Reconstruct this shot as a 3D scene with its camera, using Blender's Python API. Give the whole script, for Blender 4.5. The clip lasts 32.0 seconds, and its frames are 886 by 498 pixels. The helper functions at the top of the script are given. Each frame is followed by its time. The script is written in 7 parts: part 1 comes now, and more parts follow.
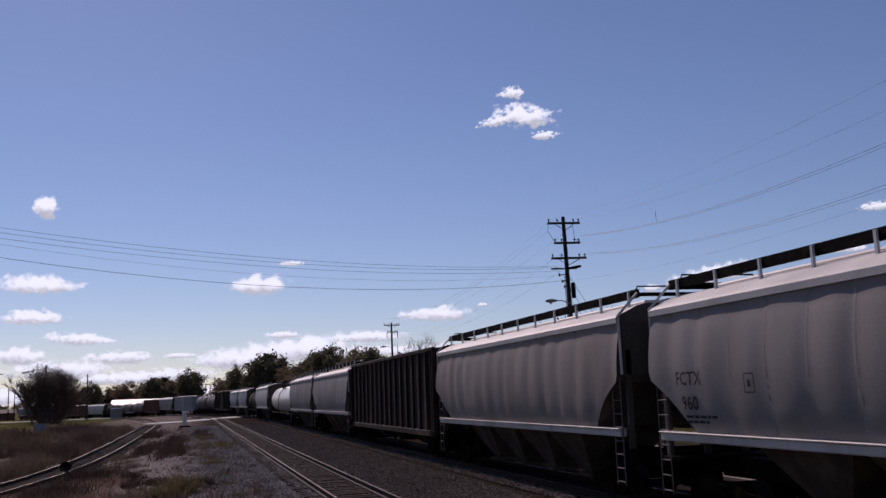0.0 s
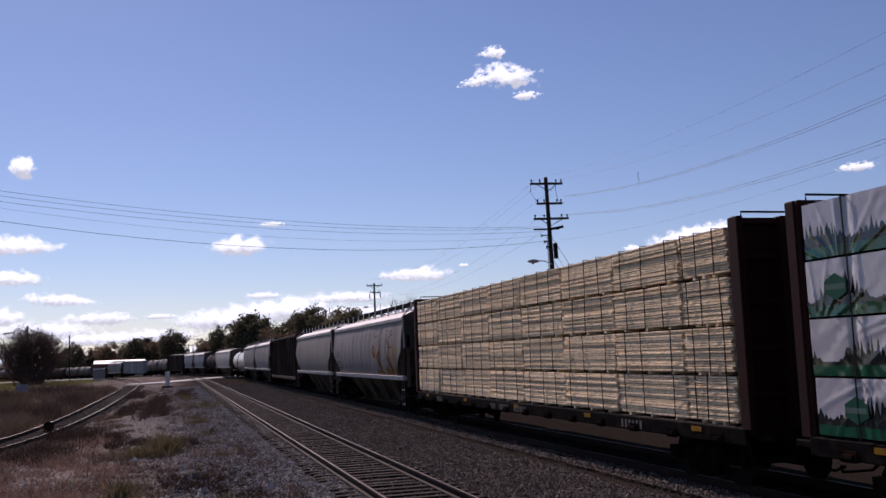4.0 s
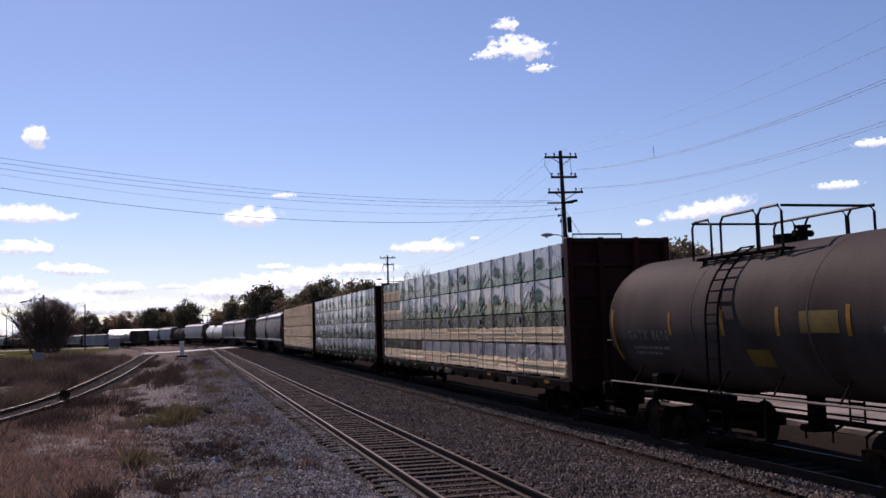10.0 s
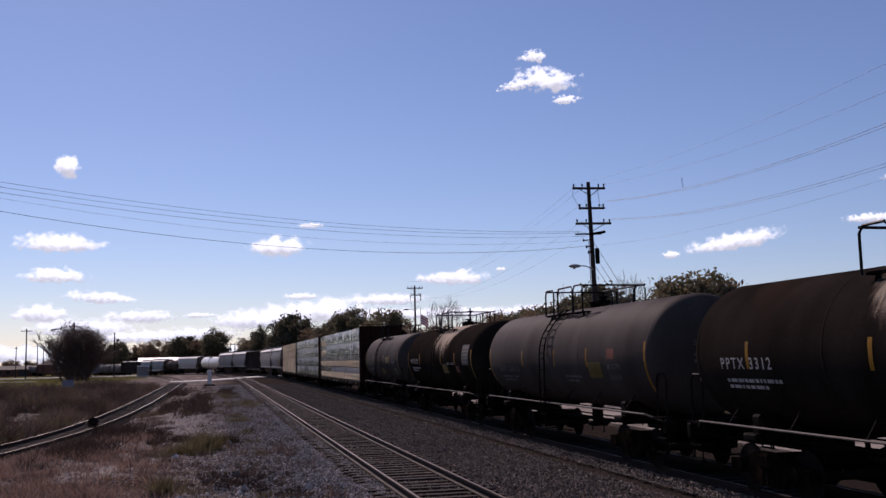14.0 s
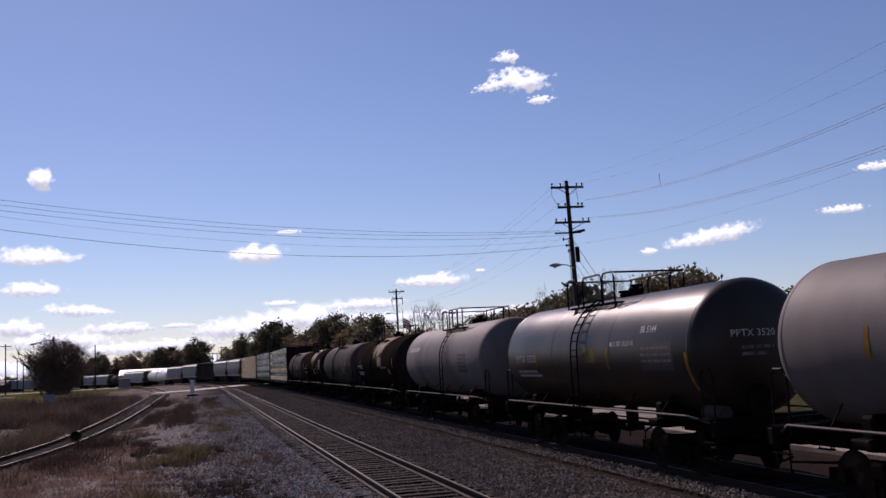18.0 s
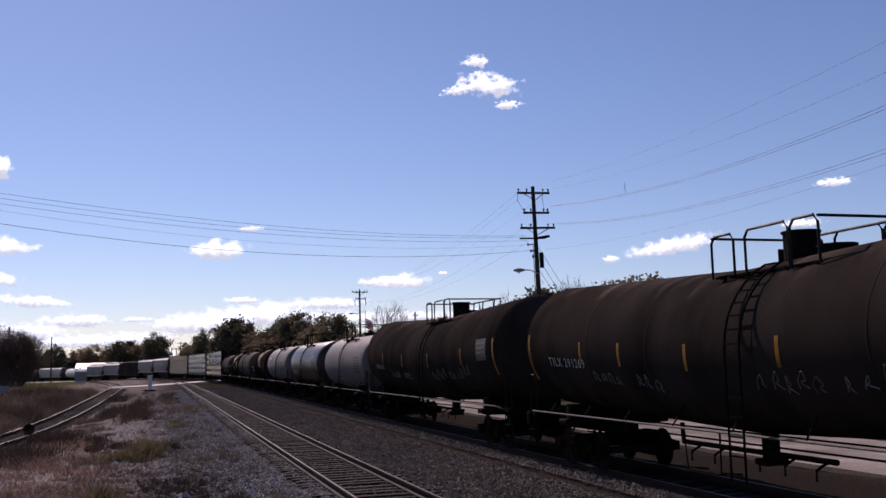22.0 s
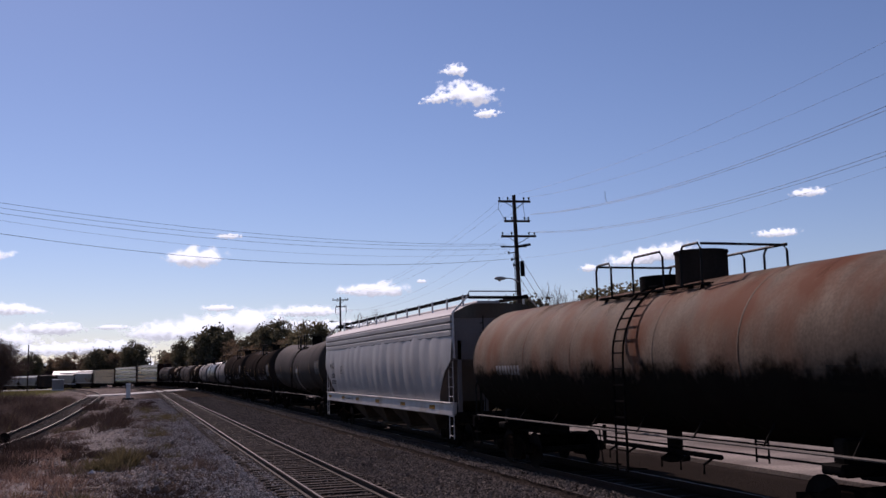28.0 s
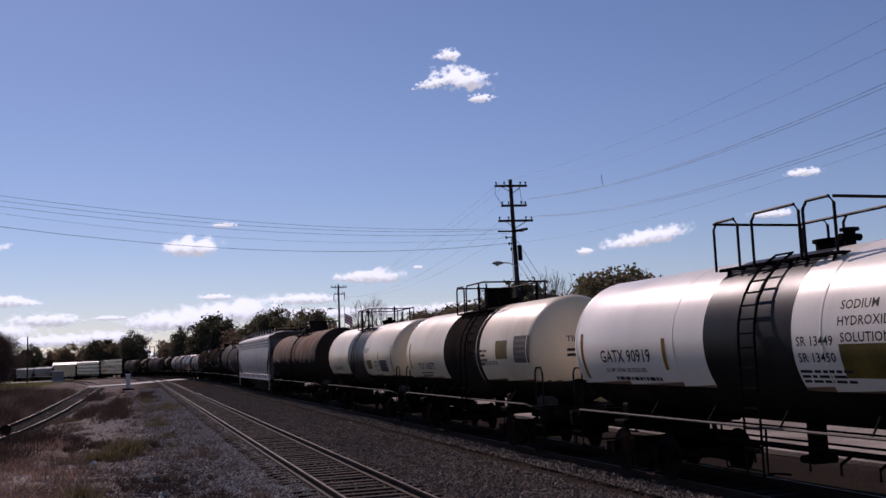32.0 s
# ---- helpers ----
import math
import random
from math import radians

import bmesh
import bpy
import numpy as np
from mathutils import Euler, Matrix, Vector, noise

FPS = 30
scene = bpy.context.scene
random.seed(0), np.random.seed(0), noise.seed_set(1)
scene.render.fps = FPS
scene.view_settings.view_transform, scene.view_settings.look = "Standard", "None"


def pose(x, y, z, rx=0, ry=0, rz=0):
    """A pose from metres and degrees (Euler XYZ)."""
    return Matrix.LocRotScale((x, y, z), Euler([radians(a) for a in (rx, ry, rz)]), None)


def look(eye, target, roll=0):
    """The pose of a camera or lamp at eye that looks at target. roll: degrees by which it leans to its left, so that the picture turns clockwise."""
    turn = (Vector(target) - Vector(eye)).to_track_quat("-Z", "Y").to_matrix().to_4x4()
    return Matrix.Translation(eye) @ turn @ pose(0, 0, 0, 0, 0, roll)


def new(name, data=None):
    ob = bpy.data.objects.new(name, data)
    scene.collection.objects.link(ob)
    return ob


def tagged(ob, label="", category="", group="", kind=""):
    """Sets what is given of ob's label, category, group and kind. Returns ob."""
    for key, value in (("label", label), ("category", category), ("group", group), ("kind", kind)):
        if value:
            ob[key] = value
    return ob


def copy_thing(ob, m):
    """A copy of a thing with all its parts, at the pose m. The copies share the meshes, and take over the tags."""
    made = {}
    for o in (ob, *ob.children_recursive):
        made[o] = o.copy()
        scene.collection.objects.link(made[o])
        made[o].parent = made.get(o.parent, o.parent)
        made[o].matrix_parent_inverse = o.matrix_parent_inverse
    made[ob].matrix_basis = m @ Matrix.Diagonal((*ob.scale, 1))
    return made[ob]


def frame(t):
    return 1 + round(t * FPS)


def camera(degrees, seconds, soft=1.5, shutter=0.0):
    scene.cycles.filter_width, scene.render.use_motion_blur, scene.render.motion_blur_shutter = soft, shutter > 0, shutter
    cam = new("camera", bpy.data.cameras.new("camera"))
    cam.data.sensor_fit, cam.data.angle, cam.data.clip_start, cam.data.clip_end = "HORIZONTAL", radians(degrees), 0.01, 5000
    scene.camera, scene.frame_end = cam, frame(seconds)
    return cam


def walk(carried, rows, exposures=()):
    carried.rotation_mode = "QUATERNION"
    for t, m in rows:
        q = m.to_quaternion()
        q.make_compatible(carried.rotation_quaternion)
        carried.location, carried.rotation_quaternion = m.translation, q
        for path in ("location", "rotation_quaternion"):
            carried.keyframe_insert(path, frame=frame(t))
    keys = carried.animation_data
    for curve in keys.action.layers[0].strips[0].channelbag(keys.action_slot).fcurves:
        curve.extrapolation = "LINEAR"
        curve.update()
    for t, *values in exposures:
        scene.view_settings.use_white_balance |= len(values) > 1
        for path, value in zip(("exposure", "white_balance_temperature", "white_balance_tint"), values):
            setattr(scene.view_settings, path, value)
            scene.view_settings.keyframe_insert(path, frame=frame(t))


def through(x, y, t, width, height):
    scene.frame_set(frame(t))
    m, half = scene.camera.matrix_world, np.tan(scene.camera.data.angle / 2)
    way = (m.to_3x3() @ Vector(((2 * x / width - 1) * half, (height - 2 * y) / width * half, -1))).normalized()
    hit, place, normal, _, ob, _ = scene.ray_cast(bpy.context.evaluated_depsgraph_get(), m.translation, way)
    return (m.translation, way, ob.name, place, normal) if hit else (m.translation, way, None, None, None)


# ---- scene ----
cam = camera(50.0, 32.0)
# seconds, yaw, pitch, roll of a camera held at one spot
PATH = [
    (0.0, -14.81, 8.64, 2.09),
    (0.5, -14.75, 8.36, 1.90),
    (1.0, -15.28, 7.30, 1.60),
    (1.5, -15.84, 6.62, 1.74),
    (2.0, -16.09, 6.42, 2.04),
    (2.5, -16.25, 6.31, 2.04),
    (3.0, -16.23, 6.19, 2.32),
    (3.5, -15.89, 6.25, 2.29),
    (5.5, -15.81, 6.03, 2.13),
    (6.0, -15.83, 5.70, 1.57),
    (6.5, -15.53, 3.85, 1.83),
    (7.0, -15.22, 3.45, 1.80),
    (7.5, -14.87, 3.47, 2.06),
    (8.0, -14.95, 3.73, 1.71),
    (8.5, -15.06, 4.07, 1.76),
    (9.0, -15.10, 4.31, 1.51),
    (9.5, -15.04, 4.53, 1.59),
    (10.0, -15.09, 4.61, 1.65),
    (10.5, -15.13, 4.85, 1.55),
    (11.0, -15.17, 5.12, 1.49),
    (11.5, -15.12, 5.50, 1.51),
    (12.0, -14.95, 5.70, 1.65),
    (12.5, -15.05, 5.75, 1.53),
    (13.0, -15.14, 6.12, 1.36),
    (13.5, -14.20, 6.52, 1.23),
    (14.0, -13.48, 6.49, 1.18),
    (14.5, -13.76, 6.42, 1.71),
    (16.5, -13.76, 6.18, 2.34),
    (17.0, -14.46, 6.05, 2.75),
    (17.5, -14.66, 6.25, 2.91),
    (18.0, -14.47, 6.61, 2.91),
    (18.5, -13.94, 6.74, 2.73),
    (19.0, -13.65, 6.81, 2.44),
    (19.5, -14.04, 6.89, 2.11),
    (20.0, -14.16, 6.93, 2.33),
    (20.5, -14.46, 6.94, 2.53),
    (21.0, -15.11, 6.72, 1.20),
    (21.5, -15.81, 6.06, 1.05),
    (22.0, -16.78, 6.65, 1.40),
    (22.5, -17.80, 7.22, 2.02),
    (23.0, -17.89, 7.65, 2.09),
    (23.5, -18.00, 7.37, 1.93),
    (24.0, -18.17, 7.28, 1.58),
    (24.5, -17.97, 7.26, 1.20),
    (25.0, -17.72, 7.15, 1.61),
    (25.5, -17.63, 7.10, 1.97),
    (27.5, -17.63, 7.14, 1.51),
    (28.0, -17.94, 7.11, 1.36),
    (28.5, -18.06, 7.14, 1.11),
    (29.0, -18.01, 6.95, 1.21),
    (29.5, -17.72, 6.55, 1.31),
    (30.0, -17.10, 6.34, 1.20),
    (30.5, -16.80, 6.59, 1.50),
    (31.0, -17.08, 6.76, 1.68),
    (31.5, -17.66, 6.68, 1.67),
    (32.0, -17.99, 6.24, 2.27),
]
EYE = (0.0, 0.0, 2.63)
EXPOSURES = ((0, -0.65), (1, -0.6), (2, -0.42), (3, -0.4), (6, -0.3), (7, 0.0), (9, -0.1), (13, -0.3), (14, -0.38), (17, -0.38), (18, -0.4), (19, -0.5), (20, -0.54), (21, -0.48), (22, -0.27), (23, -0.4), (25, -0.36), (28, -0.42), (29, -0.36), (30, -0.38), (32, -0.57))
walk(cam, [(t, pose(*EYE, 90 + p, r, w)) for t, w, p, r in PATH], [(t, e + 0.12, 6130, 32.0) for t, e in EXPOSURES])

# ---- world and sun ----
SUN_AZ, SUN_EL = -9.5, 38.0
world = bpy.data.worlds.new("sky")
scene.world = world
world.use_nodes = True
wn = world.node_tree
sky = wn.nodes.new("ShaderNodeTexSky")
sky.sky_type = "NISHITA"
sky.sun_disc = False
sky.sun_elevation = radians(SUN_EL)
sky.sun_rotation = radians(SUN_AZ)
sky.air_density, sky.dust_density, sky.ozone_density, sky.altitude = 1.0, 0.14, 3.0, 300
wn.links.new(sky.outputs[0], wn.nodes["Background"].inputs[0])
wn.nodes["Background"].inputs[1].default_value = 0.09
sun = new("sun", bpy.data.lights.new("sun", "SUN"))
sun.data.energy, sun.data.angle, sun.data.color = 5.0, radians(0.53), (1.0, 0.87, 0.72)
a, e = radians(SUN_AZ), radians(SUN_EL)
TO_SUN = Vector((math.sin(a) * math.cos(e), math.cos(a) * math.cos(e), math.sin(e)))
sun.matrix_world = look(tuple(TO_SUN * 300), (0, 0, 0))


# ---- materials ----
def mat(name, col, rough=0.6, metal=0.0, var=0.25, scale=2.0, fine=45.0, bump=0.15, dirt=None, amount=0.35, streak=1.0, clear=0.0, each=0.0, spec=0.08):
    """Painted, rusted or mineral surface: two scales of variation, optional dirt colour, fine relief. streak < 1 draws the stains out downwards."""
    m = bpy.data.materials.new(name)
    m.use_nodes = True
    n, l = m.node_tree.nodes, m.node_tree.links
    b = n["Principled BSDF"]
    co, info = n.new("ShaderNodeTexCoord"), n.new("ShaderNodeObjectInfo")
    add = n.new("ShaderNodeVectorMath")
    add.operation = "MULTIPLY_ADD"
    l.new(info.outputs["Random"], add.inputs[0])
    add.inputs[1].default_value = (31.0, 17.0, 23.0)
    l.new(co.outputs["Object"], add.inputs[2])
    mp = n.new("ShaderNodeMapping")
    mp.inputs["Scale"].default_value = (1, 1, streak)
    l.new(add.outputs[0], mp.inputs[0])
    big, small = n.new("ShaderNodeTexNoise"), n.new("ShaderNodeTexNoise")
    big.inputs["Scale"].default_value, big.inputs["Detail"].default_value = scale, 6
    small.inputs["Scale"].default_value, small.inputs["Detail"].default_value = fine, 4
    l.new(mp.outputs[0], big.inputs["Vector"])
    l.new(add.outputs[0], small.inputs["Vector"])
    ramp = n.new("ShaderNodeMapRange")
    ramp.inputs[1].default_value, ramp.inputs[2].default_value = 0.3, 0.7
    ramp.inputs[3].default_value, ramp.inputs[4].default_value = 1 - var, 1 + var * 0.6
    l.new(big.outputs[0], ramp.inputs[0])
    fr = n.new("ShaderNodeMapRange")
    fr.inputs[1].default_value, fr.inputs[2].default_value = 0.3, 0.7
    fr.inputs[3].default_value, fr.inputs[4].default_value = 1 - var * 0.5, 1 + var * 0.4
    l.new(small.outputs[0], fr.inputs[0])
    mul = n.new("ShaderNodeMath")
    mul.operation = "MULTIPLY"
    l.new(ramp.outputs[0], mul.inputs[0])
    l.new(fr.outputs[0], mul.inputs[1])
    tint = n.new("ShaderNodeVectorMath")
    tint.operation = "SCALE"
    tint.inputs[0].default_value = col
    own = n.new("ShaderNodeMapRange")
    own.inputs[3].default_value, own.inputs[4].default_value = 1 - each, 1 + each
    l.new(info.outputs["Random"], own.inputs[0])
    mul2 = n.new("ShaderNodeMath")
    mul2.operation = "MULTIPLY"
    l.new(mul.outputs[0], mul2.inputs[0])
    l.new(own.outputs[0], mul2.inputs[1])
    l.new(mul2.outputs[0], tint.inputs["Scale"])
    last = tint.outputs[0]
    if dirt:
        d = n.new("ShaderNodeTexNoise")
        d.inputs["Scale"].default_value, d.inputs["Detail"].default_value = scale * 0.6, 8
        off = n.new("ShaderNodeVectorMath")
        off.operation = "ADD"
        off.inputs[1].default_value = (7.3, 2.1, 4.7)
        l.new(mp.outputs[0], off.inputs[0])
        l.new(off.outputs[0], d.inputs["Vector"])
        dr = n.new("ShaderNodeMapRange")
        dr.inputs[1].default_value, dr.inputs[2].default_value = 0.62 - 0.3 * amount, 0.82 - 0.3 * amount
        l.new(d.outputs[0], dr.inputs[0])
        mix = n.new("ShaderNodeMix")
        mix.data_type = "RGBA"
        l.new(dr.outputs[0], mix.inputs[0])
        l.new(last, mix.inputs[6])
        mix.inputs[7].default_value = (*dirt, 1)
        last = mix.outputs[2]
    l.new(last, b.inputs["Base Color"])
    rr = n.new("ShaderNodeMapRange")
    rr.inputs[3].default_value, rr.inputs[4].default_value = max(0.05, rough - 0.12), min(1, rough + 0.12)
    l.new(big.outputs[0], rr.inputs[0])
    l.new(rr.outputs[0], b.inputs["Roughness"])
    b.inputs["Metallic"].default_value = metal
    b.inputs["Coat Weight"].default_value, b.inputs["Specular IOR Level"].default_value = clear, spec
    if bump:
        bp = n.new("ShaderNodeBump")
        bp.inputs["Strength"].default_value, bp.inputs["Distance"].default_value = bump, 0.02
        l.new(small.outputs[0], bp.inputs["Height"])
        l.new(bp.outputs[0], b.inputs["Normal"])
    return m


M_RAIL = mat("rail_steel", (0.028, 0.017, 0.013), 0.8, 0.0, 0.3, 3, 30, spec=0.1)
M_RAILTOP = mat("worn_rail_head", (0.12, 0.09, 0.072), 0.5, 0.6, 0.25, 3, 30, 0.05)
M_TIE = mat("weathered_tie", (0.034, 0.023, 0.018), 0.9, 0, 0.5, 6, 60, 0.6, (0.075, 0.058, 0.048), 0.3, each=0.4, spec=0.1)
# Darker copy of the ties, with the train's shade put into the colour.
M_TIEDARK = mat("shade_darkened_tie", (0.022, 0.018, 0.015), 0.8, 0, 0.4, 6, 60, 0.5, each=0.3)
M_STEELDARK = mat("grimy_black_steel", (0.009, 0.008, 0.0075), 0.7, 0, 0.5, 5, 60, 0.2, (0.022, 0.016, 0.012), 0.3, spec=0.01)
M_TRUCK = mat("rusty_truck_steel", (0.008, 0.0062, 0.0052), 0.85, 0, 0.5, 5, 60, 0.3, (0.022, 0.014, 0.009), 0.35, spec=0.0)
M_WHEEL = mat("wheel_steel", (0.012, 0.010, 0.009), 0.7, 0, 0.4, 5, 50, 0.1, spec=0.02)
M_PIPE = mat("galvanised_pipe", (0.115, 0.10, 0.088), 0.6, 0.1, 0.3, 4, 50, 0.1)
M_RAILING = mat("black_railing", (0.012, 0.011, 0.011), 0.55, 0, 0.3, 6, 50, 0.1)
M_BLACKTANK = mat("sooty_black_tank_paint", (0.022, 0.0174, 0.0147), 0.8, 0, 0.4, 0.9, 30, 0.06, (0.027, 0.018, 0.013), 0.3, 0.35, 0.0, spec=0.0)
M_BROWNTANK = mat("brown_black_tank_paint", (0.030, 0.0245, 0.0215), 0.8, 0, 0.45, 0.9, 30, 0.06, (0.033, 0.025, 0.021), 0.3, 0.35, 0.0, spec=0.0)
M_GREYTANK = mat("faded_grey_tank_paint", (0.064, 0.053, 0.0475), 0.68, 0, 0.3, 0.8, 30, 0.06, (0.026, 0.019, 0.015), 0.35, 0.3, 0.0, spec=0.02)
M_SHEENTANK = mat("glossy_grey_tank_paint", (0.028, 0.0215, 0.017), 0.38, 0, 0.35, 0.8, 30, 0.03, (0.055, 0.033, 0.02), 0.35, 0.3, 0.0, spec=0.22)
M_LIGHTTANK = mat("pale_grey_tank_paint", (0.135, 0.117, 0.112), 0.68, 0, 0.25, 0.8, 30, 0.05, (0.085, 0.067, 0.058), 0.35, 0.3, 0.0, spec=0.2)
M_RUSTTANK = mat("rust_streaked_tank_paint", (0.165, 0.122, 0.088), 0.75, 0, 0.4, 1.3, 18, 0.06, (0.125, 0.048, 0.024), 0.62, 0.5, spec=0.05)
M_WHITETANK = mat("white_tank_paint", (0.78, 0.72, 0.62), 0.35, 0, 0.1, 0.8, 30, 0.04, (0.6, 0.52, 0.42), 0.12, 0.3, 0.2, spec=0.5)
M_CREAMTANK = mat("cream_tank_paint", (0.72, 0.605, 0.42), 0.38, 0, 0.12, 0.8, 30, 0.04, (0.48, 0.38, 0.26), 0.2, 0.3, 0.15, spec=0.4)
M_BLACKGLOSS = mat("glossy_black_paint", (0.012, 0.011, 0.0105), 0.42, 0, 0.3, 1.0, 30, 0.03, (0.03, 0.024, 0.02), 0.2, 0.3, 0.0, spec=0.15)
M_WORNBAND = mat("bare_worn_metal_band", (0.17, 0.155, 0.14), 0.42, 0.3, 0.4, 1.5, 30, 0.1, (0.06, 0.045, 0.035), 0.35, 0.3, spec=0.4)
M_GREYHOP = mat("grey_hopper_paint", (0.235, 0.216, 0.208), 0.6, 0, 0.15, 0.6, 25, 0.05, (0.16, 0.135, 0.122), 0.25, 0.25)
M_PALEHOP = mat("pale_grey_hopper_paint", (0.35, 0.335, 0.325), 0.52, 0, 0.12, 0.6, 25, 0.05, (0.29, 0.26, 0.25), 0.22, 0.25, 0.05)
# Dusty bays, darker than the body: shade below the sill put into the colour.
M_BAY = mat("dusty_shaded_bay_steel", (0.085, 0.066, 0.052), 0.85, 0, 0.4, 1.5, 30, 0.15, (0.04, 0.03, 0.024), 0.4, 0.5, spec=0.02)
M_BEIGEHOP = mat("beige_grey_hopper_paint", (0.25, 0.221, 0.198), 0.6, 0, 0.15, 0.6, 25, 0.05, (0.16, 0.13, 0.11), 0.25, 0.25)
# Grimy end paint, with the shade of the car ends put into its colour.
M_ENDGREY = mat("grimy_shaded_end_sheet", (0.085, 0.073, 0.062), 0.75, 0, 0.4, 1.5, 30, 0.15, (0.08, 0.055, 0.04), 0.3, 0.4)
M_BLUEHOP = mat("blue_grey_car_paint", (0.20, 0.215, 0.25), 0.5, 0, 0.15, 0.6, 25, 0.05, (0.3, 0.29, 0.3), 0.3, 0.3)
M_DARKHOP = mat("dark_brown_hopper_paint", (0.02, 0.013, 0.012), 0.75, 0, 0.45, 0.8, 25, 0.15, (0.09, 0.05, 0.035), 0.35, 0.4)
M_BROWNBOX = mat("oxide_brown_car_paint", (0.12, 0.055, 0.04), 0.65, 0, 0.3, 0.8, 25, 0.1, (0.07, 0.04, 0.03), 0.35, 0.4)
M_ROOF = mat("pale_roof_sheet", (0.62, 0.59, 0.55), 0.5, 0, 0.15, 0.7, 25, 0.05, (0.4, 0.33, 0.28), 0.25)
M_SILLWHITE = mat("dusty_white_sill_paint", (0.52, 0.49, 0.465), 0.5, 0, 0.15, 1.5, 30, 0.05, (0.35, 0.28, 0.22), 0.3)
M_MAROON = mat("maroon_bulkhead_paint", (0.028, 0.0075, 0.0065), 0.75, 0, 0.35, 1.2, 30, 0.1, (0.025, 0.012, 0.01), 0.35, 0.5, spec=0.1)
M_YELLOW = mat("yellow_reflector", (0.25, 0.125, 0.012), 0.5, 0, 0.3, 6, 40, 0.05)
M_YELLOWSIGN = mat("faded_yellow_panel", (0.125, 0.085, 0.013), 0.6, 0, 0.4, 3, 40, 0.05, spec=0.2)
M_ORANGE = mat("orange_panel", (0.13, 0.03, 0.013), 0.6, 0, 0.3, 3, 40, 0.05, spec=0.2)
M_GRAFFITI = mat("orange_graffiti_paint", (0.185, 0.062, 0.012), 0.6, 0, 0.4, 1.4, 30, 0.05, (0.22, 0.14, 0.025), 0.3)
M_INK = mat("black_lettering", (0.03, 0.03, 0.035), 0.6, 0, 0.2)
M_WHITEINK = mat("dull_white_lettering", (0.42, 0.40, 0.38), 0.6, 0, 0.35, 4)
M_DULLINK = mat("worn_grey_lettering", (0.14, 0.132, 0.125), 0.7, 0, 0.4, 5)
M_GREYPANEL = mat("grey_data_panel", (0.055, 0.05, 0.046), 0.7, 0, 0.3, 4, spec=0.2)
M_LUMBER = mat("fresh_sawn_lumber", (0.93, 0.745, 0.49), 0.8, 0, 0.25, 8.0, 50, 0.5, (0.58, 0.39, 0.23), 0.22, each=0.22)
M_STRAP = mat("dark_steel_strap", (0.010, 0.009, 0.008), 0.7, 0, 0.3, spec=0.1)
M_BLACKWRAP = mat("black_lumber_wrap", (0.007, 0.0065, 0.0065), 0.22, 0, 0.3, 3, 40, 0.05, None, 0.3, 1.0, 0.0, spec=0.35)
M_SILVERWRAP = mat("silver_wrap_film", (0.36, 0.35, 0.355), 0.2, 0, 0.2, 3, 40, 0.1, None, 0.3, 1.0, 0.3)
M_POLE = mat("creosoted_pole_wood", (0.045, 0.034, 0.03), 0.85, 0, 0.4, 4, 50, 0.5, None, 0.3, 0.15)
M_WIRE = mat("weathered_cable", (0.10, 0.10, 0.115), 0.6, 0.3, 0.2)
M_LAMP = mat("grey_lamp_housing", (0.32, 0.31, 0.30), 0.5, 0.2, 0.2)
M_CONCRETE = mat("pale_concrete", (0.5, 0.48, 0.45), 0.8, 0, 0.2, 0.5, 20, 0.3, (0.3, 0.27, 0.24), 0.3)
M_SILVER = mat("silver_painted_steel", (0.5, 0.5, 0.5), 0.45, 0.3, 0.15, 2, 30)
M_ROADGRAVEL = mat("pale_gravel_road", (0.27, 0.23, 0.195), 0.95, 0, 0.5, 0.5, 14, 0.8, (0.15, 0.12, 0.10), 0.4, spec=0.05)
M_WHITEROOF = mat("white_metal_roof", (0.85, 0.85, 0.84), 0.4, 0.1, 0.06, 0.2, 10, 0.05)
M_FLAGRED = mat("faded_red_cloth", (0.42, 0.05, 0.04), 0.8, 0, 0.2, 4, 60, 0.1)
M_BARK = mat("bark", (0.07, 0.05, 0.04), 0.9, 0, 0.4, 2, 30, 0.5)


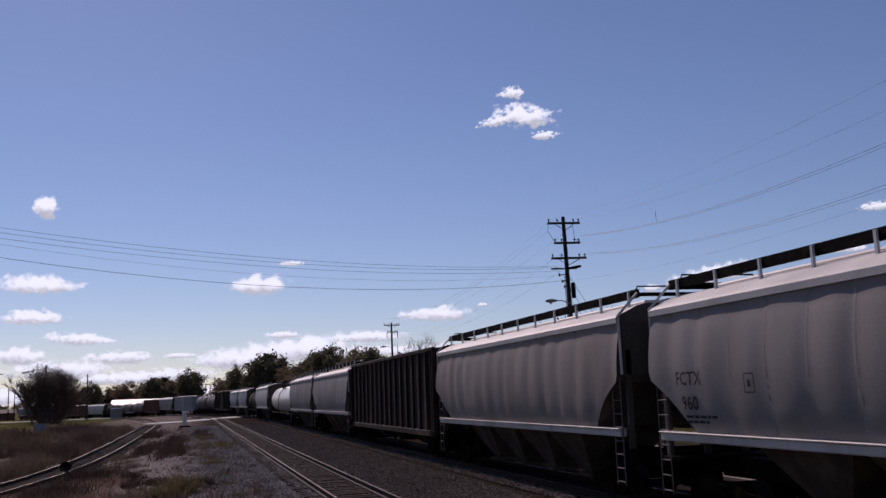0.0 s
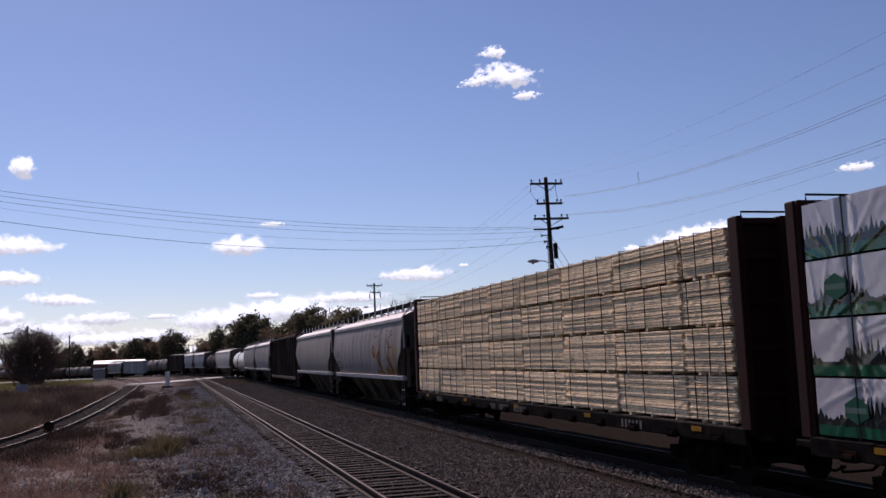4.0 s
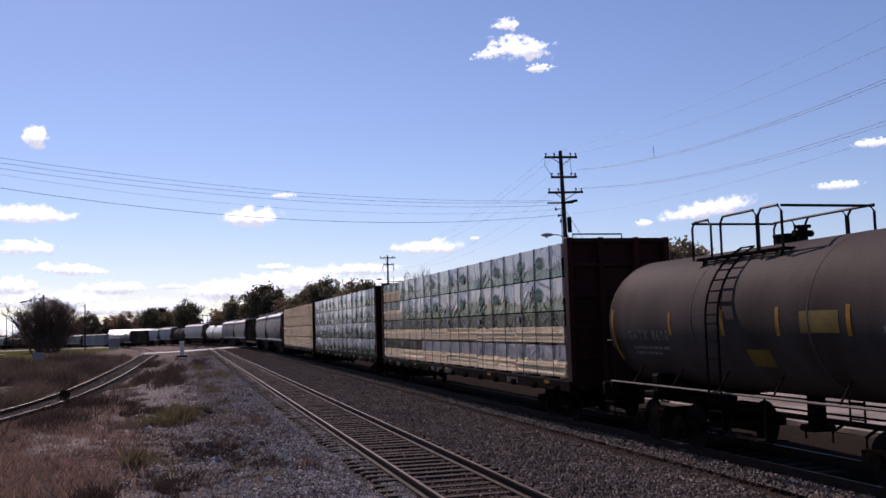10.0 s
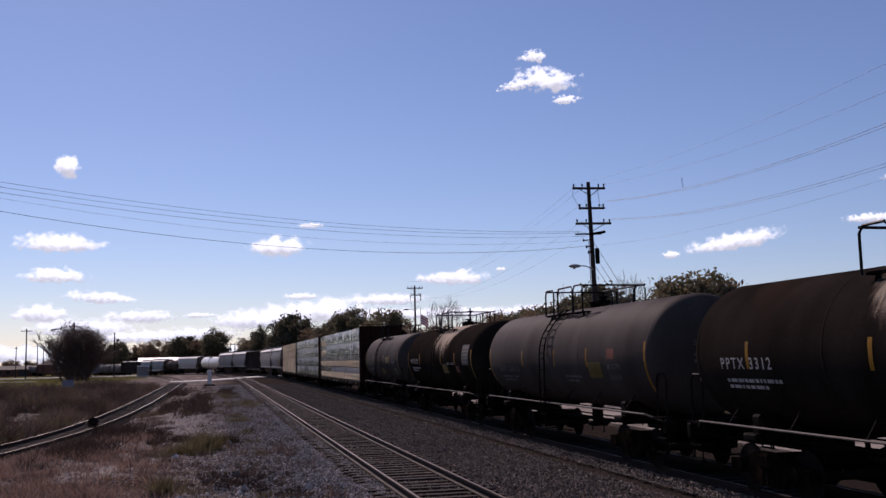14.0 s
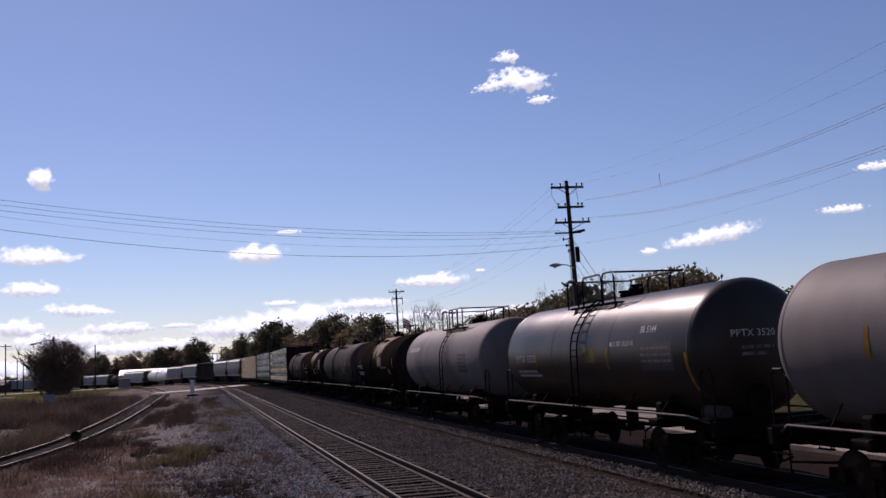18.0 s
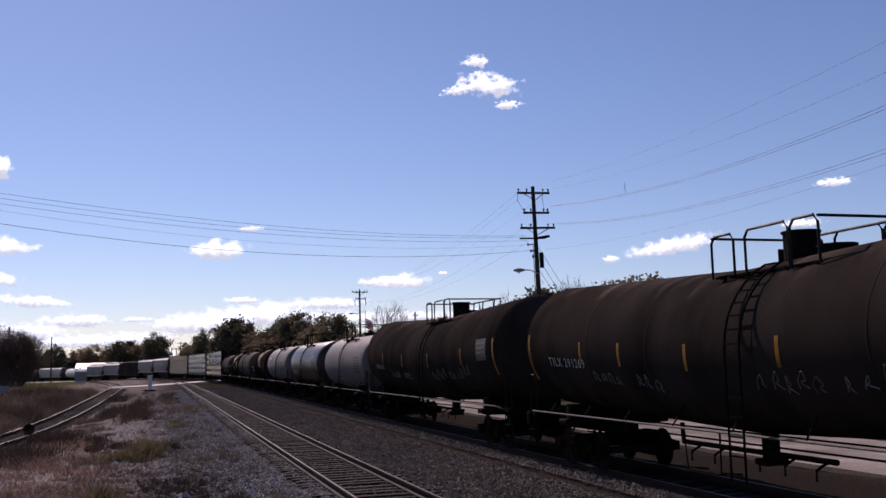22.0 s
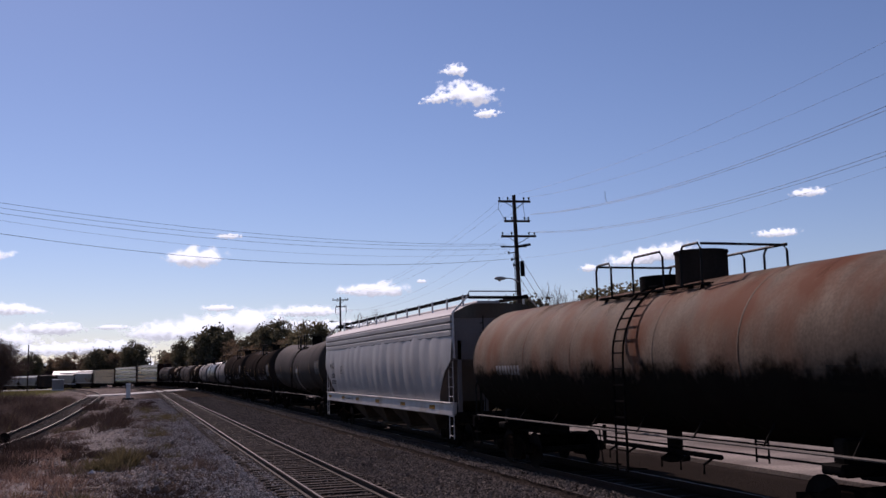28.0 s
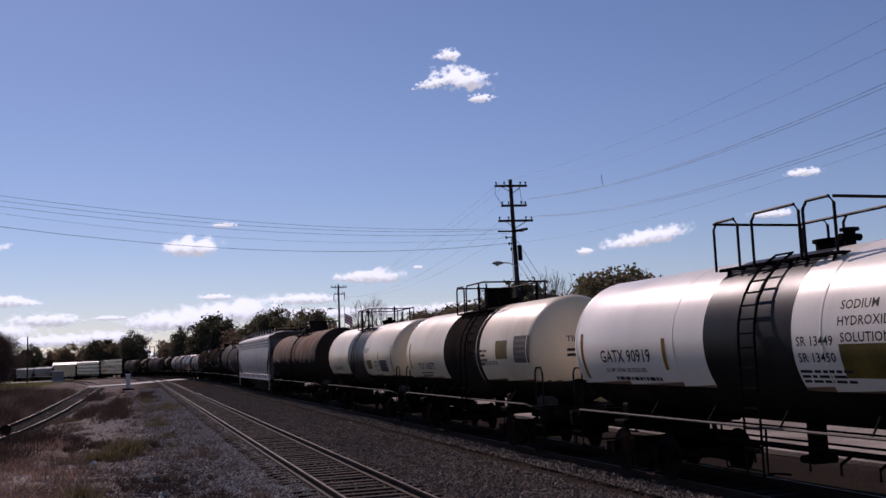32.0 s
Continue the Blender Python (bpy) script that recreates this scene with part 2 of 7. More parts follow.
def soaked(name, col, z0, soft, y0=0.0, half=0.0, rough=0.75, streak=0.3):
    """Stain with a ragged soft edge on an otherwise clear skin: it starts at height z0 (soft > 0: lies above it), half metres to each side of y0."""
    m = bpy.data.materials.new(name)
    m.use_nodes = True
    n, l = m.node_tree.nodes, m.node_tree.links
    b, out = n["Principled BSDF"], n["Material Output"]
    co, sep, mp = n.new("ShaderNodeTexCoord"), n.new("ShaderNodeSeparateXYZ"), n.new("ShaderNodeMapping")
    l.new(co.outputs["Object"], sep.inputs[0])
    l.new(co.outputs["Object"], mp.inputs[0])
    mp.inputs["Scale"].default_value = (0.2, 1, streak)

    def calc(op, a, c):
        q = n.new("ShaderNodeMath")
        q.operation = op
        for i, s in enumerate((a, c)):
            if hasattr(s, "links"):
                l.new(s, q.inputs[i])
            else:
                q.inputs[i].default_value = s
        return q.outputs[0]

    def cloudy(scale, k):
        t = n.new("ShaderNodeTexNoise")
        t.inputs["Scale"].default_value, t.inputs["Detail"].default_value, t.inputs["Roughness"].default_value = scale, 8, 0.6
        l.new(mp.outputs[0], t.inputs["Vector"])
        return calc("MULTIPLY", calc("SUBTRACT", t.outputs[0], 0.5), k)
    v = calc("DIVIDE", calc("SUBTRACT", sep.outputs["Z"], z0), soft)
    v = calc("ADD", v, calc("ADD", cloudy(1.6, 3.2), cloudy(7.0, 1.2)))
    if half:
        side = calc("DIVIDE", calc("ABSOLUTE", calc("SUBTRACT", sep.outputs["Y"], y0), 0.0), half)
        v = calc("SUBTRACT", v, calc("MULTIPLY", calc("POWER", side, 3.0), 1.6))
    r = n.new("ShaderNodeMapRange")
    r.interpolation_type = "SMOOTHSTEP"
    l.new(v, r.inputs[0])
    r.inputs[1].default_value, r.inputs[2].default_value, r.inputs[4].default_value = 0.1, 1.3, 0.95
    tint = n.new("ShaderNodeMix")
    tint.data_type = "RGBA"
    l.new(calc("ADD", cloudy(4.0, 2.0), 0.5), tint.inputs[0])
    tint.inputs[6].default_value, tint.inputs[7].default_value = (*col, 1), (*[c * 0.55 for c in col], 1)
    l.new(tint.outputs[2], b.inputs["Base Color"])
    b.inputs["Roughness"].default_value, b.inputs["Specular IOR Level"].default_value = rough, 0.02
    tr, ms = n.new("ShaderNodeBsdfTransparent"), n.new("ShaderNodeMixShader")
    l.new(r.outputs[0], ms.inputs[0])
    l.new(tr.outputs[0], ms.inputs[1])
    l.new(b.outputs[0], ms.inputs[2])
    l.new(ms.outputs[0], out.inputs[0])
    return m


M_STAIN = soaked("pale_spill_stain", (0.44, 0.35, 0.26), 2.4, 0.75, -0.75, 2.0)
M_GRIME = soaked("black_oil_grime", (0.012, 0.0095, 0.008), 2.72, -0.34, streak=1.0)
M_RUSTTOP = soaked("brown_rust_bloom", (0.10, 0.072, 0.058), 3.8, 0.6, 0.0, 9.5, 0.85, 0.35)
M_RUSTRUN = soaked("dark_rust_runs", (0.045, 0.018, 0.010), 3.75, 0.7, 0.0, 9.0, 0.85, 0.35)


def leaf_mat(name, c1, c2, through=0.35):
    m = bpy.data.materials.new(name)
    m.use_nodes = True
    n, l = m.node_tree.nodes, m.node_tree.links
    b, out = n["Principled BSDF"], n["Material Output"]
    g, mix = n.new("ShaderNodeNewGeometry"), n.new("ShaderNodeMix")
    mix.data_type = "RGBA"
    l.new(g.outputs["Random Per Island"], mix.inputs[0])
    mix.inputs[6].default_value, mix.inputs[7].default_value = (*c1, 1), (*c2, 1)
    l.new(mix.outputs[2], b.inputs["Base Color"])
    b.inputs["Roughness"].default_value, b.inputs["Specular IOR Level"].default_value = 0.8, 0.12
    tr, ms = n.new("ShaderNodeBsdfTranslucent"), n.new("ShaderNodeMixShader")
    l.new(mix.outputs[2], tr.inputs[0])
    ms.inputs[0].default_value = through
    l.new(b.outputs[0], ms.inputs[1])
    l.new(tr.outputs[0], ms.inputs[2])
    l.new(ms.outputs[0], out.inputs[0])
    return m


M_LEAF = leaf_mat("dull_green_leaves", (0.095, 0.085, 0.045), (0.235, 0.195, 0.115))
M_LEAFDARK = leaf_mat("dark_evergreen_leaves", (0.062, 0.060, 0.036), (0.155, 0.135, 0.085))
M_LEAFBROWN = leaf_mat("browning_autumn_leaves", (0.12, 0.088, 0.055), (0.25, 0.175, 0.11))
M_TWIG = leaf_mat("reddish_brown_twigs", (0.08, 0.05, 0.042), (0.15, 0.10, 0.08), 0.15)
M_DRYGRASS = leaf_mat("dry_russet_weeds", (0.12, 0.07, 0.054), (0.33, 0.225, 0.175), 0.3)
M_BRUSH = leaf_mat("dull_brown_brush", (0.075, 0.052, 0.044), (0.175, 0.128, 0.103), 0.3)
M_DARKBRUSH = leaf_mat("dark_dead_brush", (0.035, 0.024, 0.02), (0.10, 0.066, 0.052), 0.2)
M_LAWN = leaf_mat("verge_grass", (0.09, 0.10, 0.028), (0.19, 0.17, 0.06), 0.4)
M_GREENWEED = leaf_mat("olive_weeds", (0.075, 0.065, 0.032), (0.19, 0.15, 0.08), 0.3)


def wrap_print():
    """Printed plastic wrap: silver-white above, dark tree shapes, green foot."""
    m = bpy.data.materials.new("printed_plastic_wrap")
    m.use_nodes = True
    n, l = m.node_tree.nodes, m.node_tree.links
    b = n["Principled BSDF"]
    co, sep, info = n.new("ShaderNodeTexCoord"), n.new("ShaderNodeSeparateXYZ"), n.new("ShaderNodeObjectInfo")
    l.new(co.outputs["Object"], sep.inputs[0])
    at = n.new("ShaderNodeCombineXYZ")
    l.new(sep.outputs["Y"], at.inputs[0])
    l.new(info.outputs["Random"], at.inputs[1])

    def noise_1d(scale, detail, k):
        t = n.new("ShaderNodeTexNoise")
        t.inputs["Scale"].default_value, t.inputs["Detail"].default_value, t.inputs["Roughness"].default_value = scale, detail, 0.7
        v = n.new("ShaderNodeVectorMath")
        v.operation = "MULTIPLY"
        v.inputs[1].default_value = (1, 9 * k, 1)
        l.new(at.outputs[0], v.inputs[0])
        l.new(v.outputs[0], t.inputs["Vector"])
        return t.outputs[0]

    def math2(op, a, c):
        q = n.new("ShaderNodeMath")
        q.operation = op
        for i, s in enumerate((a, c)):
            if hasattr(s, "links"):
                l.new(s, q.inputs[i])
            else:
                q.inputs[i].default_value = s
        return q.outputs[0]
    saw = math2("MULTIPLY", math2("PINGPONG", math2("ADD", math2("MULTIPLY", noise_1d(3.0, 2, 4), 0.4), sep.outputs["Y"]), 0.055), 18.0)
    saw = math2("MULTIPLY", saw, math2("ADD", math2("MULTIPLY", noise_1d(9.0, 2, 2), 0.9), 0.1))
    grove = math2("MAXIMUM", math2("MULTIPLY", math2("SUBTRACT", noise_1d(1.1, 1, 1), 0.30), 1.7), 0.0)
    crest = math2("ADD", math2("MULTIPLY", grove, math2("ADD", math2("MULTIPLY", saw, 0.9), 0.22)), 0.24)
    trees = math2("LESS_THAN", sep.outputs["Z"], crest)
    foot = math2("LESS_THAN", sep.outputs["Z"], math2("ADD", math2("MULTIPLY", noise_1d(3.0, 2, 3), 0.06), 0.16))
    mx = n.new("ShaderNodeMix")
    mx.data_type = "RGBA"
    l.new(trees, mx.inputs[0])
    mx.inputs[6].default_value, mx.inputs[7].default_value = (0.48, 0.465, 0.48, 1), (0.013, 0.021, 0.021, 1)
    m2 = n.new("ShaderNodeMix")
    m2.data_type = "RGBA"
    l.new(foot, m2.inputs[0])
    l.new(mx.outputs[2], m2.inputs[6])
    m2.inputs[7].default_value = (0.008, 0.085, 0.045, 1)
    l.new(m2.outputs[2], b.inputs["Base Color"])
    b.inputs["Roughness"].default_value = 0.13
    b.inputs["Coat Weight"].default_value, b.inputs["Coat Roughness"].default_value = 0.12, 0.08
    b.inputs["Specular IOR Level"].default_value = 0.5
    wr, bp = n.new("ShaderNodeTexNoise"), n.new("ShaderNodeBump")
    wr.noise_type = "RIDGED_MULTIFRACTAL"
    wr.inputs["Scale"].default_value, wr.inputs["Detail"].default_value, wr.inputs["Distortion"].default_value = 2.2, 3, 0.8
    place = n.new("ShaderNodeVectorMath")
    place.operation = "MULTIPLY_ADD"
    l.new(info.outputs["Random"], place.inputs[0])
    place.inputs[1].default_value = (0, 37, 19)
    l.new(co.outputs["Object"], place.inputs[2])
    l.new(place.outputs[0], wr.inputs["Vector"])
    bp.inputs["Strength"].default_value, bp.inputs["Distance"].default_value = 0.35, 0.03
    l.new(wr.outputs[0], bp.inputs["Height"])
    l.new(bp.outputs[0], b.inputs["Normal"])
    return m


M_PRINT = wrap_print()


def ground_mat():
    m = bpy.data.materials.new("gravel_and_dry_earth")
    m.use_nodes = True
    n, l = m.node_tree.nodes, m.node_tree.links
    b = n["Principled BSDF"]
    co, sep = n.new("ShaderNodeTexCoord"), n.new("ShaderNodeSeparateXYZ")
    l.new(co.outputs["Object"], sep.inputs[0])

    def tex(scale, detail, rough=0.5):
        t = n.new("ShaderNodeTexNoise")
        t.inputs["Scale"].default_value, t.inputs["Detail"].default_value, t.inputs["Roughness"].default_value = scale, detail, rough
        l.new(co.outputs["Object"], t.inputs["Vector"])
        return t.outputs[0]

    def mix(fac, c1, c2):
        x = n.new("ShaderNodeMix")
        x.data_type = "RGBA"
        l.new(fac, x.inputs[0])
        for i, c in ((6, c1), (7, c2)):
            if hasattr(c, "links"):
                l.new(c, x.inputs[i])
            else:
                x.inputs[i].default_value = (*c, 1)
        return x.outputs[2]

    def ramp(v, lo, hi):
        r = n.new("ShaderNodeMapRange")
        r.interpolation_type = "SMOOTHSTEP"
        l.new(v, r.inputs[0])
        r.inputs[1].default_value, r.inputs[2].default_value = lo, hi
        return r.outputs[0]

    def add(v, w, k):
        q = n.new("ShaderNodeMath")
        q.operation = "MULTIPLY_ADD"
        l.new(w, q.inputs[0])
        q.inputs[1].default_value = k
        l.new(v, q.inputs[2])
        return q.outputs[0]
    vor = n.new("ShaderNodeTexVoronoi")
    vor.inputs["Scale"].default_value = 24
    l.new(co.outputs["Object"], vor.inputs["Vector"])
    stone = mix(vor.outputs["Color"], (0.03, 0.023, 0.02), (0.14, 0.115, 0.10))
    stone = mix(ramp(tex(0.5, 5), 0.35, 0.65), stone, (0.055, 0.042, 0.036))
    stone = mix(ramp(add(sep.outputs["X"], tex(0.9, 4), 0.6), 5.2, 6.2), stone, mix(vor.outputs["Color"], (0.016, 0.0125, 0.011), (0.062, 0.05, 0.043)))
    earth = mix(ramp(tex(1.6, 8, 0.65), 0.3, 0.7), (0.10, 0.08, 0.07), (0.30, 0.255, 0.225))
    earth = mix(vor.outputs["Color"], earth, mix(ramp(tex(6.0, 4), 0.35, 0.65), (0.09, 0.07, 0.06), (0.36, 0.315, 0.285)))
    earth = mix(ramp(tex(0.28, 6, 0.6), 0.52, 0.62), earth, (0.085, 0.052, 0.04))
    earth = mix(ramp(tex(0.55, 7, 0.65), 0.56, 0.68), earth, (0.035, 0.026, 0.022))

    def spot(x, y, rx, ry, base, colour):
        """A soft, ragged patch of other soil."""
        v = n.new("ShaderNodeVectorMath")
        v.operation = "MULTIPLY_ADD"
        l.new(co.outputs["Object"], v.inputs[0])
        v.inputs[1].default_value, v.inputs[2].default_value = (1 / rx, 1 / ry, 0), (-x / rx, -y / ry, 0)
        ln = n.new("ShaderNodeVectorMath")
        ln.operation = "LENGTH"
        l.new(v.outputs[0], ln.inputs[0])
        return mix(ramp(add(ln.outputs["Value"], tex(1.3, 7, 0.65), 1.6), 1.95, 1.55), base, colour)
    earth = spot(-2.4, 29.0, 1.3, 2.6, earth, (0.27, 0.225, 0.20))
    earth = spot(-0.4, 52.0, 2.6, 14.0, earth, (0.235, 0.205, 0.185))
    grass = mix(ramp(tex(0.9, 8, 0.7), 0.3, 0.7), (0.085, 0.085, 0.03), (0.17, 0.14, 0.06))
    wob = tex(0.35, 5)
    left = ramp(add(add(sep.outputs["X"], wob, 5.0), tex(2.0, 6, 0.7), 2.0), 6.0, 2.2)
    col = mix(left, stone, earth)
    col = spot(0.7, 24.0, 1.0, 2.4, col, (0.026, 0.02, 0.017))
    col = spot(0.2, 36.0, 1.4, 2.2, col, (0.04, 0.03, 0.025))
    far = ramp(add(sep.outputs["X"], tex(0.05, 3), 14.0), -4.0, -12.0)
    col = mix(far, col, grass)
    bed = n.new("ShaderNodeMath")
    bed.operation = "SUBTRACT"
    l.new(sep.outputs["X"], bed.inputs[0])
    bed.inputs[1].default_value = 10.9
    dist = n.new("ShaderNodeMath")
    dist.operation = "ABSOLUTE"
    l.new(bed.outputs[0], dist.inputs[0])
    # Ground beside the main track blackened: the train's shade is put into its colour.
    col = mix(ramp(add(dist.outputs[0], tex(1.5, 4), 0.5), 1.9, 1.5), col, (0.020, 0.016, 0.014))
    # Darker ground from the track centre out to the gravel road.
    dark_strip = ramp(add(sep.outputs["X"], tex(0.8, 5), 1.5), 16.2, 15.4)
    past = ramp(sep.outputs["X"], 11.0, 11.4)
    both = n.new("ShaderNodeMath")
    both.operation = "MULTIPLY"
    l.new(dark_strip, both.inputs[0])
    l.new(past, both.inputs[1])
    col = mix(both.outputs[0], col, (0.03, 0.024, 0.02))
    sid = n.new("ShaderNodeMath")
    sid.operation = "SUBTRACT"
    l.new(sep.outputs["X"], sid.inputs[0])
    sid.inputs[1].default_value = 4.54
    sdist = n.new("ShaderNodeMath")
    sdist.operation = "ABSOLUTE"
    l.new(sid.outputs[0], sdist.inputs[0])
    col = mix(ramp(add(sdist.outputs[0], tex(2.5, 4), 0.6), 1.3, 0.9), col, (0.035, 0.025, 0.02))
    right = ramp(add(sep.outputs["X"], wob, 4.0), 24.0, 27.0)
    col = mix(right, col, mix(ramp(tex(0.9, 8, 0.7), 0.3, 0.7), (0.045, 0.045, 0.018), (0.09, 0.078, 0.036)))
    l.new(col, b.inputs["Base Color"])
    b.inputs["Roughness"].default_value, b.inputs["Specular IOR Level"].default_value = 0.95, 0.0
    bp = n.new("ShaderNodeBump")
    bp.inputs["Strength"].default_value, bp.inputs["Distance"].default_value = 0.9, 0.05
    l.new(vor.outputs["Distance"], bp.inputs["Height"])
    bp2 = n.new("ShaderNodeBump")
    bp2.inputs["Strength"].default_value, bp2.inputs["Distance"].default_value = 0.6, 0.1
    l.new(tex(3, 8, 0.7), bp2.inputs["Height"])
    l.new(bp.outputs[0], bp2.inputs["Normal"])
    l.new(bp2.outputs[0], b.inputs["Normal"])
    return m


M_GROUND = ground_mat()
M_STONE = leaf_mat("ballast_stone", (0.055, 0.043, 0.038), (0.58, 0.51, 0.45), 0.0)
M_STONEBROWN = leaf_mat("brown_ballast_stone", (0.022, 0.0165, 0.014), (0.255, 0.195, 0.154), 0.0)


# ---- shape tools ----
class Shape:
    """Collects vertices and faces of one part."""

    def __init__(self):
        self.v, self.f = [], []

    def raw(self, vs, fs):
        o = len(self.v)
        self.v += [tuple(p) for p in vs]
        self.f += [tuple(i + o for i in f) for f in fs]
        return self

    def box(self, c, s, m=None, bevel=0.0):
        h = [q / 2 for q in s]
        b = min(bevel, *h)
        if b <= 0:
            vs = [(x * h[0], y * h[1], z * h[2]) for x in (-1, 1) for y in (-1, 1) for z in (-1, 1)]
            fs = [(0, 1, 3, 2), (4, 6, 7, 5), (0, 4, 5, 1), (2, 3, 7, 6), (0, 2, 6, 4), (1, 5, 7, 3)]
        else:
            vs, key = [], {}
            for x in (-1, 1):
                for y in (-1, 1):
                    for z in (-1, 1):
                        for k in range(3):
                            p = [x * h[0], y * h[1], z * h[2]]
                            for j in range(3):
                                if j != k:
                                    p[j] -= (x, y, z)[j] * b
                            key[x, y, z, k] = len(vs)
                            vs.append(tuple(p))
            fs = []
            for k in range(3):
                i, j = (k + 1) % 3, (k + 2) % 3
                for s1 in (-1, 1):
                    q = []
                    for a1, a2 in ((-1, -1), (1, -1), (1, 1), (-1, 1)):
                        t = [0, 0, 0]
                        t[k], t[i], t[j] = s1, a1, a2
                        q.append(key[t[0], t[1], t[2], k])
                    fs.append(tuple(q if s1 > 0 else q[::-1]))
                for s1 in (-1, 1):
                    for s2 in (-1, 1):
                        t1, t2 = [0, 0, 0], [0, 0, 0]
                        t1[i], t1[j], t1[k] = s1, s2, -1
                        t2[i], t2[j], t2[k] = s1, s2, 1
                        q = [key[*t1, i], key[*t2, i], key[*t2, j], key[*t1, j]]
                        fs.append(tuple(q if s1 * s2 < 0 else q[::-1]))
            for x in (-1, 1):
                for y in (-1, 1):
                    for z in (-1, 1):
                        q = [key[x, y, z, k] for k in range(3)]
                        fs.append(tuple(q if x * y * z > 0 else q[::-1]))
        if m is not None:
            vs = [tuple(m @ Vector(p)) for p in vs]
        return self.raw([(p[0] + c[0], p[1] + c[1], p[2] + c[2]) for p in vs], fs)

    def tube(self, pts, r, n=6, closed=False, r2=None):
        pts = [Vector(p) for p in pts]
        rings = []
        for i, p in enumerate(pts):
            d = (pts[min(i + 1, len(pts) - 1)] - pts[max(i - 1, 0)]).normalized()
            u = d.cross(Vector((0, 0, 1)) if abs(d.z) < 0.9 else Vector((0, 1, 0))).normalized()
            w = u.cross(d)
            rr = r if r2 is None else r + (r2 - r) * i / (len(pts) - 1)
            rings.append([p + (u * math.cos(t) + w * math.sin(t)) * rr for t in (2 * math.pi * k / n for k in range(n))])
        return self.loft(rings, True, True)

    def loft(self, rings, around=True, caps=False):
        n = len(rings[0])
        vs = [p for r in rings for p in r]
        fs = []
        for i in range(len(rings) - 1):
            for k in range(n if around else n - 1):
                k2 = (k + 1) % n
                fs.append((i * n + k, (i + 1) * n + k, (i + 1) * n + k2, i * n + k2))
        if caps:
            fs.append(tuple(range(n)))
            fs.append(tuple(range((len(rings) - 1) * n, len(rings) * n))[::-1])
        return self.raw(vs, fs)

    def cyl(self, p, q, r, n=12, r2=None):
        return self.tube([p, q], r, n, False, r2)

    def mesh(self, name, smooth=False):
        me = bpy.data.meshes.new(name)
        me.from_pydata(self.v, [], self.f)
        if smooth:
            me.polygons.foreach_set("use_smooth", [True] * len(me.polygons))
            me.set_sharp_from_angle(angle=radians(40))
        me.update()
        return me


def part(name, shape, material, parent=None, label="", smooth=False, at=None):
    """Links a shape or a shared mesh as one object under its thing or part."""
    me = shape if isinstance(shape, bpy.types.Mesh) else shape.mesh(name, smooth)
    if not me.materials:
        me.materials.append(material)
    ob = new(name, me)
    if parent:
        ob.parent = parent
    if at is not None:
        ob.matrix_basis = at
    if label:
        ob["label"] = label
    return ob


def thing(name, label, category, at=None, group="", kind=""):
    ob = new(name)
    ob.empty_display_size = 0.3
    if at is not None:
        ob.matrix_basis = at
    return tagged(ob, label, category, group, kind)


WORDS = {}


def word(text, size):
    """Flat outline of a word, as points and faces, left end at 0, baseline at 0."""
    if (text, size) not in WORDS:
        cu = bpy.data.curves.new("word", "FONT")
        cu.body, cu.size, cu.resolution_u, cu.offset, cu.space_character = text, size, 2, size * 0.012, 1.28 if 0.28 <= size < 0.32 else 1.05
        ob = new("word", cu)
        bpy.context.view_layer.update()
        me = bpy.data.meshes.new_from_object(ob.evaluated_get(bpy.context.evaluated_depsgraph_get()))
        WORDS[text, size] = ([tuple(v.co) for v in me.vertices], [tuple(p.vertices) for p in me.polygons])
        bpy.data.objects.remove(ob)
        bpy.data.curves.remove(cu)
        bpy.data.meshes.remove(me)
    return WORDS[text, size]


for text, size in (("FCTX", 0.36), ("960", 0.36), ("MULX", 0.36), ("10196", 0.36), ("PPTX 3251", 0.3), ("SHPX 206516", 0.3), ("PPTX 3520", 0.3),
                   ("PPTX 3312", 0.3), ("TILX 291269", 0.3), ("OCAX 6381", 0.3), ("TILX 160572", 0.33), ("SODIUM", 0.22), ("HYDROXIDE", 0.22),
                   ("SOLUTION", 0.22), ("MOLTEN", 0.2), ("SULFUR", 0.2), ("MOLTEN SULFUR", 0.14), ("MOLTEN SULFUR", 0.16), ("SR 5144", 0.22), ("SR 13449", 0.2), ("SR 13450", 0.2),
                   ("DO NOT HAMMER ON CAR", 0.13), ("GATX 8600", 0.3), ("HYDROXIDE SOLUTION", 0.14), ("TILX 160572", 0.2), ("TILX 291269", 0.2), ("GATX 90919", 0.36), ("NFRX 159701", 0.34), ("CAPY 16283 GAL", 0.17), ("CAPY 61 638 L", 0.17), ("OCAX 6381", 0.28), ("OCAX 6381", 0.2), ("LD LMT 203300 LBS 92200 KGS", 0.12), ("PPTX 3251", 0.2), ("PPTX 3312", 0.2), ("PPTX 3520", 0.2), ("GATX 8600", 0.2), ("SHPX 206516", 0.2)):
    word(text, size)


# ---- ground ----
XC = 10.9          # centre line of the main track
Y0, RADIUS = 138.0, 520.0   # the main track is straight to Y0, then curves left


def along(s, off=0.0, xc=XC, y0=Y0, radius=RADIUS):
    """Place and heading at s metres along a track, off metres to its right."""
    if s < y0:
        return xc + off, s, 0.0
    t = (s - y0) / (radius - (XC - xc))
    r = radius - (XC - xc)
    return xc - r * (1 - math.cos(t)) + off * math.cos(t), y0 + r * math.sin(t) + off * math.sin(t), t


def smooth(v):
    v = min(1.0, max(0.0, v))
    return v * v * (3 - 2 * v)


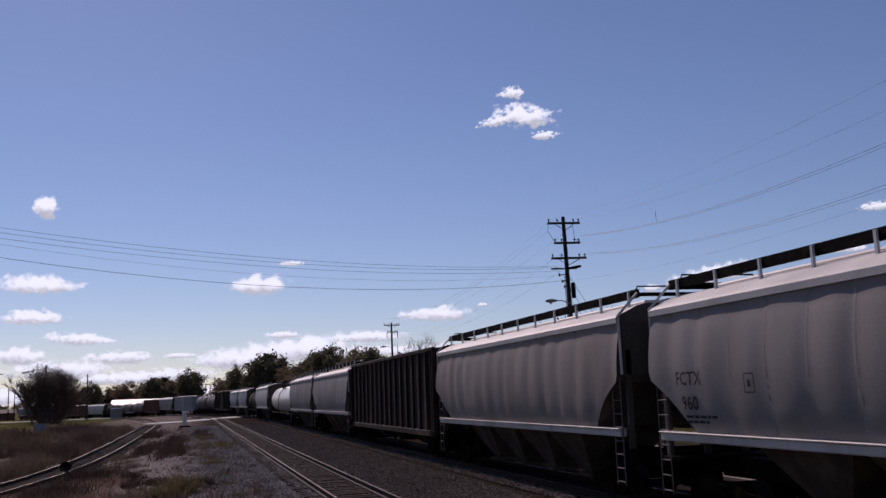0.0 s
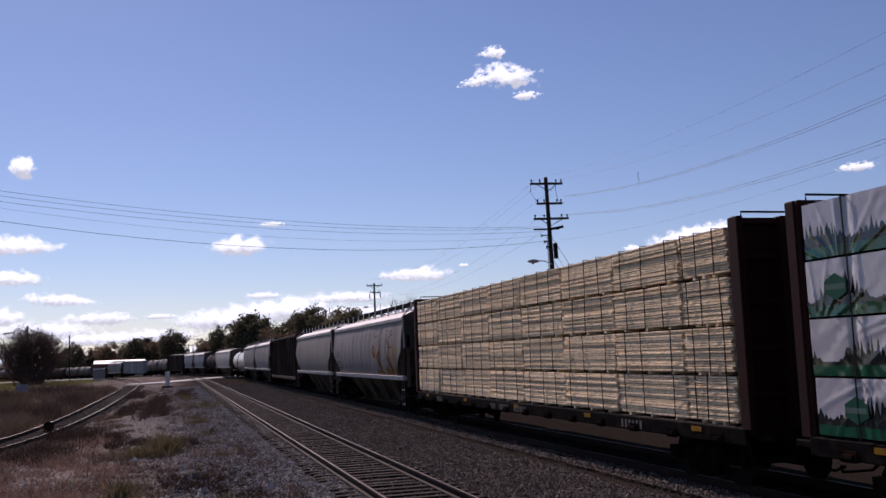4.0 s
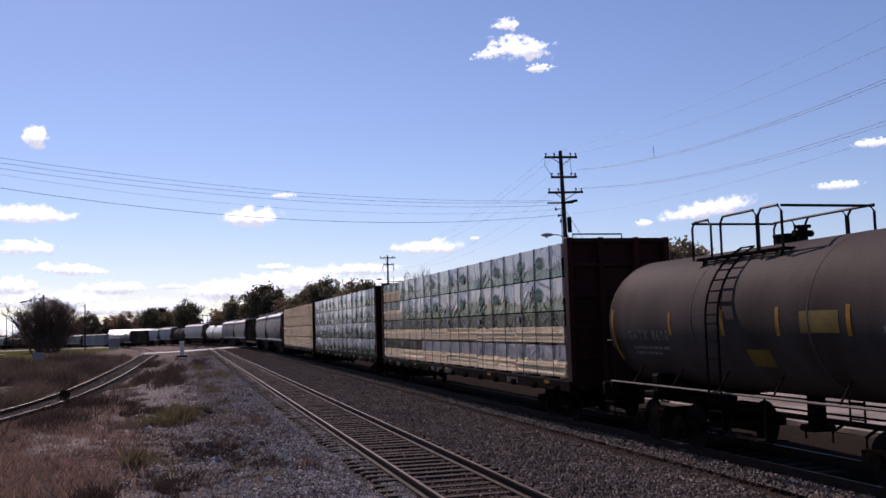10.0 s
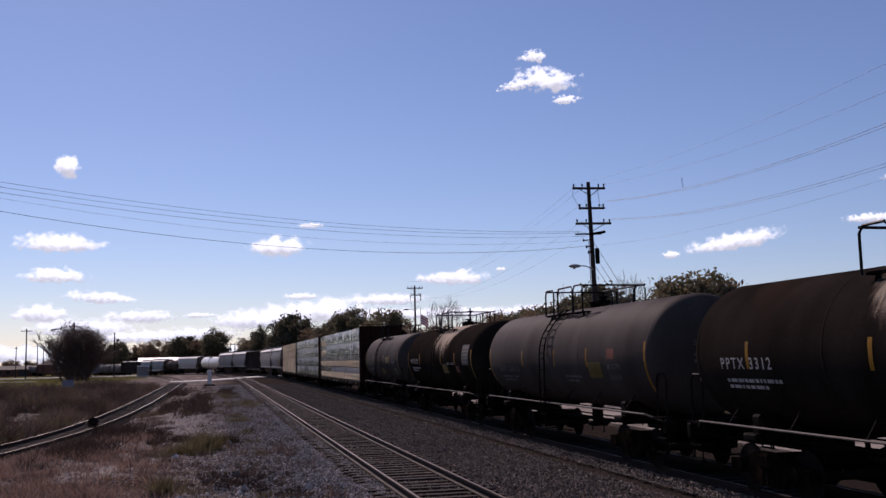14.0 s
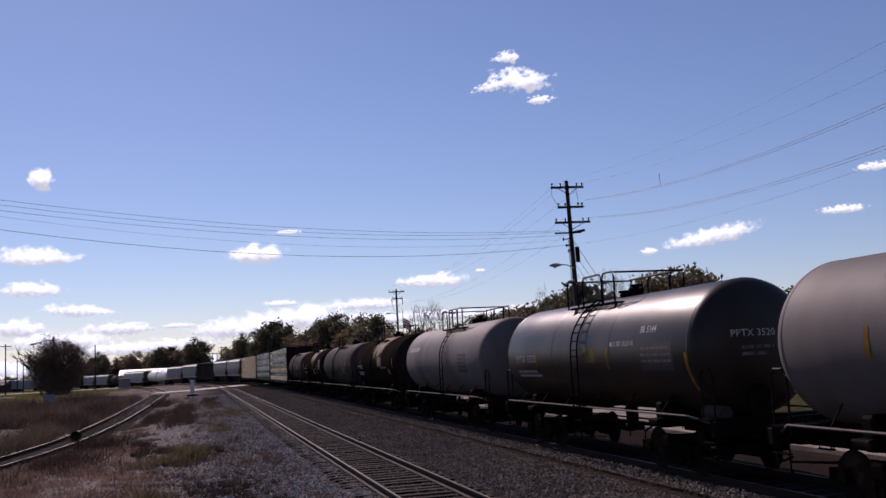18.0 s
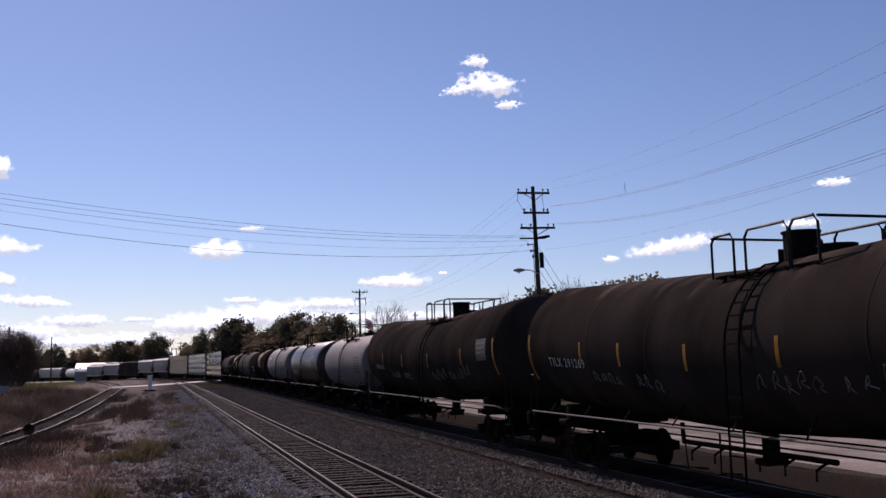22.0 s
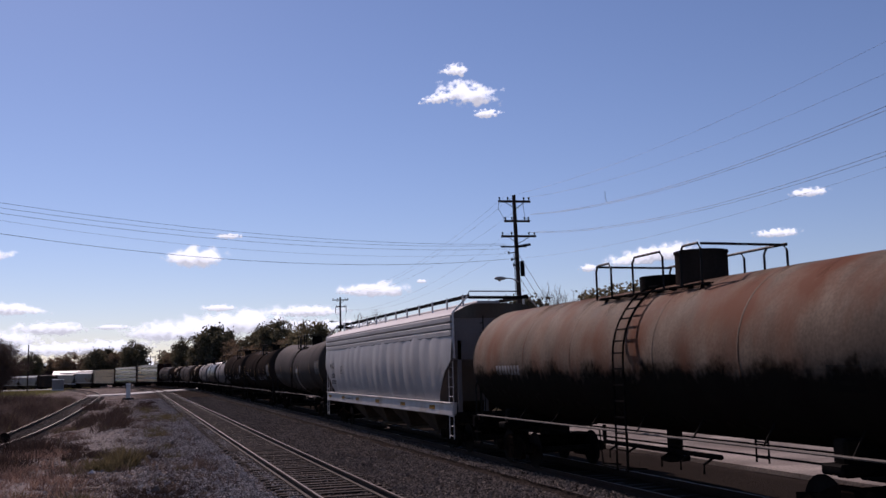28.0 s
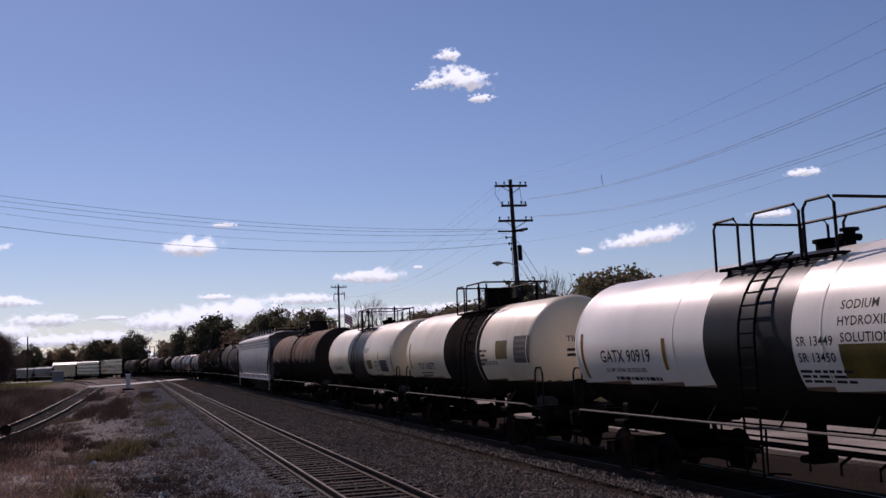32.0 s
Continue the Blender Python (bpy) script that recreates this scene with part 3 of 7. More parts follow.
def spur_line(s):
    """Centre, level and slope of the spur, which swings away to the left and sinks towards the camera."""
    d = max(0.0, 88.35 - s)
    return -4.67 - 0.0016 * d * d, -0.647 * smooth((86.57 - s) / 40), 0.0032 * d


def grade(s):
    """The line falls away a little beyond the crossing."""
    return -1.55 * smooth((s - 212) / 150)


def ground_z(x, y):
    n = noise.noise((x * 0.35, y * 0.35, 0.0)) * 0.05 + noise.noise((x * 1.7, y * 1.7, 3.0)) * 0.02
    z = -0.24 + n
    if 7.2 < x < 14.5 and y < Y0 + 10:
        z -= 0.03
    if 9.2 < x < 12.6 and y < Y0 + 10:
        z = -0.178 + n * 0.15 + (0.03 if x < 10.0 or x > 11.8 else 0.0)
    if 3.4 < x < 5.7:
        z = -0.205 + n * 0.4
    if x < 0 and y < 140:
        xs, dip, _ = spur_line(max(y, 10.0))
        q = smooth((xs + 5.5 - x) / 4.0)
        bed = smooth((2.4 - abs(x - xs)) / 1.2)
        z += dip * q - n * 0.7 * bed + 0.03 * bed + min(0.6, max(0.0, xs - 2.2 - x) * 0.06) * smooth((42 + x) / 14) + n * (2 if x < xs - 2 else 0)
    elif x < -6:
        z += min(0.45, (-6 - x) * 0.03) * smooth((200 - y) / 60) * smooth((42 + x) / 14) + n
    return z + grade(y)


def axis(lo, hi, step, far, n=9):
    core = list(np.arange(lo, hi + step / 2, step))
    grow = [far * (k / n) ** 3 for k in range(1, n + 1)]
    return [lo - g for g in grow[::-1]] + core + [hi + g for g in grow]


gx, gy = axis(-26, 30, 0.5, 3800), axis(2, 150, 0.5, 3900)
gy = [y for y in gy if y <= 150] + [150 + 12.0 * k for k in range(1, 26)] + [y for y in gy if y > 470]
g = Shape()
g.raw([(x, y, ground_z(x, y) if -44 < x < 40 and y < 215 else -0.25 + grade(y)) for y in gy for x in gx],
      [(j * len(gx) + i, j * len(gx) + i + 1, (j + 1) * len(gx) + i + 1, (j + 1) * len(gx) + i) for j in range(len(gy) - 1) for i in range(len(gx) - 1)])
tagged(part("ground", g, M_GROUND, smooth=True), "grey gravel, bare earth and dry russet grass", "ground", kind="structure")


# ---- tracks ----
def rail_profile():
    return [(-0.07, 0), (-0.07, 0.015), (-0.012, 0.035), (-0.012, 0.12), (-0.036, 0.135), (-0.036, 0.165), (0.036, 0.165), (0.036, 0.135), (0.012, 0.12), (0.012, 0.035), (0.07, 0.015), (0.07, 0)]


def sweep(profile, line, z0, levels=None):
    s = Shape()
    rings = []
    for (x, y, t), dz in zip(line, levels or [0.0] * len(line)):
        rings.append([(x + px * math.cos(t), y + px * math.sin(t), z0 + dz + pz) for px, pz in profile])
    s.loft(rings, True, True)
    return s


TIE = Shape().box((0, 0, 0), (2.6, 0.23, 0.18), None, 0.02).mesh("tie")
TIE2 = Shape().box((0, 0, 0), (2.6, 0.23, 0.18), None, 0.02).mesh("tie")


def railway(name, label, place, s0, s1, tie_to, first, ties=M_TIE, head=M_RAILTOP, level=lambda s: 0.0):
    tr = thing(name, label, "railway track", kind="structure")
    for side in (-1, 1):
        line = [place(s, side * 0.7525) for s in np.arange(s0, s1, 3.0)]
        dz = [level(s) for s in np.arange(s0, s1, 3.0)]
        rail = part("rail", sweep(rail_profile(), line, -0.165, dz), M_RAIL, tr, "rust-brown steel rail")
        top = [(-0.018, 0.164), (0.018, 0.164), (0.018, 0.168), (-0.018, 0.168)]
        part("rail_head", sweep(top, line, -0.165, dz), head, rail, "worn rail head")
    count, s = 0, first
    rest = Shape()
    while s < tie_to:
        x, y, t = place(s, random.uniform(-0.06, 0.06))
        m = pose(x, y, -0.262 + level(s) + random.uniform(-0.012, 0.008), 0, 0, math.degrees(t) + random.uniform(-1.5, 1.5))
        if count < 300:
            part("tie", TIE if ties is M_TIE else TIE2, ties, tr, at=m)
        else:
            rest.box((x, y, -0.262), (2.6, 0.23, 0.18), Matrix.Rotation(t, 3, "Z"))
        count += 1
        s += 0.52
    if rest.v:
        tagged(part("far_ties", rest, ties, tr), kind="stuff")
    return tr


def side_place(s, off):
    return along(s, off, 4.54)


def spur_place(s, off):
    """The spur swings away to the left towards the camera, and follows the curve beyond."""
    if s < 95:
        x, _, slope = spur_line(s)
        t = -math.atan(slope)
        return x + off * math.cos(t), s + off * math.sin(t), t
    return along(s, off, -4.67, 122.0, 520.0)


railway("siding_track", "single siding track with rusty rails on weathered timber ties", side_place, -20, 330, 190, -8.0, level=grade)
railway("main_track", "main line track under the train, in its shade", along, -60, 560, 200, -8.0, M_TIEDARK, level=grade)
railway("spur_track", "light spur track half sunk in dry weeds", spur_place, 8, 230, 136, 24.0, M_TIE, M_RAILTOP, lambda s: spur_line(s)[1])


# ---- railway cars ----
def truck_meshes():
    frame_s = Shape()
    prof = [(-1.25, 0.38), (-1.25, 0.58), (-0.75, 0.62), (-0.35, 0.78), (0.35, 0.78), (0.75, 0.62), (1.25, 0.58), (1.25, 0.38), (0.62, 0.36), (0.45, 0.16), (-0.45, 0.16), (-0.62, 0.36)]
    for x0, x1 in ((-0.06, 0.06),):
        n = len(prof)
        frame_s.raw([(x0, y, z) for y, z in prof] + [(x1, y, z) for y, z in prof],
                    [tuple(range(n))[::-1], tuple(range(n, 2 * n))] + [(i, (i + 1) % n, n + (i + 1) % n, n + i) for i in range(n)])
    for y in (-0.89, 0.89):
        frame_s.cyl((-0.12, y, 0.46), (0.12, y, 0.46), 0.13, 12)
    for y in (-0.18, 0, 0.18):
        frame_s.cyl((0, y, 0.2), (0, y, 0.55), 0.075, 8)
    wheels = Shape()
    for x in (-0.75, 0.75):
        rings = []
        for r, dx in ((0.12, 0.03), (0.30, 0.02), (0.34, 0.065), (0.42, 0.065), (0.42, -0.05), (0.455, -0.06), (0.455, -0.08), (0.30, -0.06), (0.12, -0.08)):
            rings.append([(x + math.copysign(dx, x) * (1 if dx > 0 else 1) * (1 if x > 0 or True else 1), r * math.cos(t), r * math.sin(t)) for t in (2 * math.pi * k / 24 for k in range(24))])
        wheels.loft(rings, True, True)
    wheels.cyl((-1.0, 0, 0), (1.0, 0, 0), 0.085, 10)
    for k in range(3):
        t = 2 * math.pi * k / 3
        for x in (-1.04, 1.04):
            wheels.cyl((x, 0.05 * math.cos(t), 0.05 * math.sin(t)), (x + 0.03, 0.05 * math.cos(t), 0.05 * math.sin(t)), 0.018, 5)
    bolster = Shape().box((0, 0, 0.62), (2.3, 0.36, 0.26), None, 0.04).box((0, 0, 0.3), (2.1, 0.3, 0.08), None, 0.02).cyl((0, 0, 0.74), (0, 0, 0.86), 0.25, 14)
    return frame_s.mesh("side_frame"), wheels.mesh("wheelset", True), bolster.mesh("truck")


SIDE_FRAME, WHEELSET, BOLSTER = truck_meshes()
WHEELS = []      # every wheelset with its place on its truck
CARS = []        # every car: its empty, the train place of its middle, half the distance between its trucks


def truck(car, y):
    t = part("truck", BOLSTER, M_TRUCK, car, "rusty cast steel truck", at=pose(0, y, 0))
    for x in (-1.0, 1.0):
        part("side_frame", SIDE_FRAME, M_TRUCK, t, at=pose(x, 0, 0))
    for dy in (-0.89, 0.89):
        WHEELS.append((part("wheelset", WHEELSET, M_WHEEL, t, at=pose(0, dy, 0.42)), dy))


COUPLER = {}


def coupler(car, y0, y1):
    s = Shape().box((0, (y0 + y1) / 2, 0.86), (0.16, abs(y1 - y0), 0.16), None, 0.02)
    d = 1 if y1 > y0 else -1
    s.box((0.05, y1 - d * 0.02, 0.86), (0.3, 0.26, 0.3), None, 0.05)
    s.tube([(-0.35, y0, 0.8), (-0.42, y0 + d * 0.3, 0.55), (-0.3, y1 - d * 0.1, 0.42), (-0.2, y1 + d * 0.05, 0.5)], 0.025, 6)
    part("coupler", s, M_TRUCK, car, "steel coupler with an air hose")


def start_car(name, label, far, near, front, back, group, trucks_in=2.0):
    """far and near: the ends of its body on the train's line; front, back: where it is coupled."""
    mid = (far + near) / 2
    car = thing(name, label, "freight car", group=group)
    L = far - near
    ty = L / 2 - trucks_in
    for y in (ty, -ty):
        truck(car, y)
    coupler(car, L / 2 - 0.2, front - mid)
    coupler(car, -L / 2 + 0.2, back - mid)
    CARS.append((car, mid, ty))
    return car, L


def ladder(car, x, y, z0, z1, w=0.4, material=None, step=0.3, name="ladder"):
    s = Shape()
    for dy in (-w / 2, w / 2):
        s.cyl((x, y + dy, z0), (x, y + dy, z1), 0.016, 5)
    z = z0 + 0.08
    while z < z1:
        s.cyl((x, y - w / 2, z), (x, y + w / 2, z), 0.013, 5)
        z += step
    part(name, s, material or M_PIPE, car)


def letters(text, size):
    """The word cut into its single letters, each as points and faces."""
    vs, fs = word(text, size)
    root = list(range(len(vs)))

    def top(i):
        while root[i] != i:
            i = root[i]
        return i
    for f in fs:
        for i in f[1:]:
            root[top(i)] = top(f[0])
    out = {}
    for f in fs:
        out.setdefault(top(f[0]), []).append(f)
    cut = []
    for faces in out.values():
        used_points = sorted({i for f in faces for i in f})
        at = {i: k for k, i in enumerate(used_points)}
        cut.append(([vs[i] for i in used_points], [tuple(at[i] for i in f) for f in faces]))
    return cut


def lettering(car, text, size, fn, material):
    for vs, fs in letters(text, size):
        part("letter", Shape().raw([fn(u, v) for u, v, _ in vs], fs), material, car, "stencilled letter").visible_shadow = False


def patch(fn, u0, u1, v0, v1, nu=2, nv=6):
    s = Shape()
    rings = [[fn(u0 + (u1 - u0) * i / nu, v0 + (v1 - v0) * k / nv) for k in range(nv + 1)] for i in range(nu + 1)]
    return s.loft(rings, False)


def bars(car, fn, u0, v0, widths, h, gap, material):
    """Rows of writing too small to read."""
    s = Shape()
    for k, w in enumerate(widths):
        u = 0.0
        rnd = random.Random(int(w * 100) + k)
        while u < w:
            b = rnd.uniform(0.06, 0.28) if h < 0.15 else h * 0.62
            s2 = patch(fn, u0 + u, u0 + min(w, u + b), v0 - k * (h + gap), v0 - k * (h + gap) + h, 1, 6 if h > 0.15 else 1)
            s.raw(s2.v, s2.f)
            u += b + (0.04 if h < 0.15 else h * 0.24)
    rows = tagged(part("lettering", s, material, car, "rows of small stencilled writing"), kind="stuff")
    rows.visible_shadow = False


def tank_car(label, far, near, front, back, body, r=1.40, zc=2.58, band=None, lower=None, stain=False, dome="valves", marks=(), ink=None, stripes=(), panels=(), reservoir=False, long=False, group="tank cars of the train", rail_half=1.5, rail_mat=None, rail_h=0.58, sag=0.0, lad=0.0, rusty_top=False, head_lines=(), off=0.0, lower_drop=0.8, skirt=False):
    far = far - 0.35
    car, L = start_car("tank_car", label, far, near, front, back, group, 1.75)
    ink = ink or M_WHITEINK
    N = 96
    head = 0.55

    def ring(y, rr, a0=0.0, a1=2 * math.pi, n=N):
        z1 = zc + sag * min(1.0, abs(y) / (L / 2))
        return [(-rr * math.cos(t), y, z1 + rr * math.sin(t)) for t in (a0 + (a1 - a0) * k / n for k in range(n + (0 if a1 - a0 > 6.2 else 1)))]
    prof = []
    for k in (0.06, 1, 2, 3, 4, 5, 6, 7, 8):
        t = math.pi / 2 * k / 8
        prof.append((L / 2 + head * math.cos(t), r * math.sin(t)))
    ys = [(-y, q) for y, q in prof] + [(-L / 2 + L * k / 6, r) for k in (1, 2, 2.97, 3.03, 4, 5)] + prof[::-1]
    if lower:
        cuts = [math.asin(max(-1.0, -lower_drop / q)) for y, q in ys]
        part("tank", Shape().loft([ring(y, q, c, math.pi - c, 64) for (y, q), c in zip(ys, cuts)], False), body, car, "upper shell", True)
        part("lower_shell", Shape().loft([ring(y, q, math.pi - c, 2 * math.pi + c, 36) for (y, q), c in zip(ys, cuts)], False), lower, car, "black lower shell", True)
    else:
        part("tank", Shape().loft([ring(y, q) for y, q in ys], True), body, car, "", True)
    seams = [-L / 2 + 0.02, -L / 6, L / 6, L / 2 - 0.02] if L < 14 else [-L / 2 + 0.02, -L / 3.6, -L / 9, L / 9, L / 3.6, L / 2 - 0.02]
    for y in seams:
        c = math.asin(-lower_drop / r) if lower else 0.0
        span = (c, math.pi - c, 64) if lower else ()
        part("weld_seam", Shape().loft([ring(y - 0.025, r + 0.002, *span), ring(y - 0.012, r + 0.006, *span), ring(y + 0.012, r + 0.006, *span), ring(y + 0.025, r + 0.002, *span)], not lower), body, car, "", True)
    if band:
        y0, y1 = band[0] + off, band[1] + off
        part("band", Shape().loft([ring(y0, r + 0.001), ring(y0, r + 0.003), ring(y1, r + 0.003), ring(y1, r + 0.001)], True), band[2], car, "dark painted band round the middle", True)

    def skin(y0, z0, lift=0.004):
        a0 = math.asin(max(-1, min(1, (z0 - zc) / r)))
        return lambda u, v: (-(r + lift) * math.cos(a0 + v / r), y0 - u, zc + sag * min(1.0, abs(y0 - u) / (L / 2)) + (r + lift) * math.sin(a0 + v / r))

    def coat(name, material, lab, y0, y1, k0, k1, at=None):
        """A stained skin over part of the shell."""
        q = 2 * math.pi / N
        ends = [y0 + (y1 - y0) * k / 6 for k in range(7)]
        ob = part(name, Shape().loft([ring(y, r + (0.007 if skirt else 0.0035), k0 * q, k1 * q, k1 - k0) for y in ends], False), material, car, lab, True, at)
        ob.visible_shadow = False
    if stain:
        coat("spill_stain", M_STAIN, "pale spill stain run down from the hatch", -3.2, 2.0, -10, 22, pose(0, off, 0))
    if rusty_top:
        coat("rust_bloom", M_RUSTTOP, "brown rust bloom along the top", -L / 2 + 0.1, L / 2 - 0.1, 4, 44)
    if skirt:
        coat("rust_run", M_RUSTRUN, "dark rust runs down from the top", -L / 2 + 0.1, L / 2 - 0.1, 4, 44)
        # Dark near-head skin: grime, with the sunless end's shade put into its colour.
        part("head_grime", Shape().loft([[(p[0], p[1] - 0.004, p[2]) for p in ring(-y, q + 0.004)] for y, q in prof], True, True), M_BROWNTANK, car, "tank head darkened by grime and painted shade", True)
        coat("grime", M_GRIME, "black grime over the lower half", -L / 2, L / 2, -26, 16)
    # top platform, hatch and railing
    zt = zc + r
    plat = Shape()
    for x in (-0.75, 0.75):
        for k in range(4):
            plat.box((x + (0.09 * k - 0.14) * (1 if x > 0 else -1), 0, zt - 0.17 + 0.0), (0.05, 2 * rail_half - 0.1, 0.035))
    for y in np.linspace(-rail_half + 0.1, rail_half - 0.1, 8):
        for x in (-0.75, 0.75):
            plat.box((x, y, zt - 0.19), (0.4, 0.04, 0.04))
    part("platform", plat, M_STEELDARK, car, "steel grating platform", at=pose(0, off, 0))
    for x in (-0.75, 0.75):
        for y in (-rail_half + 0.2, rail_half - 0.2):
            part("bracket", Shape().cyl((x * 1.1, y, zt - 0.2), (x * 1.25, y * 0.98, zc + r * 0.62), 0.03, 6), M_STEELDARK, car, at=pose(0, off, 0))
    zr = zt + rail_h
    rail_m = rail_mat or M_RAILING
    h = rail_half
    for x in (-0.95, 0.95):
        for y0, y1 in ((h, h - 0.7), (0.45, -0.75), (-h + 0.7, -h)):
            s = Shape().tube([(x, y0, zt - 0.2), (x, y0, zr - 0.12), (x, y0 - 0.1 * (1 if y0 > y1 else -1), zr), (x, y1 + 0.1 * (1 if y0 > y1 else -1), zr), (x, y1, zr - 0.12), (x, y1, zt - 0.2)], 0.026, 6)
            part("railing", s, rail_m, car, "bent pipe railing", at=pose(0, off, 0))
    part("railing", Shape().tube([(0.95, h, zr), (0.95, -h, zr)], 0.028, 6), rail_m, car, at=pose(0, off, 0))
    for y in (h, -h):
        part("railing", Shape().tube([(-0.95, y, zr - 0.02), (0.95, y, zr - 0.02)], 0.026, 6), rail_m, car, at=pose(0, off, 0))
    if dome == "valves":
        part("hatch", Shape().cyl((0.1, -0.25, zt - 0.1), (0.1, -0.25, zt + 0.12), 0.28, 16).cyl((0.1, -0.25, zt + 0.12), (0.1, -0.25, zt + 0.17), 0.33, 16), M_STEELDARK, car, "round hatch", True, pose(0, off, 0))
        part("valve", Shape().cyl((0, -0.75, zt - 0.1), (0, -0.75, zt + 0.24), 0.09, 10).cyl((0, -0.75, zt + 0.24), (0, -0.75, zt + 0.29), 0.15, 10).cyl((-0.2, -0.75, zt + 0.14), (0.2, -0.75, zt + 0.14), 0.06, 8), M_STEELDARK, car, "safety valve", True, pose(0, off, 0))
    elif dome == "drum":
        rd = 0.31 if L > 14 else 0.42
        part("hatch", Shape().cyl((0, 0.15, zt - 0.12), (0, 0.15, zt + 0.5), rd, 20).cyl((0, 0.15, zt + 0.5), (0, 0.15, zt + 0.54), rd + 0.03, 20), M_STEELDARK, car, "tall round valve housing", True, pose(0, off, 0))
        part("manway", Shape().cyl((0, -0.75, zt - 0.1), (0, -0.75, zt + 0.15), 0.3, 14).cyl((0, -0.75, zt + 0.15), (0, -0.75, zt + 0.2), 0.34, 14), M_STEELDARK, car, "manway cover", True, pose(0, off, 0))
        part("vent", Shape().cyl((0.1, 0.85, zt - 0.1), (0.1, 0.85, zt + 0.3), 0.07, 8), M_STEELDARK, car, "short vent pipe", True, pose(0, off, 0))
    elif dome == "twin":
        part("hatch", Shape().cyl((0, -0.65, zt - 0.12), (0, -0.65, zt + 0.55), 0.52, 20).cyl((0, -0.65, zt + 0.55), (0, -0.65, zt + 0.6), 0.54, 20), M_BROWNTANK, car, "tall rusty valve housing", True, pose(0, off, 0))
        part("hatch", Shape().cyl((0, 0.75, zt - 0.12), (0, 0.75, zt + 0.22), 0.55, 20), M_STEELDARK, car, "low round hatch", True, pose(0, off, 0))
    # ladders over the curve of the tank
    for sx in (-1, 1):
        rung = Shape()
        for dy in (-0.21, 0.21):
            pts = [(sx * (r + 0.12), dy, 0.5), (sx * (r + 0.12), dy, zc)]
            for k in range(1, 8):
                t = radians(9.0 * k)
                pts.append((sx * (r + 0.12) * math.cos(t), dy, zc + (r + 0.12) * math.sin(t)))
            rung.tube(pts, 0.022, 5)
        z = 0.6
        while z < zc:
            rung.box((sx * (r + 0.12), 0, z), (0.03, 0.46, 0.03))
            z += 0.32
        for k in range(8):
            t = radians(4 + 8.5 * k)
            rung.box((sx * (r + 0.12) * math.cos(t), 0, zc + (r + 0.12) * math.sin(t)), (0.03, 0.46, 0.03))
        part("ladder", rung, M_STEELDARK, car, "dark steel ladder bent over the tank", at=pose(0, off + lad, 0))
    # underframe
    hl = L / 2
    for d in (-1, 1):
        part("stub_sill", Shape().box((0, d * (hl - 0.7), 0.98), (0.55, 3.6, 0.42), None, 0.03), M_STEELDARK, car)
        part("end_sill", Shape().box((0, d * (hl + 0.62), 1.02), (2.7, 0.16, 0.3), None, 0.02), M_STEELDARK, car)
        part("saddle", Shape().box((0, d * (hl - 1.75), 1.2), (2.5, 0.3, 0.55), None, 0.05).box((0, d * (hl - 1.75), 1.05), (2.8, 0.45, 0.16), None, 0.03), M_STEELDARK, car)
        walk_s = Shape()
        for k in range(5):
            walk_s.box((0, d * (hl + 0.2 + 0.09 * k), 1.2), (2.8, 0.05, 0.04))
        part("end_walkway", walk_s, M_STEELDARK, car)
        for x in (-1.25, 1.25):
            y0, y1 = d * (hl + 0.15), d * (hl + 0.6)
            part("grab_iron", Shape().tube([(x, y0, 1.05), (x, y0, 2.05), (x, y0 + d * 0.1, 2.17), (x, y1 - d * 0.1, 2.17), (x, y1, 2.05), (x, y1, 0.45)], 0.024, 6), M_RAILING, car)
            step = Shape().box((x * 1.03, d * (hl + 0.4), 0.45), (0.1, 0.45, 0.03)).box((x * 1.03, d * (hl + 0.4), 0.75), (0.1, 0.45, 0.03)).cyl((x * 1.03, d * (hl + 0.18), 0.45), (x * 1.03, d * (hl + 0.18), 1.1), 0.016, 5).cyl((x * 1.03, d * (hl + 0.62), 0.45), (x * 1.03, d * (hl + 0.62), 1.1), 0.016, 5)
            part("step", step, M_STEELDARK, car)
    for sx in (-1, 1):
        x = sx * 1.47
        part("side_handrail", Shape().tube([(sx * 1.2, hl + 0.5, 1.1), (x, hl - 0.1, 1.26), (x, -hl + 0.1, 1.26), (sx * 1.2, -hl - 0.5, 1.1)], 0.024, 6), M_PIPE, car, "worn side handrail")
        for y in np.linspace(-hl + 1.2, hl - 1.2, 6 if L < 14 else 8):
            part("handrail_bracket", Shape().tube([(x, y, 1.26), (sx * 1.12, y + 0.12, 1.62)], 0.018, 5), M_STEELDARK, car)
        part("rod", Shape().cyl((sx * 0.7, -hl + 1.5, 1.0), (sx * 0.7, hl - 1.5, 1.0), 0.02, 5), M_STEELDARK, car)
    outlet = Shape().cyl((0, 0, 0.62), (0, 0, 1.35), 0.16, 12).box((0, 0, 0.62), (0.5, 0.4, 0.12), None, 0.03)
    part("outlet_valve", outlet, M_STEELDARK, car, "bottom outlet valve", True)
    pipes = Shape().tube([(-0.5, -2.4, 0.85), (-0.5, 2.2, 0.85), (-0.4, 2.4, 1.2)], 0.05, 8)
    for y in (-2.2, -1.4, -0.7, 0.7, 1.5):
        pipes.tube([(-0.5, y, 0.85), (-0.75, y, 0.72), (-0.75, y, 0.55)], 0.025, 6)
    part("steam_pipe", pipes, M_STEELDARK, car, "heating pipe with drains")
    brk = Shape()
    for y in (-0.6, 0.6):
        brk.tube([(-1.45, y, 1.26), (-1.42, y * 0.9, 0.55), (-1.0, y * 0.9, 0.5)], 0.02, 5)
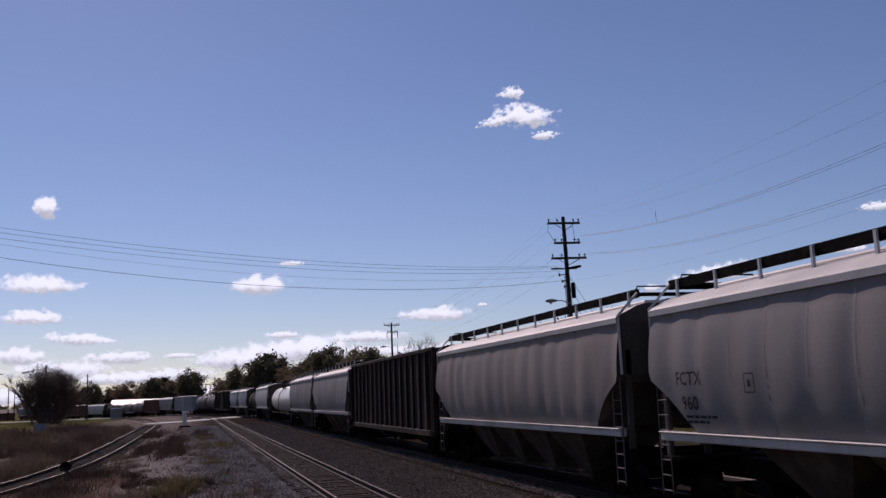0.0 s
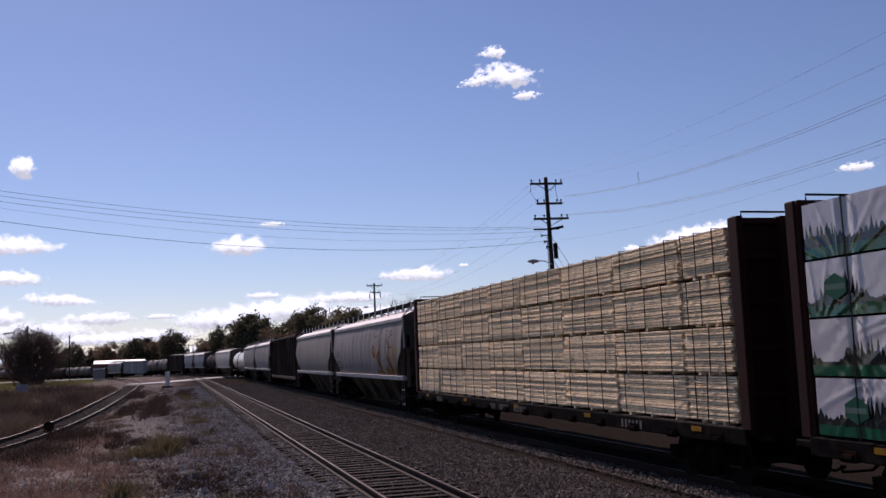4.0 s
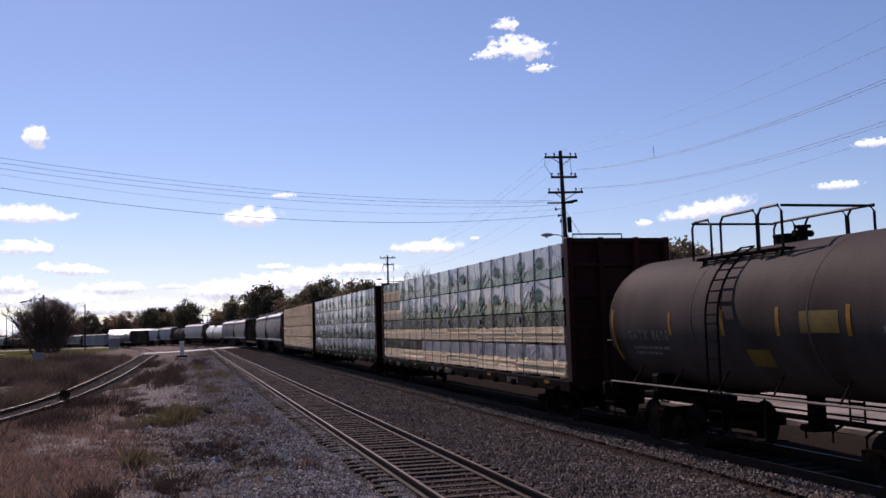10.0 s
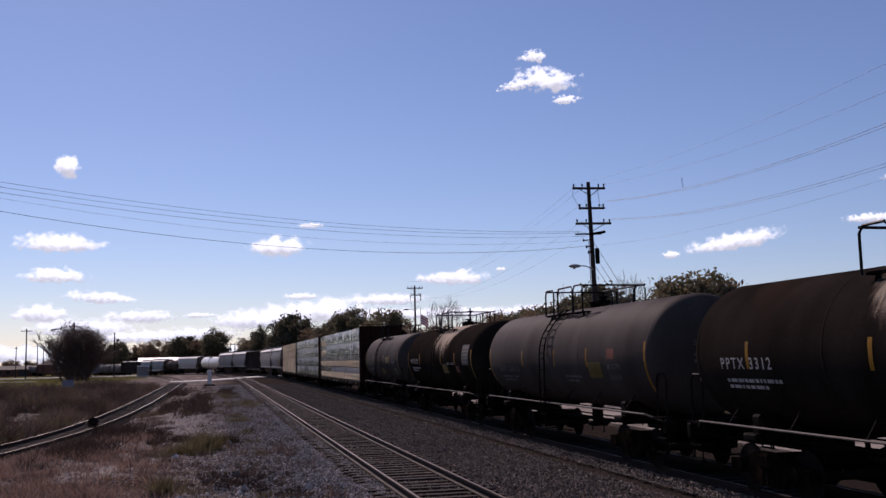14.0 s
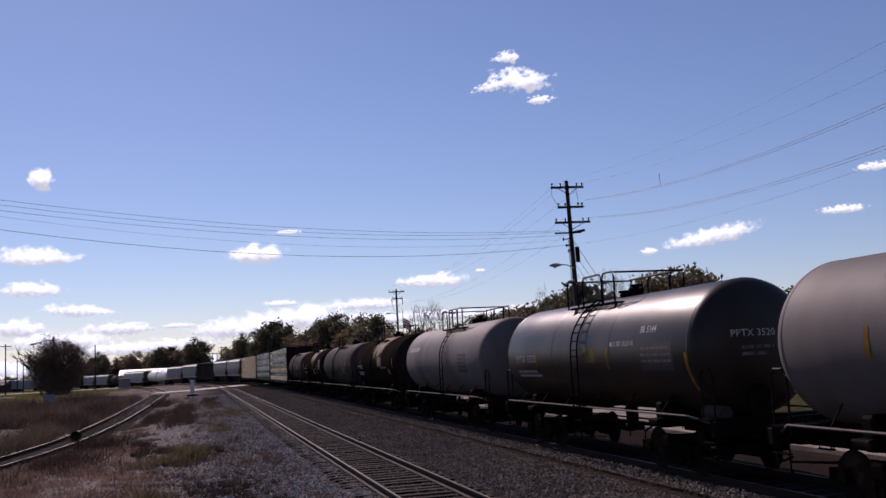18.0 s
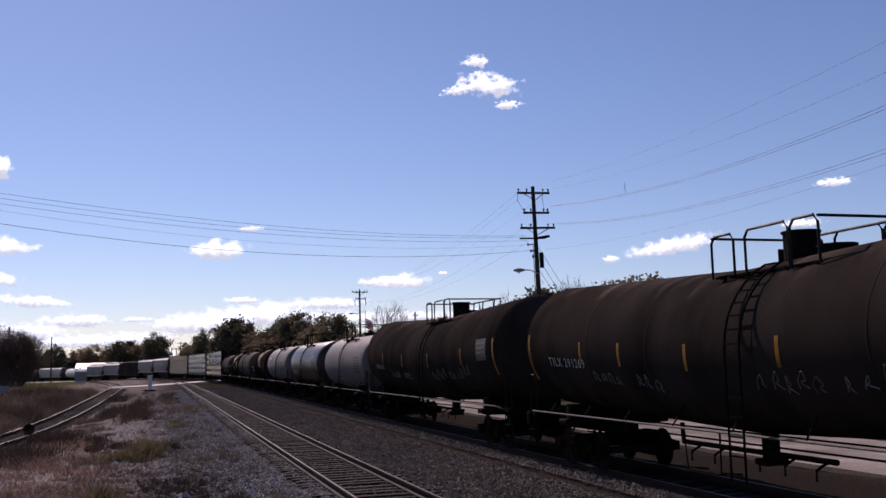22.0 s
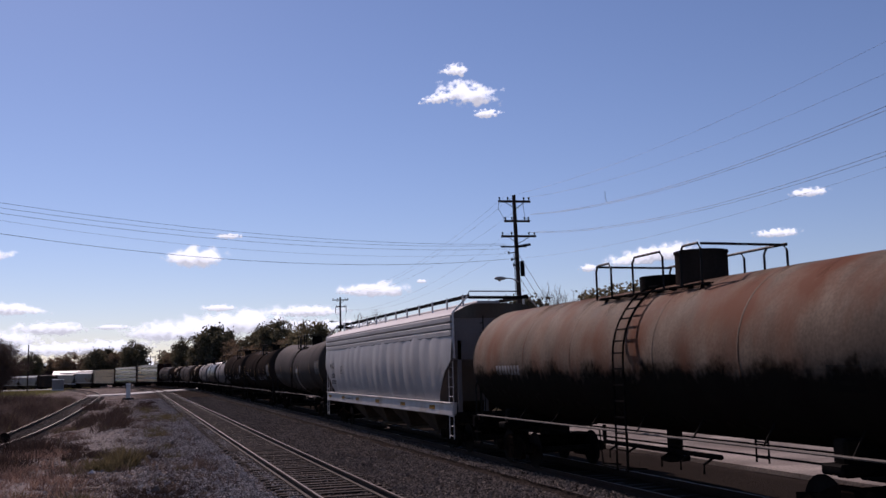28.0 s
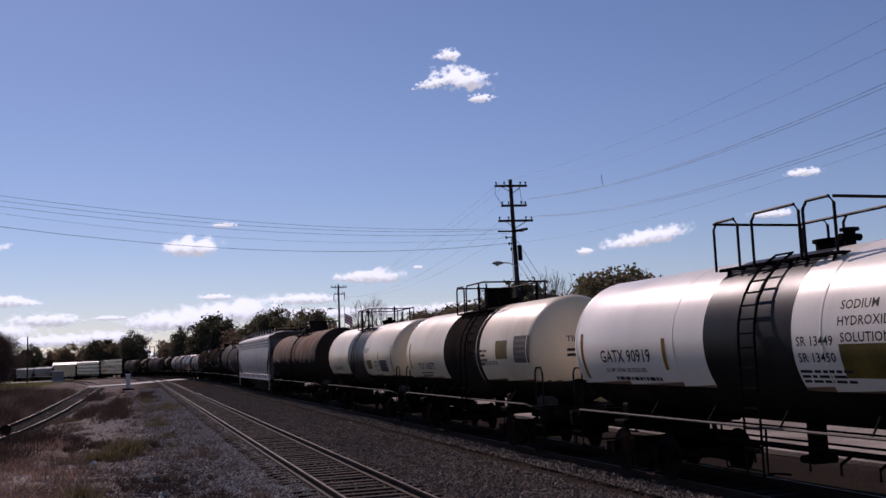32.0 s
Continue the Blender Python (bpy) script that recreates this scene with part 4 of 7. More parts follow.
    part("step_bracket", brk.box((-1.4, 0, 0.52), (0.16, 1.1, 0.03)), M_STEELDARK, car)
    if reservoir:
        part("air_reservoir", Shape().cyl((-0.95, -hl - 0.5, 1.3), (-0.95, -hl + 0.2, 1.3), 0.15, 16), M_GREYTANK, car, "grey air reservoir", True)
        part("hand_brake", Shape().cyl((-0.3, -hl - 0.63, 1.6), (-0.3, -hl - 0.7, 1.6), 0.26, 16).box((-0.3, -hl - 0.62, 1.3), (0.26, 0.12, 0.8), None, 0.02), M_STEELDARK, car, "hand brake wheel")
    for text, size, y, z in marks:
        lettering(car, text, size, skin(y, z, 0.012 if size > 0.25 else 0.007), ink)

    def cheek(x0, z0):
        return lambda u, v: (x0 + u, -(L / 2 + head * math.sqrt(max(0.0, 1 - ((x0 + u) ** 2 + (z0 + v - zc) ** 2) / r ** 2))) - 0.006, z0 + v)
    if marks and marks[0][0][:4] in ("PPTX", "TILX", "OCAX", "GATX", "SHPX"):
        lettering(car, marks[0][0], 0.2, cheek(-0.7 if len(marks[0][0]) < 10 else -0.5, zc + (0.5 if head_lines else 0.2)), ink)
        for k, text in enumerate(head_lines):
            lettering(car, text, 0.17, cheek(-0.75, zc + 0.26 - 0.24 * k), ink)
        if not head_lines:
            bars(car, cheek(-0.5, zc - 0.05), 0, 0, (0.7, 0.55), 0.07, 0.06, M_DULLINK if ink is M_WHITEINK else ink)
    for y, z0, z1, w in stripes:
        y = min(hl - 0.05, max(-hl + 0.17, y))
        part("reflector", patch(skin(y, z0, 0.005), 0, w, 0, z1 - z0), M_YELLOW, car, "yellow reflective strip")
    for y, z0, w, hh, m, lab in panels:
        part("panel", patch(skin(y, z0, 0.0035), 0, w, 0, hh), m, car, lab)
        if m is M_GREYPANEL:
            bars(car, skin(y - 0.06, z0 + hh - 0.16, 0.0055), 0, 0, (w - 0.15,) * int((hh - 0.1) / 0.14), 0.06, 0.08, M_DULLINK)
    return car, skin


def hop_x(z):
    """Half width of the round-sided hopper at a height."""
    if z > 3.95:
        return 1.50
    return 1.30 + 0.30 * math.sin(math.pi * min(1, max(0, (z - 1.15) / 3.6)) ** 0.9)


def hopper_car(label, far, near, front, back, body, sill, bays=4, flat_side=False, roof=None, deep_sill=0.16, group="covered hopper cars of the train", panel=1.12, top=4.12, sill_z=1.68):
    car, L = start_car("hopper_car", label, far, near, front, back, group, 1.6)
    hl = L / 2
    zs = [sill_z + (top - sill_z) * k / 14 for k in range(15)]

    def y_end(z):
        if z > 2.75:
            return hl
        t = (2.75 - z) / 1.2
        return hl - 1.7 * t ** 0.75

    def bulge(y, z):
        c = (y / panel) % 1.0
        d = 0.034 * math.sin(math.pi * c) ** 0.55 * min(1, (z - sill_z + 0.02) / 0.4) * max(0, min(1, (top - z) / 0.35))
        dent = noise.noise((y * 0.55 + far, z * 0.5, 2.0)) * 0.03 + noise.noise((y * 1.6 + far, z * 0.6, 5.0)) * 0.022
        return d + dent
    cols = int(L / panel * 6)
    for sx in (-1, 1):
        rings = []
        for i in range(cols + 1):
            q = 2 * i / cols - 1
            ring = []
            for z in zs:
                y = q * y_end(z)
                ring.append((sx * (hop_x(z) + bulge(y, z)), y, z))
            rings.append(ring if sx < 0 else ring[::-1])
        part("side_sheet", Shape().loft(rings, False), body, car, "bulged side sheet with vertical seams", True)
        for k in range(int(-hl / panel), int(hl / panel) + 1):
            seam = Shape()
            run = [z for z in zs if abs(k * panel) < y_end(z) - 0.08]
            for dy, out in ((-0.05, 0.0), (0.0, 0.014)):
                seam.loft([[(sx * (hop_x(z) + bulge(k * panel + dy, z) + out), k * panel + dy, z) for z in run], [(sx * (hop_x(z) + bulge(k * panel + dy + 0.05, z) + 0.014 - out), k * panel + dy + 0.05, z) for z in run]], False)
            part("seam", seam, body, car)
    rs = [(-1.55, top - 0.06), (-1.56, top + 0.06), (-1.48, top + 0.12), (-1.0, top + 0.34), (-0.75, top + 0.40), (0.75, top + 0.40), (1.0, top + 0.34), (1.48, top + 0.12), (1.56, top + 0.06), (1.55, top - 0.06)]
    part("roof", Shape().loft([[(x, y, z) for x, z in rs] for y in (-hl, hl)], True), roof or M_ROOF, car, "pale sloped roof")
    for d in (-1, 1):
        e = Shape()
        q = [(-hop_x(z), d * (y_end(z) - 0.03), z) for z in zs]
        e.loft([[p, (-p[0], p[1], p[2])] for p in q], False)
        part("end_sheet", e, M_LIGHTTANK if deep_sill > 0.3 else M_ENDGREY, car, "grimy sloping end sheet with shade in its colour")
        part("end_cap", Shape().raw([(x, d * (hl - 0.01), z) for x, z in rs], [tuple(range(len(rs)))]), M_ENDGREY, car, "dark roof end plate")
        part("end_walk", Shape().box((0, d * (hl - 0.12), top + 0.60), (2.0, 0.5, 0.04)).box((0, d * (hl + 0.12), top + 0.57), (2.0, 0.04, 0.08)), M_STEELDARK, car, "dark end walk over the roof")
        for sx in (-1, 1):
            part("corner_grab", Shape().tube([(sx * 1.5, d * (hl + 0.03), 2.9), (sx * 1.52, d * (hl + 0.03), top + 0.1), (sx * 1.0, d * (hl + 0.03), top + 0.62)], 0.035, 6), sill, car)
        part("end_platform", Shape().box((0, d * (hl - 0.35), 1.16), (2.9, 0.9, 0.08), None, 0.01).box((0, d * (hl + 0.02), 1.1), (2.9, 0.1, 0.32), None, 0.02), M_STEELDARK, car)
        for x in (-1.3, -0.45, 0.45, 1.3):
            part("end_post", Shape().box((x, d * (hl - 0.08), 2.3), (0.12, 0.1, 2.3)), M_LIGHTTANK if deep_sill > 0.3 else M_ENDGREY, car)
        for sx in (-1, 1):
            ladder(car, sx * 1.52, d * (hl - 0.28), 0.45, 2.9, 0.42, sill if deep_sill > 0.3 else M_LIGHTTANK)
        ladder(car, 0.6 * d, d * (hl + 0.03), 1.2, 4.2, 0.42, M_STEELDARK)
    for sx in (-1, 1):
        part("side_sill", Shape().box((sx * 1.46, 0, sill_z - deep_sill / 2), (0.16, L - 0.3, deep_sill), None, 0.02).box((sx * 1.47, 0, sill_z + 0.012), (0.24, L - 0.3, 0.03), None, 0.01), sill, car, "pale side sill")
    part("centre_sill", Shape().box((0, 0, 0.95), (0.5, L - 0.5, 0.4), None, 0.03), M_STEELDARK, car)
    # roof walk on brackets
    zt = top + 0.40
    for sx in (-1, 1):
        part("roof_walk", Shape().box((sx * 0.98, 0, zt + (0.22 if deep_sill > 0.3 else 0.21)), (0.06, L + 0.1, 0.11 if deep_sill > 0.3 else 0.2)), M_STEELDARK, car, "dark roof walk edge")
        k = max(8, int(L / 1.55))
        for i in range(k + 1):
            y = -hl + 0.35 + (L - 0.7) * i / k
            part("walk_post", Shape().box((sx * 1.03, y, zt + 0.1), (0.05, 0.06, 0.38)), M_SILVER, car)
    part("hatch", Shape().box((0, 0, zt + 0.06), (0.8, L - 1.6, 0.16), None, 0.04), roof or M_ROOF, car, "long trough hatch cover")
    if deep_sill > 0.3:
        for sx in (-1, 1):
            for z in (top - 0.52, top - 0.30, top - 0.08):
                part("side_ridge", Shape().box((sx * 1.50, 0, z), (0.16, L - 0.04, 0.20), None, 0.035), body, car, "pressed ridge below the roof")
    for d in (-1, 1):
        part("roof_grab", Shape().tube([(-0.9, d * (hl - 0.25), zt + 0.28), (-0.85, d * (hl - 0.25), zt + 0.40), (0.85, d * (hl - 0.25), zt + 0.40), (0.9, d * (hl - 0.25), zt + 0.28)], 0.02, 5), M_STEELDARK, car)
    span = L - 2 * 3.0
    for i in range(bays):
        y = -span / 2 + span * (i + 0.5) / bays
        w = span / bays / 2
        b = Shape()
        b.loft([[(-1.36, y - w, sill_z), (1.36, y - w, sill_z), (1.36, y + w, sill_z), (-1.36, y + w, sill_z)], [(-0.6, y - 0.3, 0.42), (0.6, y - 0.3, 0.42), (0.6, y + 0.3, 0.42), (-0.6, y + 0.3, 0.42)]], True, True)
        b.box((0, y, 0.36), (1.5, 0.8, 0.1), None, 0.02)
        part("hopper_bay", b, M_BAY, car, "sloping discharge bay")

    def skin(y0, z0, lift=0.024):
        return lambda u, v: (-(hop_x(z0 + v) + bulge(y0 - u, z0 + v) + lift), y0 - u, z0 + v)
    return car, skin


def ribbed_car(label, far, near, front, back, body, kind="hopper", top=4.25, group="other cars of the train", ribs=16):
    """Straight-sided car with outside posts; kind box has a door."""
    car, L = start_car(kind + "_car", label, far, near, front, back, group, 1.9)
    hl = L / 2
    z0 = 1.1
    part("side_sheet", Shape().box((0, 0, (z0 + top) / 2), (2.9, L - 0.1, top - z0), None, 0.04), body, car)
    for sx in (-1, 1):
        for i in range(ribs + 1):
            y = -hl + 0.1 + (L - 0.2) * i / ribs
            if kind == "box" and abs(y) < 1.5:
                continue
            part("post", Shape().box((sx * 1.48, y, (z0 + top) / 2), (0.12, 0.12, top - z0), None, 0.015), body, car)
        part("top_chord", Shape().box((sx * 1.47, 0, top), (0.16, L, 0.16), None, 0.02), body, car)
        part("side_sill", Shape().box((sx * 1.47, 0, z0 - 0.05), (0.14, L, 0.24), None, 0.02), body, car)
        if kind == "box":
            part("door", Shape().box((sx * 1.5, 0, (z0 + top) / 2), (0.1, 2.9, top - z0 - 0.15), None, 0.02).box((sx * 1.56, 0.9, (z0 + top) / 2), (0.05, 0.06, 2.4)), body, car, "sliding door")
        ladder(car, sx * 1.56, -hl + 0.4, 0.5, top, 0.4, M_STEELDARK)
        ladder(car, sx * 1.56, hl - 0.4, 0.5, top, 0.4, M_STEELDARK)
    part("roof", Shape().loft([[(-1.45, y, top + 0.02), (-0.7, y, top + 0.16), (0.7, y, top + 0.16), (1.45, y, top + 0.02)] for y in (-hl + 0.05, hl - 0.05)], False), body if kind == "hopper" else M_ROOF, car)
    part("centre_sill", Shape().box((0, 0, 0.9), (0.5, L - 0.4, 0.4), None, 0.03), M_STEELDARK, car)
    if kind == "hopper":
        span = L - 6
        for i in range(3):
            y = -span / 2 + span * (i + 0.5) / 3
            w = span / 6
            part("hopper_bay", Shape().loft([[(-1.3, y - w, z0 + 0.02), (1.3, y - w, z0 + 0.02), (1.3, y + w, z0 + 0.02), (-1.3, y + w, z0 + 0.02)], [(-0.6, y - 0.3, 0.45), (0.6, y - 0.3, 0.45), (0.6, y + 0.3, 0.45), (-0.6, y + 0.3, 0.45)]], True, True), body, car)
    return car


# lumber bundles, built once each
TIER = 0.885


BOARD = (TIER - 0.075) / 17


def one_board(ln, k):
    rnd = random.Random(k + int(ln * 10))
    return Shape().box((0, 0, 0), (0.16, ln - 0.06 + rnd.uniform(-0.06, 0.02), BOARD - rnd.uniform(0.004, 0.012)), None, 0.006).mesh("board")


def board_stack(ln, seed, open_side=False):
    """A strapped stack of boards; 0 at the middle of its foot."""
    s = Shape().box((0.09, 0, TIER / 2 + 0.018), (1.18, ln - 0.12, TIER - 0.09))
    if not open_side:
        s.box((-0.59, 0, TIER / 2 + 0.018), (0.18, ln - 0.1, TIER - 0.09))
    for y in np.linspace(-ln / 2 + 0.5, ln / 2 - 0.5, 3):
        s.box((0, y, 0.025), (1.36, 0.09, 0.05))
    return s.mesh("lumber_pack")


def wrapped(ln, seed, z0=0.03, z1=TIER - 0.005, ragged=0.0, out=0.71, pull=0.045):
    """Creased plastic sleeve over a stack, open below."""
    rnd = random.Random(seed)
    o = rnd.uniform(0, 90)
    s = Shape()
    n = int(ln / 0.032)
    rows = 22
    pulls = [(rnd.uniform(-ln / 2, ln / 2), rnd.choice((-0.15, TIER, TIER + 0.1)), rnd.uniform(7, 12), rnd.uniform(0, 6)) for _ in range(max(2, int(ln / 2.0)))]
    rings = []
    for i in range(n + 1):
        y = -ln / 2 + 0.02 + (ln - 0.04) * i / n
        bottom = z0 + ragged * (0.5 + noise.noise((y * 2.2 + o, 1, 0)) * 0.9 + noise.noise((y * 9 + o, 4, 0)) * 0.35)
        ring = []
        for k in range(rows + 1):
            z = bottom + (z1 - bottom) * k / rows
            fold = (0.35 - abs(noise.noise((y * 3.2 + z * 3.4 + o, z * 1.2 - y * 0.9, o)))) * 0.007 + (0.3 - abs(noise.noise((y * 7 - z * 5 + o, z * 3 + y * 2, 7)))) * 0.006
            for py, pz, fan, ph in pulls:
                d = math.hypot(y - py, z - pz)
                if d < 1.6:
                    fold += max(0.0, 1 - abs(math.sin(math.atan2(z - pz, y - py) * fan + ph)) * 2.2) * pull * min(1, d * 3) * math.exp(-d * 1.8)
            pinch = sum(math.exp(-((y - p * ln) / 0.09) ** 2) for p in (-0.3, 0.02, 0.31)) * 0.035
            ring.append((-out - fold + pinch - 0.02, y, z))
        ring.append((0, y, z1 + 0.006))
        for k in range(rows, -1, -4):
            ring.append((out, y, bottom + (z1 - bottom) * k / rows))
        rings.append(ring)
    s.loft(rings, False)
    n1 = len(rings[0])
    for r in (rings[0], rings[-1]):
        s.raw(r, [tuple(range(n1))])
    return s.mesh("plastic_wrap", True)


def strap_mesh():
    return Shape().box((-0.715, 0, TIER / 2), (0.012, 0.024, TIER - 0.02)).box((0, 0, TIER - 0.002), (1.44, 0.035, 0.012)).box((0.715, 0, TIER / 2), (0.012, 0.035, TIER - 0.02)).mesh("strap")


STRAP = strap_mesh()
CACHE = {}


def cached(key, fn):
    if key not in CACHE:
        CACHE[key] = fn()
    return CACHE[key]


def centerbeam_car(label, far, near, front, back, lengths, style):
    """Lumber flat car with bulkheads; far and near are the inner faces of its bulkheads."""
    car, L = start_car("lumber_car", label, far, near, front, back, "lumber cars of the train", 1.9)
    hl = L / 2
    part("deck", Shape().box((0, 0, 1.07), (2.8, L + 0.4, 0.14), None, 0.02), M_MAROON, car)
    part("centre_sill", Shape().box((0, 0, 0.82), (0.6, L, 0.4), None, 0.04), M_STEELDARK, car)
    for sx in (-1, 1):
        part("side_sill", Shape().box((sx * 1.4, 0, 0.98), (0.1, L + 0.4, 0.3), None, 0.02), M_STEELDARK, car)
        for i in range(14):
            y = -hl + 0.7 + (L - 1.4) * i / 13
            part("winch", Shape().cyl((sx * 1.47, y - 0.12, 0.88), (sx * 1.47, y + 0.12, 0.88), 0.07, 8).box((sx * 1.46, y, 0.9), (0.06, 0.34, 0.16)), M_TRUCK, car)
        for i in range(5):
            y = -hl + 1.4 + (L - 2.8) * i / 4
            part("reflector", Shape().box((sx * 1.455, y, 1.03), (0.012, 0.35, 0.09)), M_YELLOW, car, "yellow reflective strip")
        part("step", Shape().box((sx * 1.42, 0.18 - hl, 0.45), (0.08, 0.4, 0.03)).cyl((sx * 1.42, -hl, 0.45), (sx * 1.42, -hl, 0.95), 0.015, 5).cyl((sx * 1.42, 0.36 - hl, 0.45), (sx * 1.42, 0.36 - hl, 0.95), 0.015, 5), M_STEELDARK, car)
    for d in (-1, 1):
        b = Shape().box((0, d * (hl + 0.10), 2.95), (2.86, 0.1, 3.7), None, 0.02)
        part("bulkhead", b, M_MAROON, car, "maroon end bulkhead")
        for x in (-1.38, -0.5, 0.5, 1.38):
            part("bulkhead_post", Shape().box((x, d * (hl + 0.26), 2.95), (0.14, 0.24, 3.7), None, 0.02), M_MAROON, car)
        for z in (1.7, 2.5, 3.3, 4.1, 4.72):
            part("bulkhead_rail", Shape().box((0, d * (hl + 0.22), z), (2.7, 0.14, 0.1), None, 0.01), M_MAROON, car)
        part("grab_iron", Shape().tube([(-1.2, d * (hl + 0.15), 4.8), (-1.2, d * (hl + 0.15), 4.9), (0.2, d * (hl + 0.15), 4.9), (0.2, d * (hl + 0.15), 4.8)], 0.02, 5), M_STEELDARK, car)
        part("end_plate", Shape().box((0, d * (hl + 0.5), 0.98), (2.6, 0.5, 0.12), None, 0.02), M_STEELDARK, car)
    part("centre_beam", Shape().box((0, 0, 2.95), (0.1, L, 3.6)), M_MAROON, car)
    total = sum(lengths)
    for y, w in ((hl * 0.2, 0.5), (hl * 0.2 - 0.85, 0.75), (hl * 0.2 - 2.1, 0.9), (hl * 0.75, 0.6), (-hl * 0.6, 1.0)):
        u = 0.0
        while u < w:
            part("mark", cached(("sill_mark",), lambda: Shape().box((0, 0, 0), (0.008, 0.085, 0.17)).mesh("mark")), M_DULLINK, car, "worn stencilled mark", at=pose(-1.453, y - u, 0.96))
            u += 0.17
    for sx in (-1, 1):
        for tier in range(4):
            y = hl - 0.04
            for i, ln in enumerate(lengths):
                ln = ln * (L - 0.08) / total
                key = round(ln, 1)
                shift = random.Random(i * 3 + tier * 11 + int(far)).uniform(-0.05, 0.05) if style(i, tier) == "bare" else 0.0
                m = pose(sx * 0.715 + shift * 0.5, y - ln / 2 + shift * 0.6, 1.145 + tier * TIER, 0, 0, 0 if sx < 0 else 180)
                seed = (i * 5 + tier * 3) % 4
                st = style(i, tier)
                if st == "print":
                    bn = part("wrapped_pack", cached(("p", key, seed), lambda: wrapped(ln, seed)), M_PRINT, car, "lumber pack in printed plastic wrap", at=m)
                    for k in range(seed % 2, int(ln / 1.55) if sx < 0 else 0):
                        at = pose(0, ln / 2 - 0.75 - 1.55 * k + (seed - 1.5) * 0.12, (seed - 1.5) * 0.015)
                        mk = part("printed_mark", cached(("mark",), lambda: Shape().raw([(-0.772, -0.24, 0.36), (-0.772, 0.0, 0.25), (-0.772, 0.24, 0.36), (-0.772, 0.24, 0.54), (-0.772, 0.0, 0.65), (-0.772, -0.24, 0.54)], [(0, 1, 2, 3, 4, 5)]).mesh("printed_mark")), M_WRAPMARK, bn, at=at)
                        mk.visible_shadow = False
                        bar = part("printed_bar", cached(("bar",), lambda: Shape().raw([(-0.776, -0.21, 0.41), (-0.776, 0.21, 0.41), (-0.776, 0.21, 0.49), (-0.776, -0.21, 0.49)], [(0, 1, 2, 3)]).mesh("printed_bar")), M_WRAPBAR, bn, at=at)
                        bar.visible_shadow = False
                else:
                    bn = part("lumber_pack", cached(("b", key, seed, sx), lambda: board_stack(ln, seed, sx < 0)), M_LUMBER, car, "strapped pack of sawn boards", at=m)
                    if sx < 0:
                        rnd = random.Random(i * 7 + tier)
                        for k in range(17):
                            part("board", cached(("board", key, (k * 3 + tier + i) % 5), lambda: one_board(ln, k)), M_LUMBER, bn, at=pose((-0.60 if st == "bare" else -0.632 if k < 9 else -0.56) + rnd.uniform(-0.022, 0.012), rnd.uniform(-0.05, 0.05), 0.055 + BOARD * (k + 0.5) + rnd.uniform(-0.003, 0.003), rnd.uniform(-0.12, 0.12), 0, 0))
                    if st == "cap":
                        part("wrap_cap", cached(("c", key, seed), lambda: wrapped(ln, seed + 9, 0.42, TIER - 0.004, 0.12, 0.69, 0.012)), M_BLACKWRAP, bn, "torn black wrap over the top")
                    elif st == "silver":
                        part("wrap_cap", cached(("s", key, seed), lambda: wrapped(ln, seed + 9, 0.42, TIER - 0.004, 0.12, 0.69, 0.016)), M_SILVERWRAP, bn, "torn silver wrap over the top")
                    if st != "bare" and sx < 0:
                        part("paper_tag", cached(("tag",), lambda: Shape().box((-0.742, 0, 0.70), (0.006, 0.26, 0.17)).mesh("paper_tag")), M_TAG, bn, "pale paper tag", at=pose(0, ln / 2 - 0.28, 0))
                slack = random.Random(i * 13 + tier * 5 + int(far * 10))
                for dy in (-ln * 0.3, ln * 0.02, ln * 0.31):
                    loose = 0.16 if st == "bare" else 0.04
                    part("strap", STRAP, M_STRAP, bn, at=pose(-0.008 if st == "bare" else -0.055, dy + slack.uniform(-loose, loose), 0, slack.uniform(-loose, loose) * 22, 0, 0))
                y -= ln
    return car


M_TAG = mat("pale_paper", (0.24, 0.25, 0.28), 0.6, 0, 0.1)
M_WRAPMARK = mat("green_printed_mark", (0.022, 0.10, 0.06), 0.35, 0, 0.2)
M_WRAPBAR = mat("pale_printed_bar", (0.10, 0.16, 0.135), 0.35, 0, 0.2)


# ---- the train, from its rear to its front ----
def stripes_for(L, ends=True):
    out = [(y, 2.3, 2.78, 0.1) for y in (L / 2 - 2.9, 0.75, -0.95, -L / 2 + 2.9)]
    if ends:
        out += [(L / 2 - 0.12, 1.75, 2.95, 0.1), (-L / 2 + 0.22, 1.75, 2.95, 0.1)]
    return out


CAUSTIC = dict(body=M_WHITETANK, lower=M_BLACKTANK, ink=M_INK, rail_half=1.55, rail_h=0.68, r=1.43, zc=2.64)
